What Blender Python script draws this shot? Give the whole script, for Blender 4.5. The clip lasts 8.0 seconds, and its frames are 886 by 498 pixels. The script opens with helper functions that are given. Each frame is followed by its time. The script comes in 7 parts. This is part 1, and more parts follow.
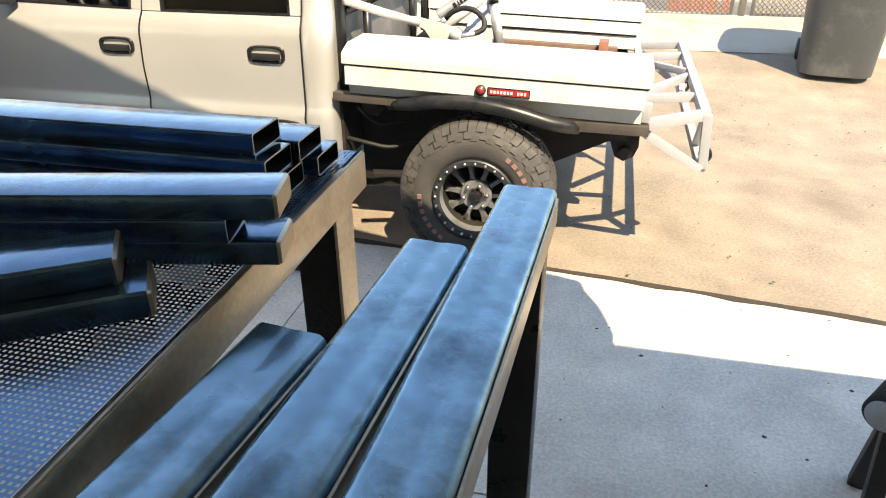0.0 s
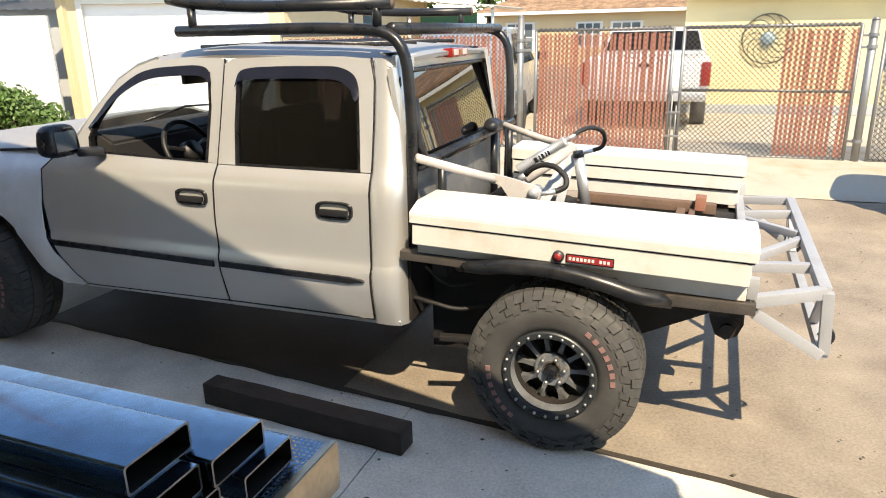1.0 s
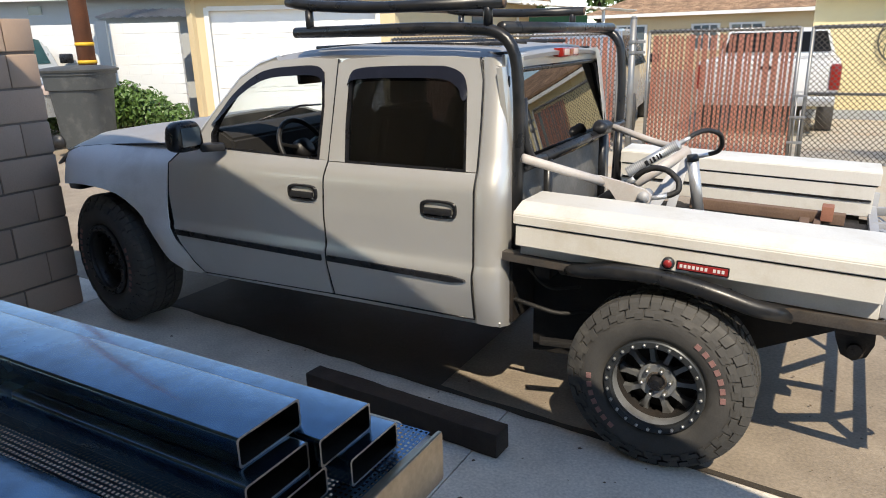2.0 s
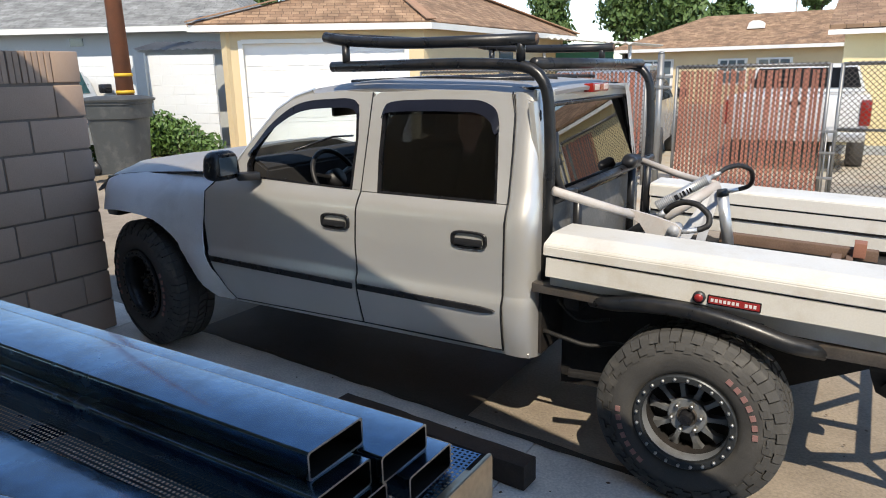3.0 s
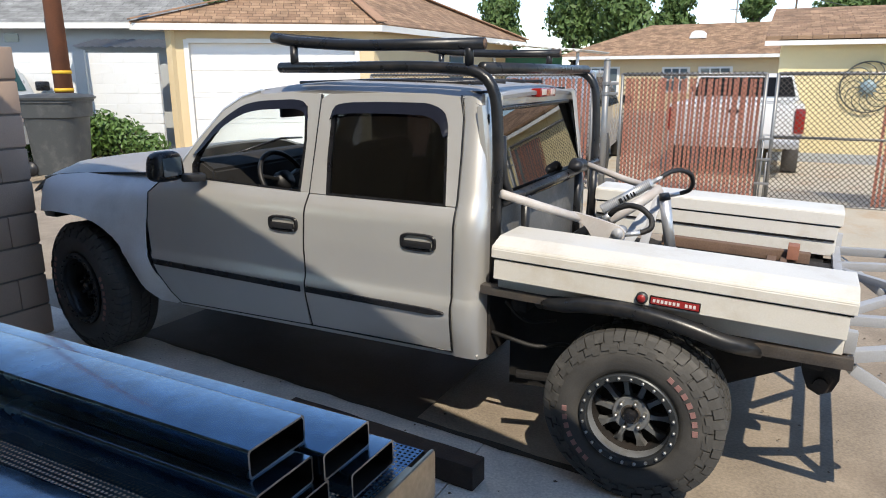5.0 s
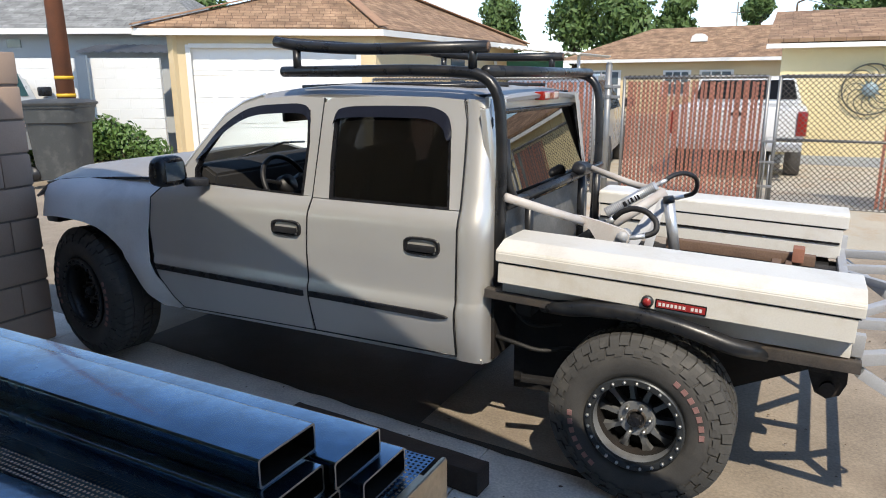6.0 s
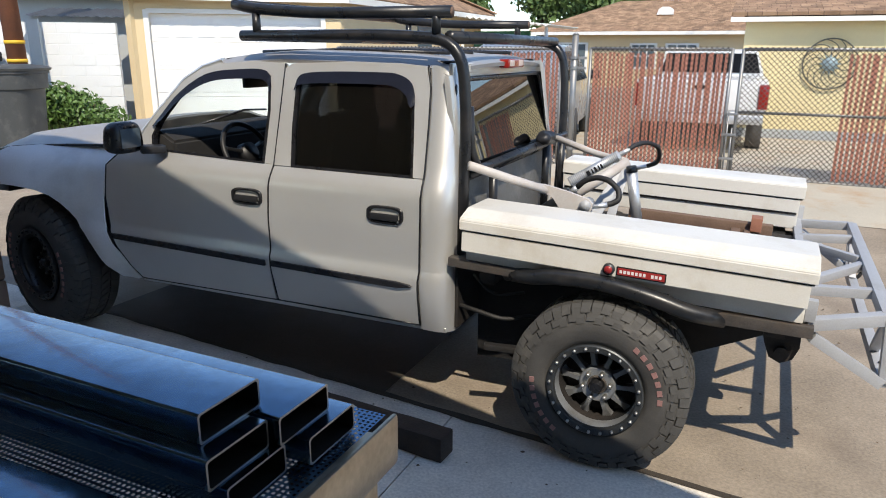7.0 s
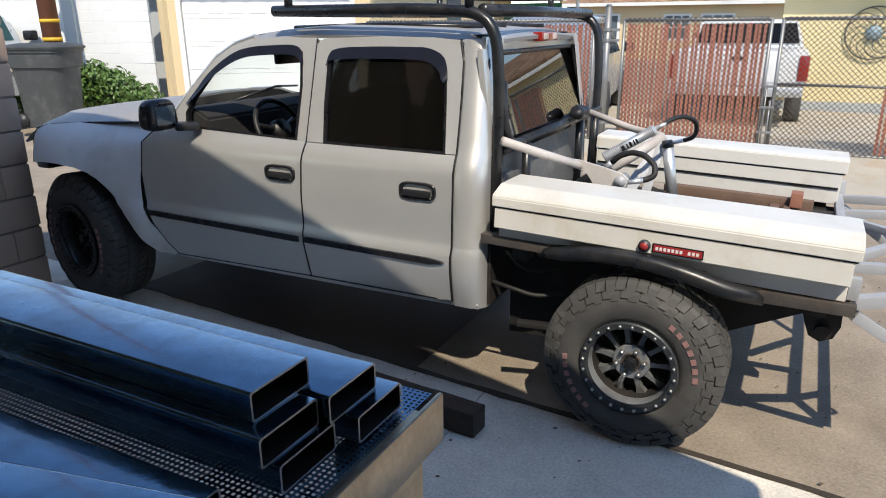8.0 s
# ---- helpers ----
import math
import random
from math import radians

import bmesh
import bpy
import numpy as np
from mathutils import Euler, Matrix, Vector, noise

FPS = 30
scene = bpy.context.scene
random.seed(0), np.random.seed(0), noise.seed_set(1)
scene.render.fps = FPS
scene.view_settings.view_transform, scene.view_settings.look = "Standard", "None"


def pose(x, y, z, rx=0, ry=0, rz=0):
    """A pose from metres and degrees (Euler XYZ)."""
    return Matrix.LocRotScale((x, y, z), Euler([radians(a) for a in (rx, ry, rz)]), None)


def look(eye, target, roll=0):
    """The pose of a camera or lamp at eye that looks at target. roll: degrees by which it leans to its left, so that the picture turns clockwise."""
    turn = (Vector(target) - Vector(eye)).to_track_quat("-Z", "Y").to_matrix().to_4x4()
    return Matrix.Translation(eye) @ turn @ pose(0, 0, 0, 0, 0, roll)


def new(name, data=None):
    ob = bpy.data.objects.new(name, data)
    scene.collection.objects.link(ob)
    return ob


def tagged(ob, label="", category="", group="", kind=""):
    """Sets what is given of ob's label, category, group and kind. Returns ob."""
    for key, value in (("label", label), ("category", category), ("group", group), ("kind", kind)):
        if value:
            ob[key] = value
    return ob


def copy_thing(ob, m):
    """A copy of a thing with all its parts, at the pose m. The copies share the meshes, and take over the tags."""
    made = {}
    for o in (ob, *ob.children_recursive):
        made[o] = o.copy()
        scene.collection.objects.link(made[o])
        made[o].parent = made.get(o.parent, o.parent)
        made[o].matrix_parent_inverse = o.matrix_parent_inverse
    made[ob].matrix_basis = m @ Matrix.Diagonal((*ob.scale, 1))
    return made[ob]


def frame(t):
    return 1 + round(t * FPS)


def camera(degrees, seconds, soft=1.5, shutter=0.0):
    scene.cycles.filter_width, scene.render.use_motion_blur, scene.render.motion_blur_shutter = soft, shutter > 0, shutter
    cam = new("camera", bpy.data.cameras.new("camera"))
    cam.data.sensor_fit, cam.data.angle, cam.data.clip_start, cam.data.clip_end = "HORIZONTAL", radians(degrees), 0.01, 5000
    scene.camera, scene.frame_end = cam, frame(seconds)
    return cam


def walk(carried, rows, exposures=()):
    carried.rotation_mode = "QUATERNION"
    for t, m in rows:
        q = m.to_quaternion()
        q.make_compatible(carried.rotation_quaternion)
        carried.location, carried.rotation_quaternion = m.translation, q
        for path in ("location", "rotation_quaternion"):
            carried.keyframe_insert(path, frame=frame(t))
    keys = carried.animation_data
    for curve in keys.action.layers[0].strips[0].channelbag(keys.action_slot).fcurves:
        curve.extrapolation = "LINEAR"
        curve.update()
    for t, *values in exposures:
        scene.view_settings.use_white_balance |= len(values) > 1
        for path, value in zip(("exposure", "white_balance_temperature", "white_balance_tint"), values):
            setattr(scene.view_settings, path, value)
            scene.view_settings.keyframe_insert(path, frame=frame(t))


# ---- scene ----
cam = camera(65.5, 8.0, 1.0)
PATH = [
    (0, (0.556, -3.263, 1.837), (0.148, -1.544, 0.9), -0.4),
    (0.1, (0.547, -3.228, 1.844), (0.098, -1.522, 0.901), -0.1),
    (0.2, (0.541, -3.19, 1.849), (0.077, -1.486, 0.911), 1.3),
    (0.3, (0.537, -3.142, 1.851), (0.054, -1.42, 0.958), 1.7),
    (0.5, (0.532, -3.029, 1.862), (-0.015, -1.27, 1.084), 1.5),
    (0.7, (0.533, -2.924, 1.88), (-0.062, -1.152, 1.168), 0.8),
    (0.8, (0.537, -2.892, 1.889), (-0.121, -1.131, 1.208), 0.3),
    (1, (0.554, -2.849, 1.896), (-0.145, -1.075, 1.295), -1.2),
    (1.2, (0.541, -2.812, 1.883), (-0.227, -1.059, 1.303), -1.2),
    (1.5, (0.547, -2.82, 1.879), (-0.338, -1.122, 1.301), -3.8),
    (1.7, (0.542, -2.827, 1.872), (-0.382, -1.155, 1.281), -2.9),
    (2.8, (0.519, -2.883, 1.882), (-0.492, -1.235, 1.371), -0.9),
    (3, (0.522, -2.892, 1.884), (-0.506, -1.25, 1.387), -1.2),
    (3.5, (0.521, -2.9, 1.883), (-0.48, -1.235, 1.409), -0.3),
    (4, (0.535, -2.907, 1.879), (-0.403, -1.213, 1.38), 0.3),
    (4.5, (0.542, -2.901, 1.882), (-0.364, -1.188, 1.385), -0.1),
    (6, (0.52, -2.891, 1.878), (-0.391, -1.176, 1.4), -0.4),
    (6.5, (0.537, -2.879, 1.87), (-0.323, -1.141, 1.38), -1.2),
    (7, (0.533, -2.874, 1.854), (-0.285, -1.135, 1.3), 0.3),
    (7.5, (0.525, -2.883, 1.858), (-0.31, -1.159, 1.281), 0.4),
    (8, (0.511, -2.874, 1.854), (-0.372, -1.19, 1.233), -0.4),
]
EXPOSURES = [(0.0, 1.9, 9300, 10), (0.4, 1.74, 9300, 10), (0.7, 1.58, 9000, 10), (1.0, 1.45, 8600, 10), (1.3, 1.22, 8200, 10), (1.7, 0.98, 7800, 10), (3.0, 0.82, 7350, 10), (8.0, 0.8, 7150, 10)]
walk(cam, [(t, look(eye, target, roll)) for t, eye, target, roll in PATH], EXPOSURES)

# ---- light ----
SUN_DIR = Vector((0.457, -0.71, 1.0)).normalized()
world = bpy.data.worlds.new("sky")
scene.world = world
world.use_nodes = True
wn = world.node_tree.nodes
wl = world.node_tree.links
sky = wn.new("ShaderNodeTexSky")
sky.sky_type = 'NISHITA'
sky.sun_disc = False
sky.sun_elevation = math.asin(SUN_DIR.z)
sky.sun_rotation = math.atan2(SUN_DIR.x, SUN_DIR.y)
sky.air_density = 1.0
sky.ozone_density = 3.5
sky.dust_density = 0.0
sky.altitude = 1200
wn["Background"].inputs[1].default_value = 0.15
wl.new(sky.outputs[0], wn["Background"].inputs[0])
sun_data = bpy.data.lights.new("sun", 'SUN')
sun_data.energy = 2.75
sun_data.angle = radians(0.53)
sun_data.color = (1.0, 0.95, 0.86)
sun = new("sun", sun_data)
sun.matrix_world = look(SUN_DIR * 40, (0, 0, 0))


# ---- materials ----
def mat(name, color, rough=0.6, metal=0.0, var=0.12, scale=6.0, fine=60.0, bump=0.15, bump_scale=None, coat=0.0,
        stain=None, stain_scale=1.2, stain_amount=0.5, island=0.0, objrand=0.0, spec=0.5, rough_var=0.1, dist=0.01):
    m = bpy.data.materials.new(name)
    m.use_nodes = True
    n, l = m.node_tree.nodes, m.node_tree.links
    b = n["Principled BSDF"]
    b.inputs["Metallic"].default_value = metal
    b.inputs["Coat Weight"].default_value = coat
    b.inputs["Coat Roughness"].default_value = 0.08
    b.inputs["Specular IOR Level"].default_value = spec
    tc = n.new("ShaderNodeTexCoord")
    n1 = n.new("ShaderNodeTexNoise")
    n1.inputs["Scale"].default_value = scale
    n1.inputs["Detail"].default_value = 5
    n2 = n.new("ShaderNodeTexNoise")
    n2.inputs["Scale"].default_value = fine
    n2.inputs["Detail"].default_value = 4
    l.new(tc.outputs["Object"], n1.inputs["Vector"])
    l.new(tc.outputs["Object"], n2.inputs["Vector"])
    add = n.new("ShaderNodeMath")
    add.operation = 'ADD'
    l.new(n1.outputs[0], add.inputs[0])
    l.new(n2.outputs[0], add.inputs[1])
    val = add.outputs[0]
    if objrand:
        oi = n.new("ShaderNodeObjectInfo")
        mu = n.new("ShaderNodeMath")
        mu.operation = 'MULTIPLY_ADD'
        mu.inputs[1].default_value = objrand
        l.new(oi.outputs["Random"], mu.inputs[0])
        l.new(val, mu.inputs[2])
        val = mu.outputs[0]
    if island:
        ge = n.new("ShaderNodeNewGeometry")
        mu = n.new("ShaderNodeMath")
        mu.operation = 'MULTIPLY_ADD'
        mu.inputs[1].default_value = island
        l.new(ge.outputs["Random Per Island"], mu.inputs[0])
        l.new(val, mu.inputs[2])
        val = mu.outputs[0]
    mr = n.new("ShaderNodeMapRange")
    mr.inputs[1].default_value = 0.6
    mr.inputs[2].default_value = 1.4 + objrand + island
    mr.inputs[3].default_value = 1 - var
    mr.inputs[4].default_value = 1 + var
    l.new(val, mr.inputs[0])
    mix = n.new("ShaderNodeMix")
    mix.data_type = 'RGBA'
    mix.blend_type = 'MULTIPLY'
    mix.inputs[0].default_value = 1.0
    mix.inputs[6].default_value = (*color, 1)
    l.new(mr.outputs[0], mix.inputs[7])
    col = mix.outputs[2]
    if stain:
        n3 = n.new("ShaderNodeTexNoise")
        n3.inputs["Scale"].default_value = stain_scale
        n3.inputs["Detail"].default_value = 6
        n3.inputs["Roughness"].default_value = 0.65
        l.new(tc.outputs["Object"], n3.inputs["Vector"])
        r = n.new("ShaderNodeMapRange")
        r.inputs[1].default_value = 0.5
        r.inputs[2].default_value = 0.72
        r.inputs[3].default_value = 0
        r.inputs[4].default_value = stain_amount
        l.new(n3.outputs[0], r.inputs[0])
        mx = n.new("ShaderNodeMix")
        mx.data_type = 'RGBA'
        l.new(r.outputs[0], mx.inputs[0])
        l.new(col, mx.inputs[6])
        mx.inputs[7].default_value = (*stain, 1)
        col = mx.outputs[2]
    l.new(col, b.inputs["Base Color"])
    rr = n.new("ShaderNodeMapRange")
    rr.inputs[1].default_value = 0.3
    rr.inputs[2].default_value = 0.7
    rr.inputs[3].default_value = max(0.02, rough - rough_var)
    rr.inputs[4].default_value = min(1, rough + rough_var)
    l.new(n1.outputs[0], rr.inputs[0])
    l.new(rr.outputs[0], b.inputs["Roughness"])
    if bump:
        nb = n2
        if bump_scale:
            nb = n.new("ShaderNodeTexNoise")
            nb.inputs["Scale"].default_value = bump_scale
            nb.inputs["Detail"].default_value = 5
            l.new(tc.outputs["Object"], nb.inputs["Vector"])
        bp = n.new("ShaderNodeBump")
        bp.inputs["Strength"].default_value = bump
        bp.inputs["Distance"].default_value = dist
        l.new(nb.outputs[0], bp.inputs["Height"])
        l.new(bp.outputs[0], b.inputs["Normal"])
    return m


def glass_mat(name, tint, gloss, rough=0.02):
    """Thin pane: tinted see-through mixed with a mirror coat."""
    m = bpy.data.materials.new(name)
    m.use_nodes = True
    n, l = m.node_tree.nodes, m.node_tree.links
    n.remove(n["Principled BSDF"])
    out = n["Material Output"]
    tr = n.new("ShaderNodeBsdfTransparent")
    tr.inputs[0].default_value = (*tint, 1)
    gl = n.new("ShaderNodeBsdfGlossy")
    gl.inputs["Roughness"].default_value = rough
    lw = n.new("ShaderNodeLayerWeight")
    lw.inputs[0].default_value = 0.5
    pw = n.new("ShaderNodeMath")
    pw.operation = 'POWER'
    pw.inputs[1].default_value = 4.0
    l.new(lw.outputs["Facing"], pw.inputs[0])
    mu = n.new("ShaderNodeMath")
    mu.operation = 'MULTIPLY_ADD'
    mu.inputs[1].default_value = 0.7
    mu.inputs[2].default_value = gloss
    l.new(pw.outputs[0], mu.inputs[0])
    mx = n.new("ShaderNodeMixShader")
    l.new(mu.outputs[0], mx.inputs[0])
    l.new(tr.outputs[0], mx.inputs[1])
    l.new(gl.outputs[0], mx.inputs[2])
    l.new(mx.outputs[0], out.inputs[0])
    return m


def shingle_mat(name, c1, c2, c3):
    m = bpy.data.materials.new(name)
    m.use_nodes = True
    n, l = m.node_tree.nodes, m.node_tree.links
    b = n["Principled BSDF"]
    b.inputs["Roughness"].default_value = 0.9
    uv = n.new("ShaderNodeUVMap")
    br = n.new("ShaderNodeTexBrick")
    br.inputs["Color1"].default_value = (*c1, 1)
    br.inputs["Color2"].default_value = (*c2, 1)
    br.inputs["Mortar"].default_value = (*c3, 1)
    br.inputs["Scale"].default_value = 1.0
    br.inputs["Mortar Size"].default_value = 0.007
    br.inputs["Mortar Smooth"].default_value = 0.6
    br.offset = 0.37
    br.squash = 0.7
    br.squash_frequency = 3
    br.inputs["Brick Width"].default_value = 0.24
    br.inputs["Row Height"].default_value = 0.135
    l.new(uv.outputs[0], br.inputs["Vector"])
    no = n.new("ShaderNodeTexNoise")
    no.inputs["Scale"].default_value = 2.3
    no.inputs["Detail"].default_value = 6
    l.new(uv.outputs[0], no.inputs["Vector"])
    mr = n.new("ShaderNodeMapRange")
    mr.inputs[1].default_value, mr.inputs[2].default_value = 0.3, 0.7
    mr.inputs[3].default_value, mr.inputs[4].default_value = 0.68, 1.3
    l.new(no.outputs[0], mr.inputs[0])
    mx = n.new("ShaderNodeMix")
    mx.data_type = 'RGBA'
    mx.blend_type = 'MULTIPLY'
    mx.inputs[0].default_value = 1
    l.new(br.outputs[0], mx.inputs[6])
    l.new(mr.outputs[0], mx.inputs[7])
    l.new(mx.outputs[2], b.inputs["Base Color"])
    bp = n.new("ShaderNodeBump")
    bp.inputs["Strength"].default_value = 0.8
    bp.inputs["Distance"].default_value = 0.03
    bp.invert = True
    l.new(br.outputs["Fac"], bp.inputs["Height"])
    l.new(bp.outputs[0], b.inputs["Normal"])
    return m


M_ASPHALT = mat("alley_asphalt", (0.30, 0.248, 0.192), 0.9, var=0.36, scale=2.6, fine=65, bump=0.8, bump_scale=140, stain=(0.17, 0.13, 0.10), stain_scale=1.1, stain_amount=0.6, dist=0.004)
M_CONC = mat("driveway_concrete", (0.70, 0.65, 0.57), 0.85, var=0.32, scale=3.0, fine=75, bump=0.7, bump_scale=110, stain=(0.44, 0.40, 0.35), stain_scale=1.7, stain_amount=0.35, dist=0.003)
M_CONC2 = mat("apron_concrete", (0.46, 0.42, 0.345), 0.88, var=0.14, scale=1.5, fine=70, bump=0.3, bump_scale=150, stain=(0.40, 0.24, 0.12), stain_scale=2.2, stain_amount=0.6, dist=0.004)
M_DIRT = mat("joint_dirt", (0.05, 0.04, 0.03), 0.95, var=0.4, scale=12, fine=150, bump=0.6)
M_PAINT = mat("pewter_paint", (0.70, 0.69, 0.668), 0.36, metal=0.58, var=0.05, scale=1.5, fine=900, bump=0.02, coat=0.22, stain=(0.50, 0.46, 0.40), stain_scale=2.0, stain_amount=0.15, rough_var=0.06)
M_HOOD = mat("grey_hood_and_roof", (0.38, 0.37, 0.365), 0.42, metal=0.3, var=0.08, scale=3, fine=200, bump=0.03, stain=(0.36, 0.35, 0.34), stain_scale=3, stain_amount=0.4)
M_UNDERBODY = mat("shaded_oily_dirt", (0.045, 0.038, 0.031), 0.8, var=0.4, scale=5, fine=90, bump=0.5, bump_scale=120, dist=0.004, stain=(0.06, 0.05, 0.04), stain_scale=4, stain_amount=0.5)
M_FENDER = mat("white_fibreglass", (0.88, 0.88, 0.875), 0.45, var=0.07, scale=3, fine=120, bump=0.06, stain=(0.42, 0.41, 0.39), stain_scale=2.5, stain_amount=0.35)
M_BLACKPLASTIC = mat("black_plastic", (0.018, 0.018, 0.02), 0.45, var=0.2, scale=20, fine=200, bump=0.1)
M_TRIM = mat("black_trim", (0.012, 0.012, 0.014), 0.3, var=0.2, scale=20, fine=200, bump=0.02)
M_INTERIOR = mat("dark_interior", (0.022, 0.021, 0.021), 0.8, var=0.2, scale=10, fine=120, bump=0.2)
M_RUBBER = mat("tyre_rubber", (0.062, 0.060, 0.058), 0.62, var=0.2, scale=9, fine=150, bump=0.12, stain=(0.115, 0.108, 0.10), stain_scale=5, stain_amount=0.4)
M_TREAD = mat("tread_rubber", (0.066, 0.064, 0.061), 0.75, var=0.15, scale=12, fine=130, bump=0.15, stain=(0.15, 0.14, 0.125), stain_scale=7, stain_amount=0.5, island=0.5)
M_ALLOY = mat("machined_alloy", (0.33, 0.345, 0.36), 0.42, metal=0.6, var=0.12, scale=14, fine=200, bump=0.05, stain=(0.11, 0.09, 0.07), stain_scale=8, stain_amount=0.5)
M_RING = mat("bead_ring", (0.06, 0.065, 0.068), 0.42, metal=0.6, var=0.2, scale=14, fine=160, bump=0.05)
M_BOLT = mat("bolt_steel", (0.55, 0.54, 0.52), 0.35, metal=0.9, var=0.1, scale=40, fine=300, bump=0.0)
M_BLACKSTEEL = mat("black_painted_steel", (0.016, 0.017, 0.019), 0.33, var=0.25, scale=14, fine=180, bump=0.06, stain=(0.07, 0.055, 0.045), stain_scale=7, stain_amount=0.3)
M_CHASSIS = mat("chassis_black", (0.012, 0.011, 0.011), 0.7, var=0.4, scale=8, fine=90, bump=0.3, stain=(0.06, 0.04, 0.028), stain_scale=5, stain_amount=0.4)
M_RAIL = mat("weathered_steel_rail", (0.10, 0.088, 0.08), 0.5, metal=0.4, var=0.25, scale=9, fine=140, bump=0.15, stain=(0.20, 0.13, 0.08), stain_scale=6, stain_amount=0.4)
M_GREYSTEEL = mat("grey_primer_steel", (0.40, 0.41, 0.43), 0.5, metal=0.15, var=0.10, scale=8, fine=160, bump=0.08, stain=(0.25, 0.23, 0.21), stain_scale=7, stain_amount=0.3)
M_WHITEBOX = mat("white_powder_coat", (0.69, 0.67, 0.62), 0.42, var=0.07, scale=2.5, fine=140, bump=0.04, stain=(0.50, 0.43, 0.33), stain_scale=3.4, stain_amount=0.55, coat=0.1)
M_WHITEARM = mat("dusty_white_arm", (0.52, 0.49, 0.465), 0.5, var=0.1, scale=8, fine=160, bump=0.05, stain=(0.40, 0.27, 0.20), stain_scale=6, stain_amount=0.4)
M_RUSTWOOD = mat("weathered_bed_timber", (0.16, 0.10, 0.07), 0.8, var=0.3, scale=7, fine=120, bump=0.3)
M_RED = mat("red_badge", (0.33, 0.03, 0.03), 0.35, var=0.1, scale=30, fine=200, bump=0.0)
M_TAIL = mat("red_lamp_lens", (0.30, 0.02, 0.015), 0.12, var=0.15, scale=40, fine=200, bump=0.05, coat=0.8)
M_LENSW = mat("clear_lamp_lens", (0.62, 0.50, 0.46), 0.15, var=0.12, scale=40, fine=200, bump=0.05, coat=0.8)
M_LETTER = mat("faded_pink_paint", (0.30, 0.165, 0.155), 0.6, var=0.2, scale=40, fine=300, bump=0.0)
M_WHITEMARK = mat("white_mark", (0.75, 0.72, 0.70), 0.5, var=0.1, scale=40, fine=300, bump=0.0)
M_CHROME = mat("zinc_chrome", (0.68, 0.69, 0.70), 0.42, metal=0.75, var=0.08, scale=20, fine=200, bump=0.0)
M_HOSE = mat("rubber_hose", (0.018, 0.017, 0.017), 0.55, var=0.2, scale=30, fine=300, bump=0.3)
M_MILL = mat("mill_scale_steel", (0.095, 0.21, 0.33), 0.21, metal=0.92, var=0.32, scale=7, fine=48, bump=0.07, stain=(0.035, 0.07, 0.115), stain_scale=9, stain_amount=0.9, rough_var=0.11, coat=0.6)
M_STAND = mat("worn_stand_steel", (0.23, 0.40, 0.50), 0.27, metal=0.9, var=0.3, scale=7, fine=48, bump=0.07, stain=(0.05, 0.09, 0.12), stain_scale=9, stain_amount=0.75, rough_var=0.12, coat=0.3)
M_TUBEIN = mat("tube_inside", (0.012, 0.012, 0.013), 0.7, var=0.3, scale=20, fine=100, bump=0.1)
M_CUT = mat("saw_cut_edge", (0.36, 0.35, 0.34), 0.4, metal=0.9, var=0.15, scale=60, fine=300, bump=0.1)
M_PERF = mat("perforated_sheet", (0.12, 0.24, 0.38), 0.27, metal=0.85, var=0.15, scale=12, fine=120, bump=0.05)
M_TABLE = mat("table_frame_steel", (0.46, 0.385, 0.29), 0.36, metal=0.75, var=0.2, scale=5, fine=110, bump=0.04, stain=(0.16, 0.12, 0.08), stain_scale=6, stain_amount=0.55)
M_BEAM = mat("dark_creosoted_timber", (0.035, 0.024, 0.019), 0.75, var=0.35, scale=7, fine=130, bump=0.35, stain=(0.09, 0.06, 0.045), stain_scale=6, stain_amount=0.4)
M_PAPER = mat("scrap_paper", (0.62, 0.62, 0.60), 0.8, var=0.08, scale=8, fine=60, bump=0.2)
M_BLOCK = mat("tan_slump_block", (0.46, 0.325, 0.245), 0.92, var=0.16, scale=5, fine=90, bump=0.5, bump_scale=130, objrand=0.7, dist=0.004, stain=(0.36, 0.29, 0.24), stain_scale=4, stain_amount=0.3)
M_MORTAR = mat("mortar", (0.22, 0.175, 0.145), 0.95, var=0.15, scale=9, fine=120, bump=0.5)
M_STUCCO_Y = mat("yellow_stucco", (0.74, 0.62, 0.36), 0.9, var=0.07, scale=1.0, fine=70, bump=0.35, bump_scale=90, stain=(0.62, 0.52, 0.33), stain_scale=0.8, stain_amount=0.3)
M_STUCCO_T = mat("tan_stucco", (0.66, 0.52, 0.32), 0.9, var=0.08, scale=1.0, fine=70, bump=0.35, bump_scale=90, stain=(0.55, 0.43, 0.28), stain_scale=0.8, stain_amount=0.3)
M_WHITEWALL = mat("white_painted_block", (0.70, 0.70, 0.69), 0.85, var=0.06, scale=2, fine=80, bump=0.3, objrand=0.3, stain=(0.52, 0.51, 0.48), stain_scale=1.5, stain_amount=0.4)
M_WHITEDOOR = mat("white_door_paint", (0.78, 0.78, 0.77), 0.6, var=0.05, scale=2, fine=80, bump=0.1)
M_WHITETRIM = mat("white_trim_paint", (0.74, 0.73, 0.70), 0.7, var=0.07, scale=3, fine=80, bump=0.15)
M_GREYWALL = mat("grey_siding_paint", (0.42, 0.44, 0.45), 0.8, var=0.06, scale=2, fine=60, bump=0.15)
M_ROOF_B = shingle_mat("brown_shingles", (0.385, 0.245, 0.15), (0.25, 0.15, 0.092), (0.15, 0.09, 0.06))
M_ROOF_G = shingle_mat("grey_shingles", (0.30, 0.30, 0.29), (0.22, 0.22, 0.21), (0.09, 0.09, 0.09))
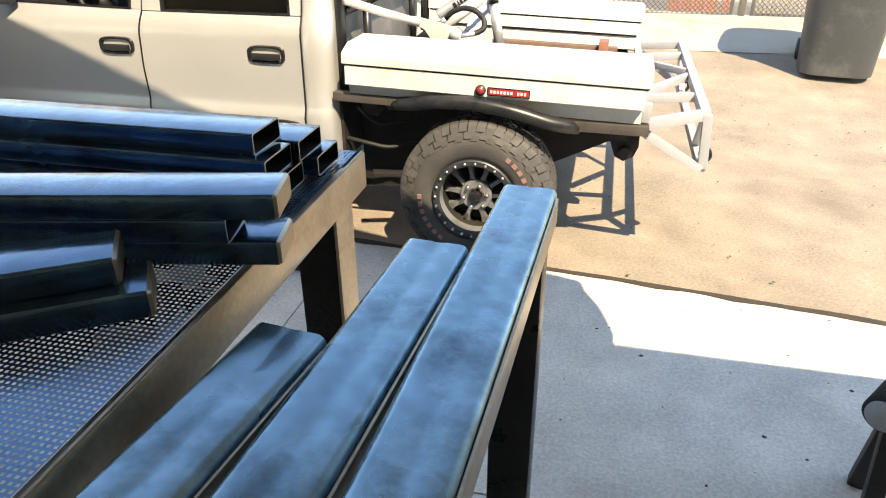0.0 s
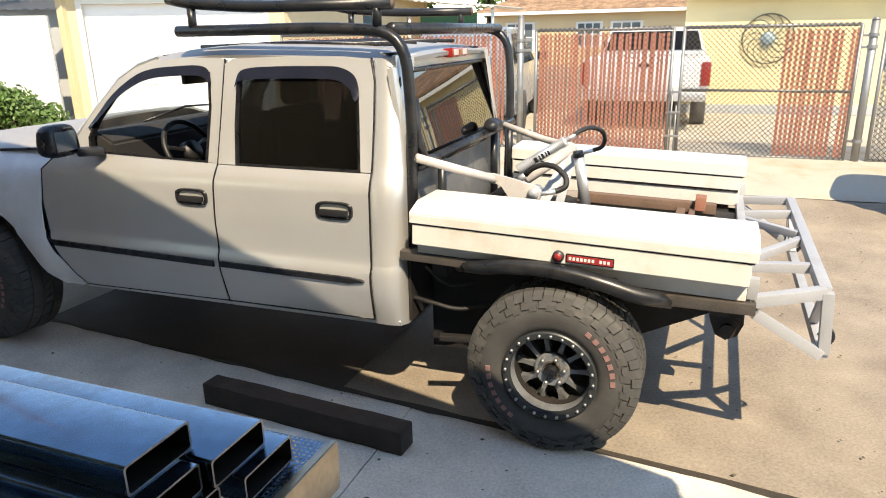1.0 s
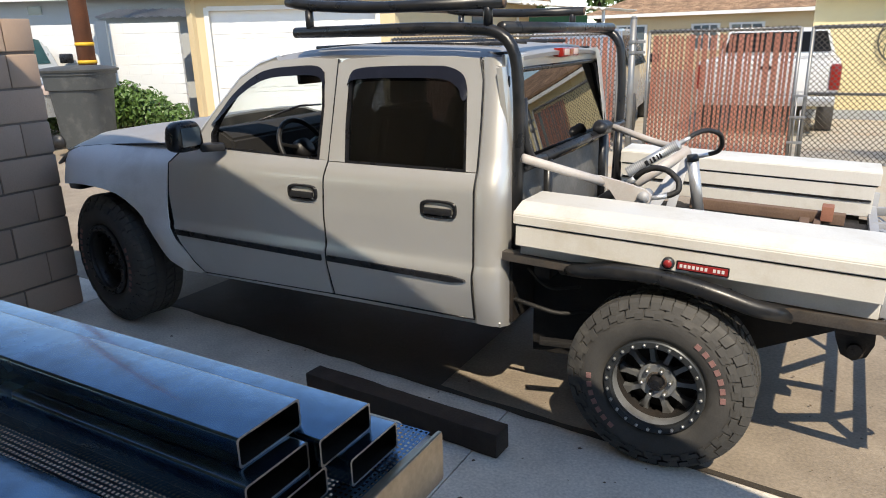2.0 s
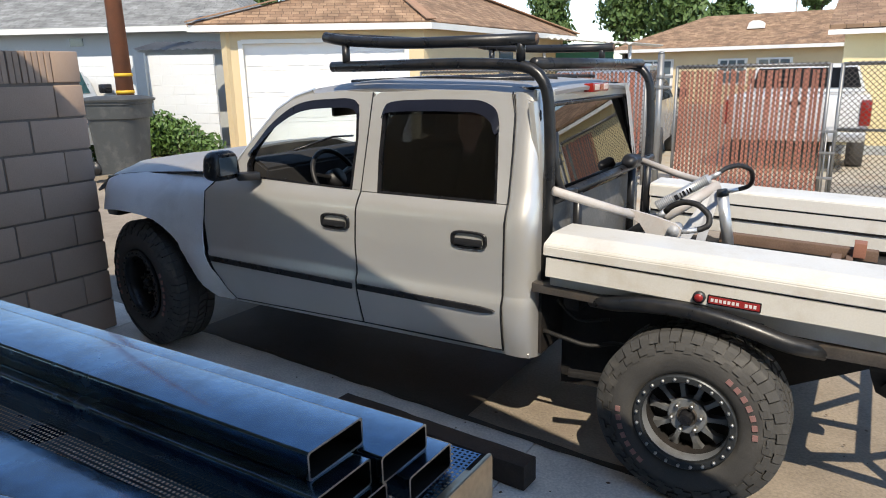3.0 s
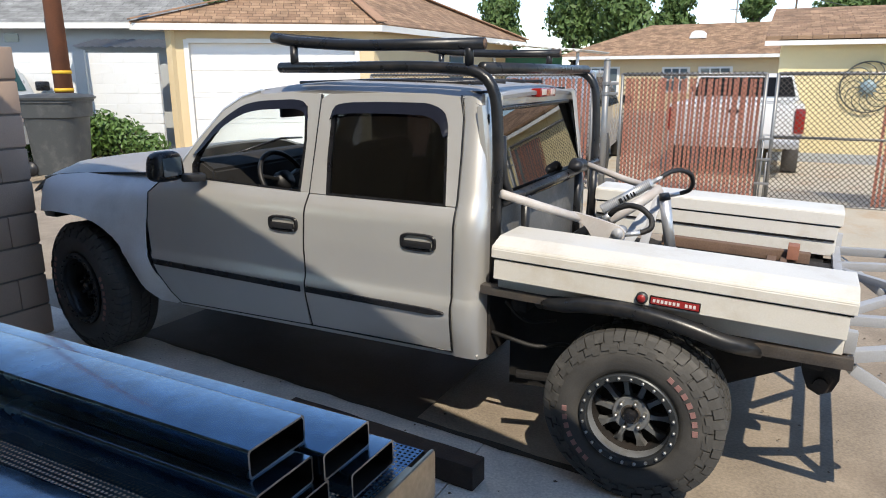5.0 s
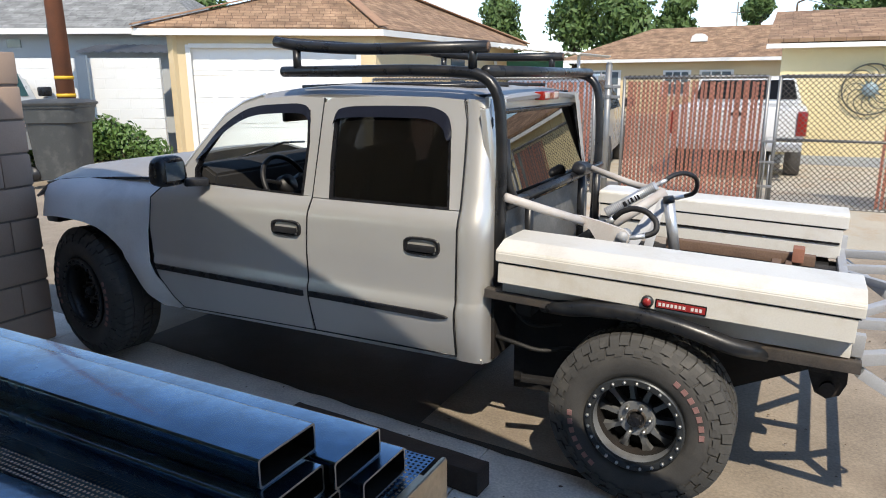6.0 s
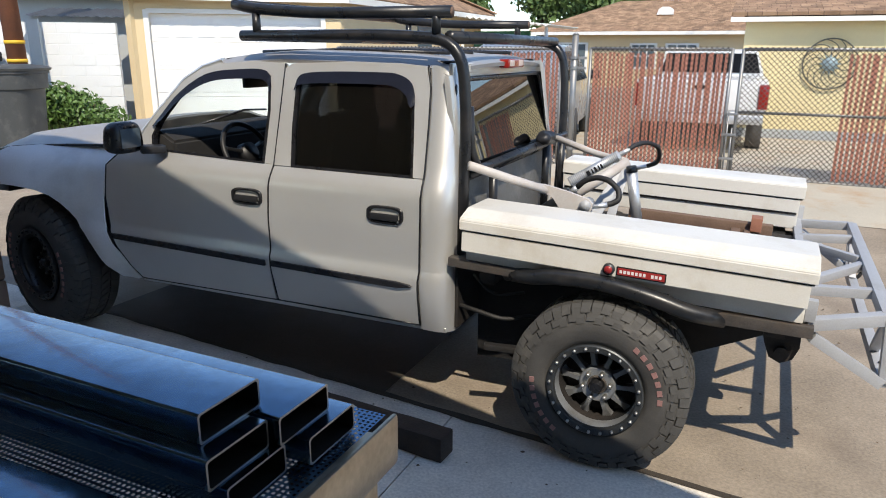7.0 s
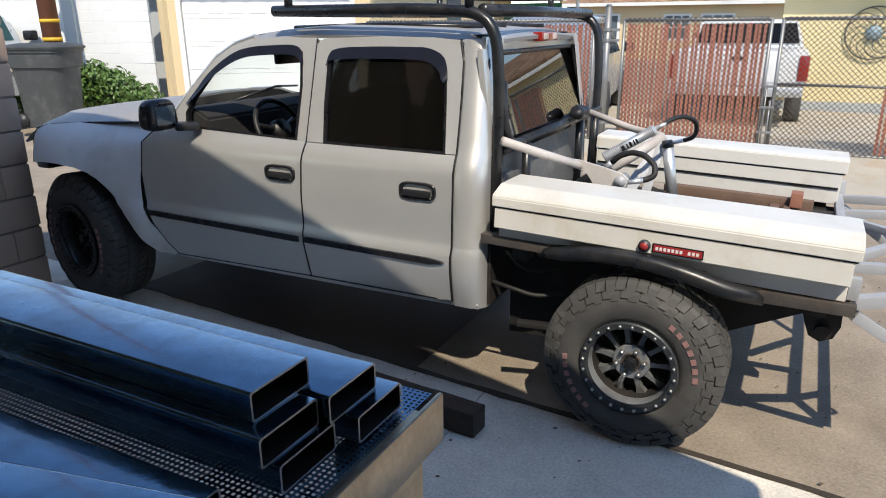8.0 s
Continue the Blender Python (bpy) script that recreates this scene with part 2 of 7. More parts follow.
M_SLAT = mat("redwood_slat", (0.56, 0.215, 0.145), 0.7, var=0.18, scale=5, fine=90, bump=0.15, objrand=0.9)
M_SLATG = mat("grey_slat", (0.42, 0.40, 0.37), 0.7, var=0.15, scale=5, fine=90, bump=0.15, objrand=0.9)
M_GALV = mat("galvanised_pipe", (0.30, 0.30, 0.295), 0.5, metal=0.7, var=0.12, scale=10, fine=150, bump=0.05, stain=(0.30, 0.24, 0.19), stain_scale=8, stain_amount=0.35)
M_WIRE = mat("rusty_fence_wire", (0.060, 0.048, 0.038), 0.7, metal=0.0, var=0.2, scale=10, fine=100, bump=0.0)
M_POLE = mat("brown_utility_pole", (0.17, 0.062, 0.03), 0.85, var=0.3, scale=4, fine=60, bump=0.5)
M_YELLOWBAND = mat("yellow_band", (0.72, 0.42, 0.03), 0.6, var=0.1, scale=8, fine=60, bump=0.0)
M_BIN = mat("dark_grey_bin", (0.055, 0.058, 0.058), 0.55, var=0.18, scale=5, fine=70, bump=0.12, stain=(0.16, 0.155, 0.145), stain_scale=4, stain_amount=0.5)
M_LEAF = mat("tree_leaf", (0.075, 0.13, 0.032), 0.6, var=0.35, scale=0.6, fine=6, bump=0.0, island=1.2)
M_LEAF2 = mat("ivy_leaf", (0.085, 0.16, 0.035), 0.5, var=0.35, scale=2, fine=20, bump=0.0, island=1.2)
M_BARK = mat("bark", (0.10, 0.07, 0.05), 0.9, var=0.3, scale=6, fine=60, bump=0.5)
M_CARWHITE = mat("white_car_paint", (0.74, 0.74, 0.73), 0.3, var=0.03, scale=3, fine=300, bump=0.0, coat=0.5)
M_CARSILVER = mat("silver_car_paint", (0.42, 0.45, 0.47), 0.3, metal=0.5, var=0.04, scale=3, fine=300, bump=0.0, coat=0.5)
M_IRON = mat("verdigris_iron", (0.12, 0.12, 0.10), 0.6, metal=0.4, var=0.3, scale=14, fine=120, bump=0.1)
M_SUNFACE = mat("blue_grey_metal", (0.25, 0.33, 0.36), 0.5, metal=0.4, var=0.3, scale=20, fine=120, bump=0.2)
M_WIN = mat("house_window_glass", (0.10, 0.13, 0.15), 0.08, var=0.1, scale=3, fine=30, bump=0.0, spec=0.9)
M_DARKGLASS = mat("dark_vehicle_glass", (0.015, 0.014, 0.014), 0.12, var=0.1, scale=3, fine=30, bump=0.0, spec=0.3)
M_GREENCLOTH = mat("green_tarp", (0.03, 0.13, 0.08), 0.8, var=0.2, scale=5, fine=50, bump=0.2)
# Unseen garage walls and ceiling, kept pale to bounce light into the shade
M_GARAGE = mat("garage_stucco", (0.62, 0.57, 0.48), 0.9, var=0.08, scale=1.5, fine=70, bump=0.3)
M_STUD = mat("pale_bounce_board", (0.55, 0.45, 0.32), 0.8, var=0.2, scale=4, fine=60, bump=0.2)
M_DARKPANEL = mat("blotched_dark_panel", (0.13, 0.13, 0.128), 0.45, var=0.3, scale=5, fine=90, bump=0.1, stain=(0.30, 0.29, 0.27), stain_scale=6, stain_amount=0.6)
M_GLASS = glass_mat("clear_glass", (0.82, 0.88, 0.86), 0.02)
M_TINT = glass_mat("tinted_glass", (0.17, 0.185, 0.20), 0.15, 0.16)
M_REARGLASS = glass_mat("rear_glass", (0.10, 0.10, 0.105), 0.20)
M_VISOR = mat("smoked_acrylic", (0.022, 0.022, 0.032), 0.12, var=0.1, scale=4, fine=40, bump=0.0)
M_GRIT = mat("grit", (0.13, 0.095, 0.065), 0.95, var=0.4, scale=12, fine=150, bump=0.3)


# ---- mesh helpers ----
def smooth(bm, angle=40):
    for f in bm.faces:
        f.smooth = True
    lim = radians(angle)
    for e in bm.edges:
        if len(e.link_faces) == 2 and e.calc_face_angle(0) > lim:
            e.smooth = False


def part(name, bm, material, parent=None, label="", sm=40):
    if sm:
        smooth(bm, sm)
    me = bpy.data.meshes.new(name)
    bm.to_mesh(me)
    bm.free()
    me.materials.append(material)
    ob = new(name, me)
    if parent:
        ob.parent = parent
    if label:
        ob["label"] = label
    return ob


def shared(name, me, parent, m=None):
    ob = new(name, me)
    ob.parent = parent
    if m is not None:
        ob.matrix_basis = m
    return ob


def thing(name, label, category, loc=(0, 0, 0), group="", kind="", rz=0):
    ob = new(name)
    ob.empty_display_size = 0.1
    ob.matrix_basis = pose(*loc, 0, 0, rz)
    return tagged(ob, label, category, group, kind)


def add_box(bm, lo, hi, bevel=0.0, m=None):
    before = set(bm.verts)
    r = bmesh.ops.create_cube(bm, size=1)
    vs = r["verts"]
    for v in vs:
        v.co = Vector(((lo[i] + hi[i]) / 2 + v.co[i] * (hi[i] - lo[i]) for i in range(3)))
    if bevel:
        es = list({e for v in vs for e in v.link_edges})
        bmesh.ops.bevel(bm, geom=es, offset=bevel, segments=2, affect='EDGES', profile=0.6)
    if m is not None:
        for v in bm.verts:
            if v not in before:
                v.co = m @ v.co
    return bm


def boxm(lo, hi, bevel=0.0):
    return add_box(bmesh.new(), lo, hi, bevel)


def cyl(bm, a, b, r, r2=None, seg=16, cap=True):
    a, b = Vector(a), Vector(b)
    r2 = r if r2 is None else r2
    q = (b - a).to_track_quat("Z", "Y")
    ra, rb = [], []
    for i in range(seg):
        t = 2 * math.pi * i / seg
        d = q @ Vector((math.cos(t), math.sin(t), 0))
        ra.append(bm.verts.new(a + d * r))
        rb.append(bm.verts.new(b + d * r2))
    for i in range(seg):
        j = (i + 1) % seg
        bm.faces.new((ra[i], ra[j], rb[j], rb[i]))
    if cap:
        bm.faces.new(ra[::-1])
        bm.faces.new(rb)
    return bm


def rounded(pts, rad, n=6):
    """Polyline with its inner corners turned into arcs."""
    pts = [Vector(p) for p in pts]
    out = [pts[0]]
    for a, b, c in zip(pts, pts[1:], pts[2:]):
        r = min(rad, (a - b).length * 0.45, (c - b).length * 0.45)
        p, q = b + (a - b).normalized() * r, b + (c - b).normalized() * r
        for i in range(n + 1):
            t = i / n
            out.append(p.lerp(b, t).lerp(b.lerp(q, t), t))
    return out + [pts[-1]]


def pipe(bm, pts, r, seg=12, cap=True, rad=0.0):
    pts = rounded(pts, rad) if rad else [Vector(p) for p in pts]
    rings = []
    t0 = (pts[1] - pts[0]).normalized()
    up = Vector((0, 0, 1)) if abs(t0.z) < 0.9 else Vector((1, 0, 0))
    nrm = t0.cross(up).normalized()
    for i, p in enumerate(pts):
        t = (pts[min(i + 1, len(pts) - 1)] - pts[max(i - 1, 0)]).normalized()
        nrm = (nrm - t * nrm.dot(t)).normalized()
        bn = t.cross(nrm)
        rings.append([bm.verts.new(p + (nrm * math.cos(2 * math.pi * k / seg) + bn * math.sin(2 * math.pi * k / seg)) * r) for k in range(seg)])
    for a, b in zip(rings, rings[1:]):
        for k in range(seg):
            j = (k + 1) % seg
            bm.faces.new((a[k], a[j], b[j], b[k]))
    if cap:
        bm.faces.new(rings[0][::-1])
        bm.faces.new(rings[-1])
    return bm


def bar(bm, a, b, w, h, bevel=0.004, up=(0, 0, 1)):
    """Rectangular bar from a to b: w across, h along up."""
    a, b = Vector(a), Vector(b)
    d = b - a
    x = d.normalized()
    y = Vector(up).cross(x)
    y = y.normalized() if y.length > 1e-4 else Vector((0, 1, 0))
    z = x.cross(y)
    m = Matrix((x, y, z)).transposed().to_4x4()
    m.translation = (a + b) / 2
    return add_box(bm, (-d.length / 2, -w / 2, -h / 2), (d.length / 2, w / 2, h / 2), bevel, m)


def lathe(bm, prof, seg=48, axis_y=True, m=None):
    """Spin (radius, along) points about the y axis."""
    rings = []
    for r, y in prof:
        rings.append([bm.verts.new((r * math.cos(2 * math.pi * k / seg), y, r * math.sin(2 * math.pi * k / seg))) for k in range(seg)])
    for a, b in zip(rings, rings[1:]):
        for k in range(seg):
            j = (k + 1) % seg
            bm.faces.new((a[k], a[j], b[j], b[k]))
    return bm


def prism(bm, outline, y0, y1):
    """Closed (x, z) outline pushed from y0 to y1."""
    a = [bm.verts.new((x, y0, z)) for x, z in outline]
    b = [bm.verts.new((x, y1, z)) for x, z in outline]
    n = len(a)
    bm.faces.new(a)
    bm.faces.new(b[::-1])
    for i in range(n):
        j = (i + 1) % n
        bm.faces.new((a[j], a[i], b[i], b[j]))
    return bm


def fix(bm):
    bmesh.ops.recalc_face_normals(bm, faces=bm.faces[:])
    return bm
# ---- ground ----
def ground_z(x, y):
    t = min(max((y - 2.6) / 4.2, 0), 1)
    return 0.33 * (3 * t * t - 2 * t ** 3)


bm = bmesh.new()
xs = [-900, -300, -120, -60] + [-30 + i * 1.0 for i in range(61)] + [60, 120, 300, 900]
ys = [-900, -200, -60, -20] + [-8 + i * 0.5 for i in range(73)] + [45, 80, 160, 400, 1500]
grid = [[bm.verts.new((x, y, ground_z(x, y) + (0.012 * noise.noise((x * 0.8, y * 0.8, 0)) - 0.014 if -20 < x < 20 and -8 < y < 12 else 0))) for x in xs] for y in ys]
for ra, rb in zip(grid, grid[1:]):
    for i in range(len(xs) - 1):
        bm.faces.new((ra[i], ra[i + 1], rb[i + 1], rb[i]))
ground = part("ground", bm, M_ASPHALT)
tagged(ground, "sunlit tan-brown worn alley asphalt with oil spots", "ground", kind="structure")


def slab_edge(x):
    return 0.02 - 0.085 * x - 0.012 * max(0, x) ** 2


pave = thing("pavement", "grey concrete driveway slabs with dirty joints", "driveway", kind="structure")
cuts = [-9.0, -4.36, -0.80, 4.8, 9.0]
for i, (x0, x1) in enumerate(zip(cuts, cuts[1:])):
    for j in range(3):
        a0, a1 = (-9.0, -4.6) if j == 0 else ((-4.6, -1.6) if j == 1 else (-1.6, None))
        bm = bmesh.new()
        n = 30
        g = 0.004
        X = [x0 + g + (x1 - x0 - 2 * g) * k / n for k in range(n + 1)]
        top = lambda x: (slab_edge(x) + 0.018 * noise.noise((x * 3, 4, 0)) if a1 is None else a1 - g)
        lo_t = [bm.verts.new((x, a0 + g, 0.002)) for x in X]
        hi_t = [bm.verts.new((x, top(x), 0.002)) for x in X]
        lo_b = [bm.verts.new((x, a0 + g, -0.08)) for x in X]
        hi_b = [bm.verts.new((x, top(x), -0.08)) for x in X]
        for k in range(n):
            bm.faces.new((lo_t[k], lo_t[k + 1], hi_t[k + 1], hi_t[k]))
            bm.faces.new((hi_t[k], hi_t[k + 1], hi_b[k + 1], hi_b[k]))
            bm.faces.new((lo_b[k], lo_b[k + 1], lo_t[k + 1], lo_t[k]))
        bm.faces.new((lo_t[0], hi_t[0], hi_b[0], lo_b[0]))
        bm.faces.new((hi_t[-1], lo_t[-1], lo_b[-1], hi_b[-1]))
        part("slab", fix(bm), M_CONC, pave, sm=0)
bm = boxm((-4.35, -8.9, -0.1), (8.9, -0.9, -0.006))
part("joint_fill", bm, M_DIRT, pave, "dark dirt in the joints", sm=0)

# cream apron on the far side of the alley
bm = bmesh.new()
X = [-14 + 0.5 * k for k in range(57)]
Y = [4.95 + 0.2 * k for k in range(9)] + [7.5, 9.0, 11.2]
g2 = [[bm.verts.new((x, y + (0.06 * noise.noise((x, 0, 7)) if j == 0 else 0), ground_z(x, y) + (0.008 if j else -0.01))) for x in X] for j, y in enumerate(Y)]
for ra, rb in zip(g2, g2[1:]):
    for i in range(len(X) - 1):
        bm.faces.new((ra[i], ra[i + 1], rb[i + 1], rb[i]))
tagged(part("apron", bm, M_CONC2), "cream concrete apron with rust stains across the alley", "pavement", kind="structure")

# dirt strip along the slab edge
bm = bmesh.new()
for k in range(90):
    x = -4.3 + 0.09 * k
    y = slab_edge(x)
    w = 0.03 + 0.025 * abs(noise.noise((x * 2, 1, 3)))
    a = bm.verts.new((x, y - 0.01 + 0.02 * noise.noise((x * 5, 8, 1)), 0.005))
    b = bm.verts.new((x, y + w, 0.005))
    if k:
        bm.faces.new((pa, a, b, pb))
    pa, pb = a, b
tagged(part("dirt_strip", bm, M_DIRT, sm=0), "dark dirt line along the slab edge", "dirt", kind="stuff")

# dark sheet that paints the shade under the truck, over oily dirt
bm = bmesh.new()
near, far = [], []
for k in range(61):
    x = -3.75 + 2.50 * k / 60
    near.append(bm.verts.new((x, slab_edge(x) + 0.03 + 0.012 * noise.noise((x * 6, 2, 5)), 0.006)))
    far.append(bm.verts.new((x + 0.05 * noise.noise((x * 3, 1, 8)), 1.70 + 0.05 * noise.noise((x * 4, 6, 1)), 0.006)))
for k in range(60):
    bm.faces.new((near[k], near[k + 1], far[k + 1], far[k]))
tagged(part("underbody_shade", bm, M_UNDERBODY, sm=0), "near-black sheet for the pickup's shade, over oily dirt", "stain", kind="stuff")

# small stones and leaf bits
random.seed(4)
bm = bmesh.new()
for k in range(700):
    x, y = random.uniform(-3.5, 4), random.uniform(-1.6, 4.5)
    s = random.choice((0.003, 0.004, 0.005, 0.007, 0.010))
    z = ground_z(x, y) + 0.002
    c = Vector((x, y, z))
    a0 = random.random() * 6
    ring = [bm.verts.new(c + Vector((math.cos(a0 + i * 1.26) * s * random.uniform(0.6, 1.5), math.sin(a0 + i * 1.26) * s, 0))) for i in range(5)]
    tip = bm.verts.new(c + Vector((0, 0, s * 0.7)))
    for i in range(5):
        bm.faces.new((ring[i], ring[(i + 1) % 5], tip))
tagged(part("grit", bm, M_GRIT, sm=0), "scattered dark grit and leaf bits", "grit", kind="stuff")

# ---- the garage that the camera stands in ----
wf = thing("wall_front", "shaded stucco garage front with a wide open doorway", "wall", kind="structure")
# Unseen roof line, worked back from the shade edge on the truck
def gable(x):
    return 4.297 - 0.428 * abs(x + 2.95)
bm = bmesh.new()
add_box(bm, (1.35, -2.1, 0), (1.50, -1.98, 2.30))
prism(bm, [(-4.6, 3.50), (-1.35, 3.50), (-2.95, gable(-2.95) - 0.09)], -2.1, -1.98)
add_box(bm, (-7.55, -2.1, 0), (-7.40, -1.98, 2.30))
part("stucco", fix(bm), M_GARAGE, wf, sm=0)
# Left wall kept low to let more sky light into the shade
for x0, x1, zt, nm in ((-7.55, -7.40, 1.10, "wall_left"), (1.35, 1.50, 2.30, "wall_right")):
    tagged(part(nm, boxm((x0, -8.5, 0), (x1, -2.102, zt)), M_GARAGE, sm=0), "plain garage side wall", "wall", kind="structure")
tagged(part("wall_back", boxm((-7.55, -8.65, 0), (1.50, -8.502, 2.30)), M_GARAGE, sm=0), "plain garage back wall", "wall", kind="structure")
bm = bmesh.new()
prism(bm, [(-7.4, 2.302), (1.35, 2.302), (-2.95, gable(-2.95) - 0.1)], -8.65, -8.5)
tagged(part("gable_back", fix(bm), M_GARAGE, sm=0), "plain garage back gable", "wall", kind="structure")
roof = thing("garage_roof", "gable roof over the garage", "roof", kind="structure")
for xe in (1.60, -7.70):
    bm = bmesh.new()
    prism(bm, [(xe, gable(xe) - 0.07), (xe, gable(xe)), (-2.95, gable(-2.95)), (-2.95, gable(-2.95) - 0.07)], -8.8, -1.75)
    part("roof_slope", fix(bm), M_STUD, roof, sm=0)
# Unseen block added only to cast the notch in the ground shadow
bm = bmesh.new()
prism(bm, [(1.50, gable(1.5) - 0.10), (1.585, gable(1.585) - 0.08), (1.57, 2.02), (1.50, 1.72)], -1.98, -1.76)
part("shade_notch_block", fix(bm), M_STUD, roof, "unseen block added at the eave to shape the shadow's corner", sm=0)
# Out of view; its height sets the shade edge on the driveway
tagged(part("boundary_wall", boxm((1.512, -2.2, 0), (9.0, -2.0, 1.95), 0.01), M_BLOCK, sm=0), "unseen tan wall beside the garage, set to cast the near shade edge", "wall", kind="structure")

# tan block wall that ends beside the truck's nose
bw = thing("block_wall", "tan slump block wall with a ribbed top course", "wall", (-4.385, 0.03, 0), kind="structure")
part("mortar", boxm((-0.195, -2.0, 0), (-0.012, 0.045, 2.06)), M_MORTAR, bw, "recessed mortar joints", sm=0)
bm = bmesh.new()
add_box(bm, (-0.21, -0.205, -0.106), (0, 0.205, 0.106), 0.012)
block_me = bpy.data.meshes.new("block")
smooth(bm)
bm.to_mesh(block_me)
bm.free()
block_me.materials.append(M_BLOCK)
for c in range(8):
    for k in range(6):
        yc = 0.055 - 0.205 - 0.42 * k + (0.21 if c % 2 else 0)
        h = 0.232
        sc = 1.0
        if yc > 0:
            sc, yc = 0.5, -0.052
        o = shared("block", block_me, bw, Matrix.Translation((random.uniform(-0.004, 0.004), yc, 0.116 + h * c)) @ Matrix.Diagonal((1, sc, 1.03, 1)))
rib = bmesh.new()
add_box(rib, (-0.21, -0.018, -0.106), (0.0, 0.018, 0.106), 0.006)
rib_me = bpy.data.meshes.new("rib")
rib.to_mesh(rib_me)
rib.free()
rib_me.materials.append(M_BLOCK)
for k in range(14):
    shared("rib", rib_me, bw, pose(random.uniform(-0.006, 0.006), -0.17 - 0.042 * k, 1.975))
shared("block", block_me, bw, Matrix.Translation((0, -0.048, 1.975)) @ Matrix.Diagonal((1, 0.48, 1, 1)))
# ---- the pickup truck ----
W = 2.0
CW = 1.78
truck = thing("pickup_truck", "pewter crew-cab pickup with a flatbed, black rack and huge tyres", "truck")


def side_y(z):
    return float(np.interp(z, [0, 0.45, 0.55, 0.70, 0.775, 0.805, 1.0, 1.18, 1.225, 1.27, 1.80, 2.2], [0.06, 0.06, 0.03, -0.008, -0.010, 0.006, 0, 0.004, 0.022, 0.045, 0.20, 0.3]))


def skin(bm, bulge=None, thick=0.02, flip=False):
    """Bend a flat (x, z) sheet onto the truck's side and give it thickness."""
    for v in bm.verts:
        y = side_y(v.co.z) - (bulge(v.co.x, v.co.z) if bulge else 0)
        v.co.y = CW - y if flip else y
    fix(bm)
    if bm.faces and (sum(f.normal.y * f.calc_area() for f in bm.faces) > 0) != flip:
        bmesh.ops.reverse_faces(bm, faces=bm.faces[:])
    bmesh.ops.solidify(bm, geom=bm.faces[:], thickness=thick)
    return bm


def sheet(outline, step=0.03, xstep=0.12):
    bm = bmesh.new()
    bm.faces.new([bm.verts.new((x, 0, z)) for x, z in outline])
    zs = [z for _, z in outline]
    xs_ = [x for x, _ in outline]
    z = min(zs) + step
    while z < max(zs):
        bmesh.ops.bisect_plane(bm, geom=bm.verts[:] + bm.edges[:] + bm.faces[:], plane_co=(0, 0, z), plane_no=(0, 0, 1))
        z += step
    x = min(xs_) + xstep
    while x < max(xs_):
        bmesh.ops.bisect_plane(bm, geom=bm.verts[:] + bm.edges[:] + bm.faces[:], plane_co=(x, 0, 0), plane_no=(1, 0, 0))
        x += xstep
    return bm


def ringsheet(outer, inner, m=1):
    bm = bmesh.new()
    rows = []
    for t in range(m + 2):
        f = t / (m + 1)
        rows.append([bm.verts.new((o[0] + (i[0] - o[0]) * f, 0, o[1] + (i[1] - o[1]) * f)) for o, i in zip(outer, inner)])
    n = len(outer)
    for a, b in zip(rows, rows[1:]):
        for k in range(n):
            j = (k + 1) % n
            bm.faces.new((a[k], a[j], b[j], b[k]))
    return bm


FD = [(-3.072, 1.18), (-3.108, 0.974), (-3.107, 0.821), (-3.062, 0.66), (-2.99, 0.535), (-2.93, 0.472), (-2.425, 0.478), (-1.878, 0.498), (-1.871, 0.72), (-1.872, 0.955), (-1.860, 1.149), (-1.842, 1.262), (-2.30, 1.275), (-2.72, 1.287), (-2.87, 1.297), (-2.98, 1.255)]
RD = [(-1.832, 1.260), (-1.848, 1.149), (-1.860, 0.955), (-1.859, 0.72), (-1.866, 0.498), (-1.406, 0.506), (-0.972, 0.508), (-0.957, 0.758), (-0.948, 1.025), (-0.945, 1.194), (-0.945, 1.258)]
F_OUT = [(-2.87, 1.30), (-2.80, 1.40), (-2.713, 1.515), (-2.557, 1.672), (-2.434, 1.742), (-2.307, 1.777), (-2.056, 1.795), (-1.845, 1.785), (-1.843, 1.547), (-1.842, 1.266)]
F_IN = [(-2.719, 1.291), (-2.735, 1.37), (-2.690, 1.46), (-2.582, 1.591), (-2.42, 1.697), (-2.292, 1.726), (-1.998, 1.741), (-1.932, 1.718), (-1.908, 1.544), (-1.906, 1.270)]
R_OUT = [(-1.834, 1.264), (-1.836, 1.50), (-1.835, 1.76), (-1.79, 1.785), (-1.442, 1.797), (-1.137, 1.793), (-1.0, 1.78), (-0.968, 1.68), (-0.955, 1.50), (-0.946, 1.262)]
R_IN = [(-1.719, 1.266), (-1.742, 1.462), (-1.749, 1.688), (-1.711, 1.725), (-1.463, 1.733), (-1.157, 1.731), (-1.08, 1.698), (-1.049, 1.631), (-1.031, 1.482), (-1.006, 1.264)]
FENDER = [(-4.27, 1.11), (-4.299, 1.0), (-4.243, 0.955), (-4.10, 0.985), (-3.964, 1.0), (-3.85, 1.004), (-3.739, 1.001), (-3.63, 0.99), (-3.531, 0.965), (-3.46, 0.925), (-3.40, 0.87), (-3.275, 0.69), (-3.17, 0.54), (-3.09, 0.462), (-2.98, 0.452), (-2.938, 0.470), (-2.998, 0.535), (-3.072, 0.66), (-3.118, 0.823), (-3.118, 0.974), (-3.083, 1.18), (-2.99, 1.262), (-3.378, 1.262), (-3.737, 1.255), (-4.044, 1.225), (-4.18, 1.18)]


